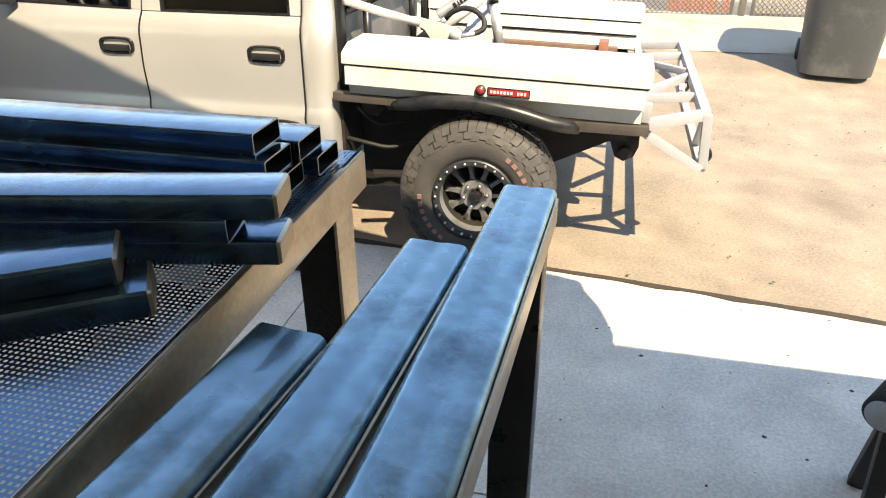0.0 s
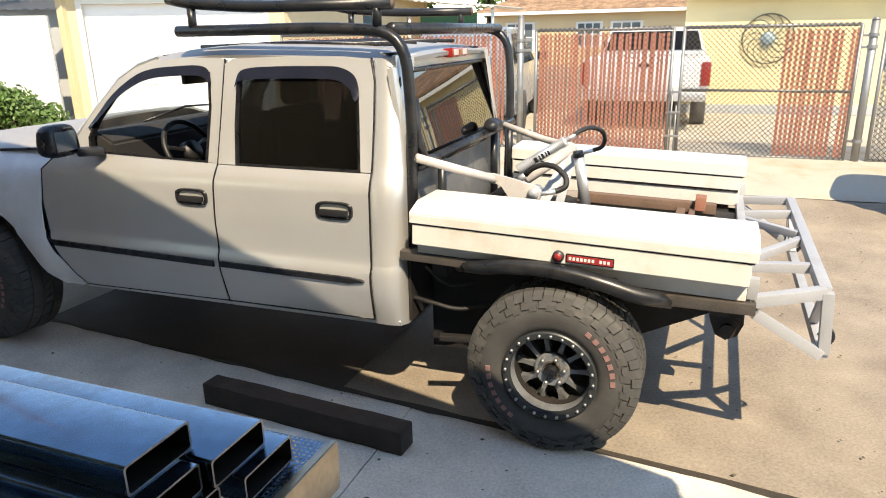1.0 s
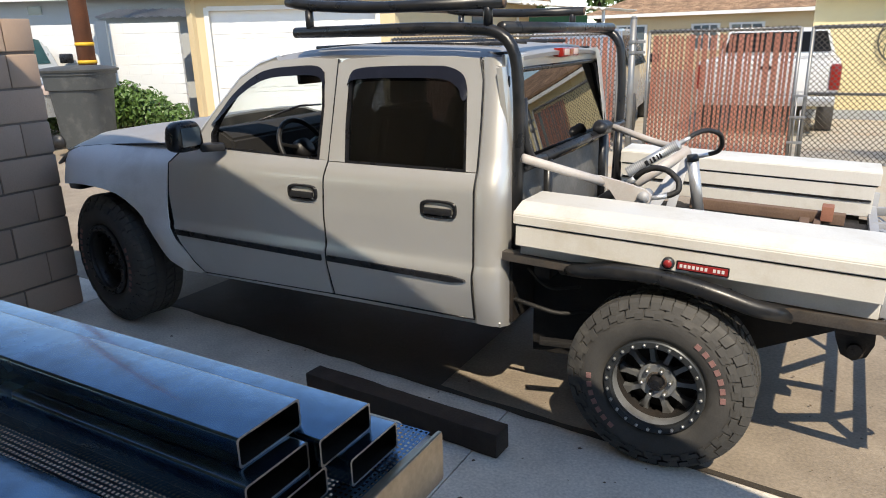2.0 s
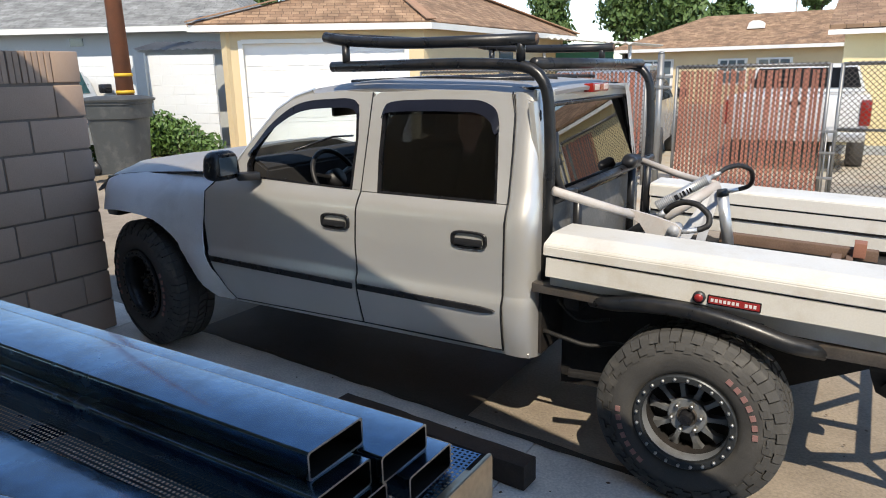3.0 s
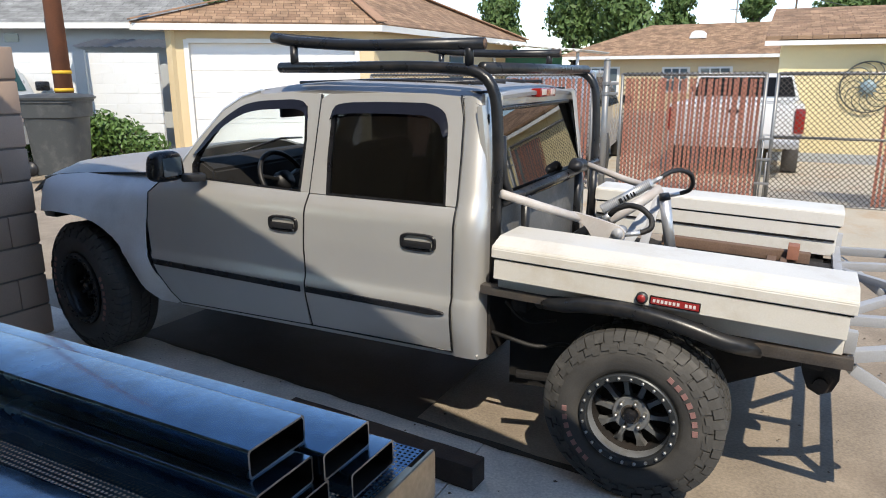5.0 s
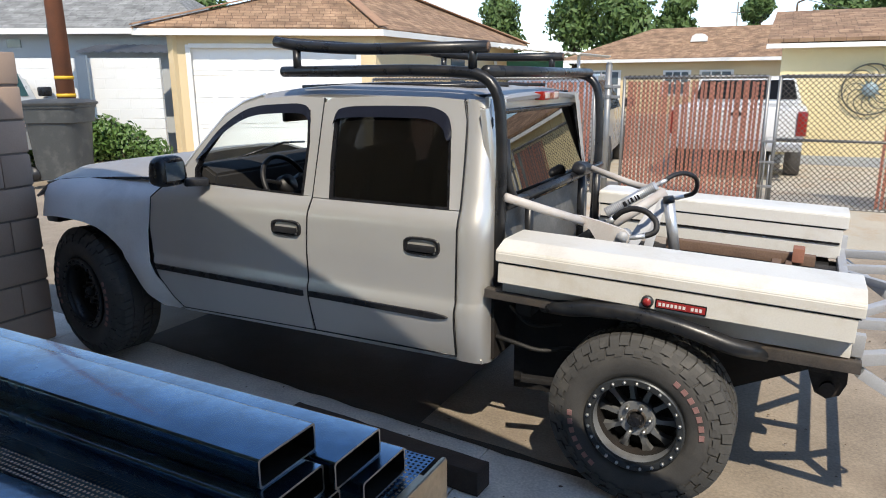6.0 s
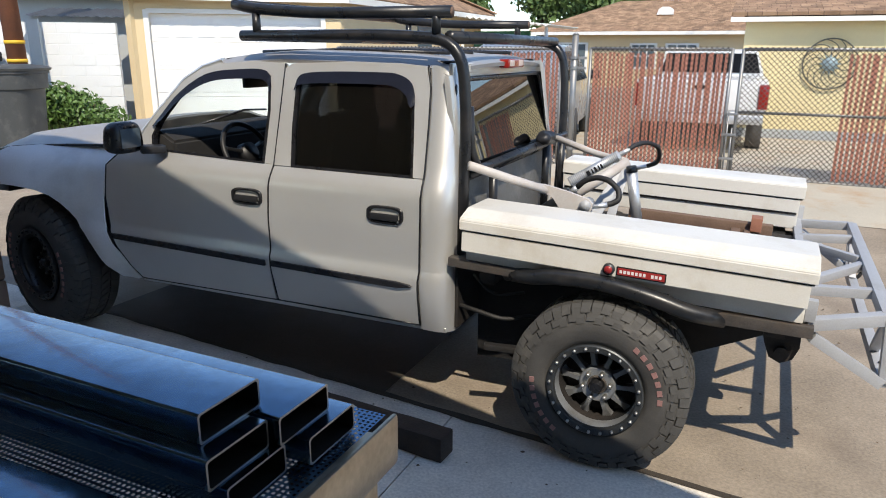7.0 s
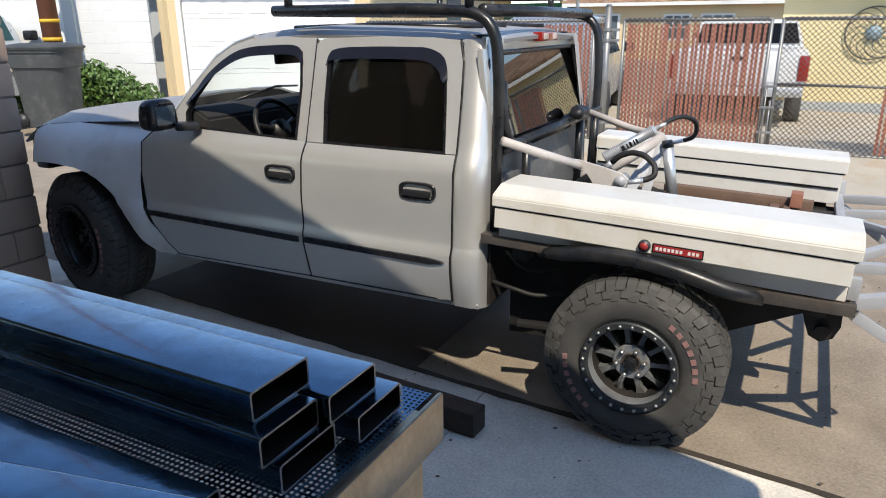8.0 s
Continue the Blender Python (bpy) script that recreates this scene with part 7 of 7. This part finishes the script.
for (x, y, h, arm) in ((-11.0, 52, 6.3, 0), (-5.6, 58, 7.6, 0), (-1.2, 50, 6.6, 1)):
    q = thing("far_pole", "slim grey street pole far behind the roofs", "pole", (x, y, 0), group="far poles")
    bm = bmesh.new()
    cyl(bm, (0, 0, 0), (0, 0, h), 0.10, 0.06, 8)
    part("mast", bm, M_GALV if not arm else M_BARK, q)
    bm = bmesh.new()
    if arm:
        pipe(bm, [(0, 0, h), (0.5, 0, h + 0.2), (1.6, 0, h + 0.2)], 0.06, seg=6)
        add_box(bm, (1.2, -0.1, h + 0.08), (1.8, 0.1, h + 0.22), 0.02)
    else:
        bar(bm, (-0.5, 0, h - 0.8), (0.5, 0, h - 0.8), 0.05, 0.05)
    part("arm", bm, M_BARK, q)


# ---- trees and ivy ----
def leaf_cloud(bm, blobs, count, size, rng):
    tot = sum(b[3] * b[4] * b[5] for b in blobs)
    for bx, by, bz, rx, ry, rz_ in blobs:
        n = int(count * rx * ry * rz_ / tot)
        for _ in range(n):
            d = Vector((rng.gauss(0, 1), rng.gauss(0, 1), rng.gauss(0, 1))).normalized()
            r = rng.uniform(0.55, 1.08)
            c = Vector((bx + d.x * rx * r, by + d.y * ry * r, bz + d.z * rz_ * r))
            nrm = (d + Vector((rng.gauss(0, 0.5), rng.gauss(0, 0.5), rng.gauss(0, 0.5)))).normalized()
            u = nrm.orthogonal().normalized()
            u.rotate(Matrix.Rotation(rng.random() * 6.28, 3, nrm))
            w = nrm.cross(u)
            s = size * rng.uniform(0.6, 1.4)
            vs = [bm.verts.new(c + u * s), bm.verts.new(c + w * s * 0.55 + nrm * s * 0.15), bm.verts.new(c - u * s), bm.verts.new(c - w * s * 0.55 + nrm * s * 0.15)]
            bm.faces.new(vs)


def tree(label, x, y, h, spread, seed, leaves=5200, size=0.20, base=0.45):
    rng = random.Random(seed)
    t = thing("tree", label, "tree", (x, y, 0), group="far trees")
    bm = bmesh.new()
    cyl(bm, (0, 0, 0), (0, 0, h * 0.55), 0.25, 0.14, 10)
    blobs = []
    for k in range(18):
        a = rng.random() * 6.28
        r = spread * math.sqrt(rng.random()) * 0.75
        zz = h * rng.uniform(base, 0.93)
        r *= max(0.25, 1.15 - (zz / h))
        p = (math.cos(a) * r, math.sin(a) * r, zz)
        pipe(bm, [(0, 0, h * 0.35), (p[0] * 0.5, p[1] * 0.5, (h * 0.35 + zz) / 2 + 0.2), p], 0.06, seg=6)
        s = spread * rng.uniform(0.26, 0.5)
        blobs.append((*p, s, s, s * rng.uniform(0.6, 0.9)))
    part("trunk", bm, M_BARK, t)
    bm = bmesh.new()
    leaf_cloud(bm, blobs, leaves, size, rng)
    part("crown", bm, M_LEAF, t, "dense dark green leaves", sm=0)


for i, (x, y, h, s) in enumerate(((-20.5, 46, 7.6, 2.6), (-15.5, 48, 8.4, 3.2), (-12.0, 47, 8.2, 3.2), (-8.6, 50, 7.7, 2.6), (-4.2, 60, 8.2, 2.2), (1.5, 52, 7.6, 2.6), (4.2, 54, 8.6, 2.8), (8.8, 50, 7.6, 2.8), (-31, 27, 7.0, 3.2), (-26, 29, 7.6, 3.2), (-36, 24, 7.4, 3.2), (-22, 33, 6.6, 2.6), (14, 55, 9, 3.5))):
    tree("leafy dark green tree beyond the roofs", x, y, h, s, 30 + i)
iv = thing("ivy_bush", "green ivy bush against the white wall", "bush", (-11.75, 6.2, GZ))
bm = bmesh.new()
rng = random.Random(5)
leaf_cloud(bm, [(-0.5, -0.05, 0.35, 0.55, 0.4, 0.45), (0.1, 0.2, 0.35, 0.6, 0.4, 0.42), (0.55, 0.45, 0.2, 0.45, 0.35, 0.28), (-0.1, 0.0, 0.55, 0.5, 0.35, 0.35), (-1.2, -0.9, 0.15, 0.5, 0.4, 0.2)], 3600, 0.055, rng)
part("leaves", bm, M_LEAF2, iv, sm=0)
bm = bmesh.new()
for k in range(9):
    pipe(bm, [(rng.uniform(-0.6, 0.6), rng.uniform(-0.1, 0.3), 0), (rng.uniform(-0.6, 0.6), rng.uniform(-0.1, 0.3), 0.5)], 0.012, seg=5)
part("stems", bm, M_BARK, iv)
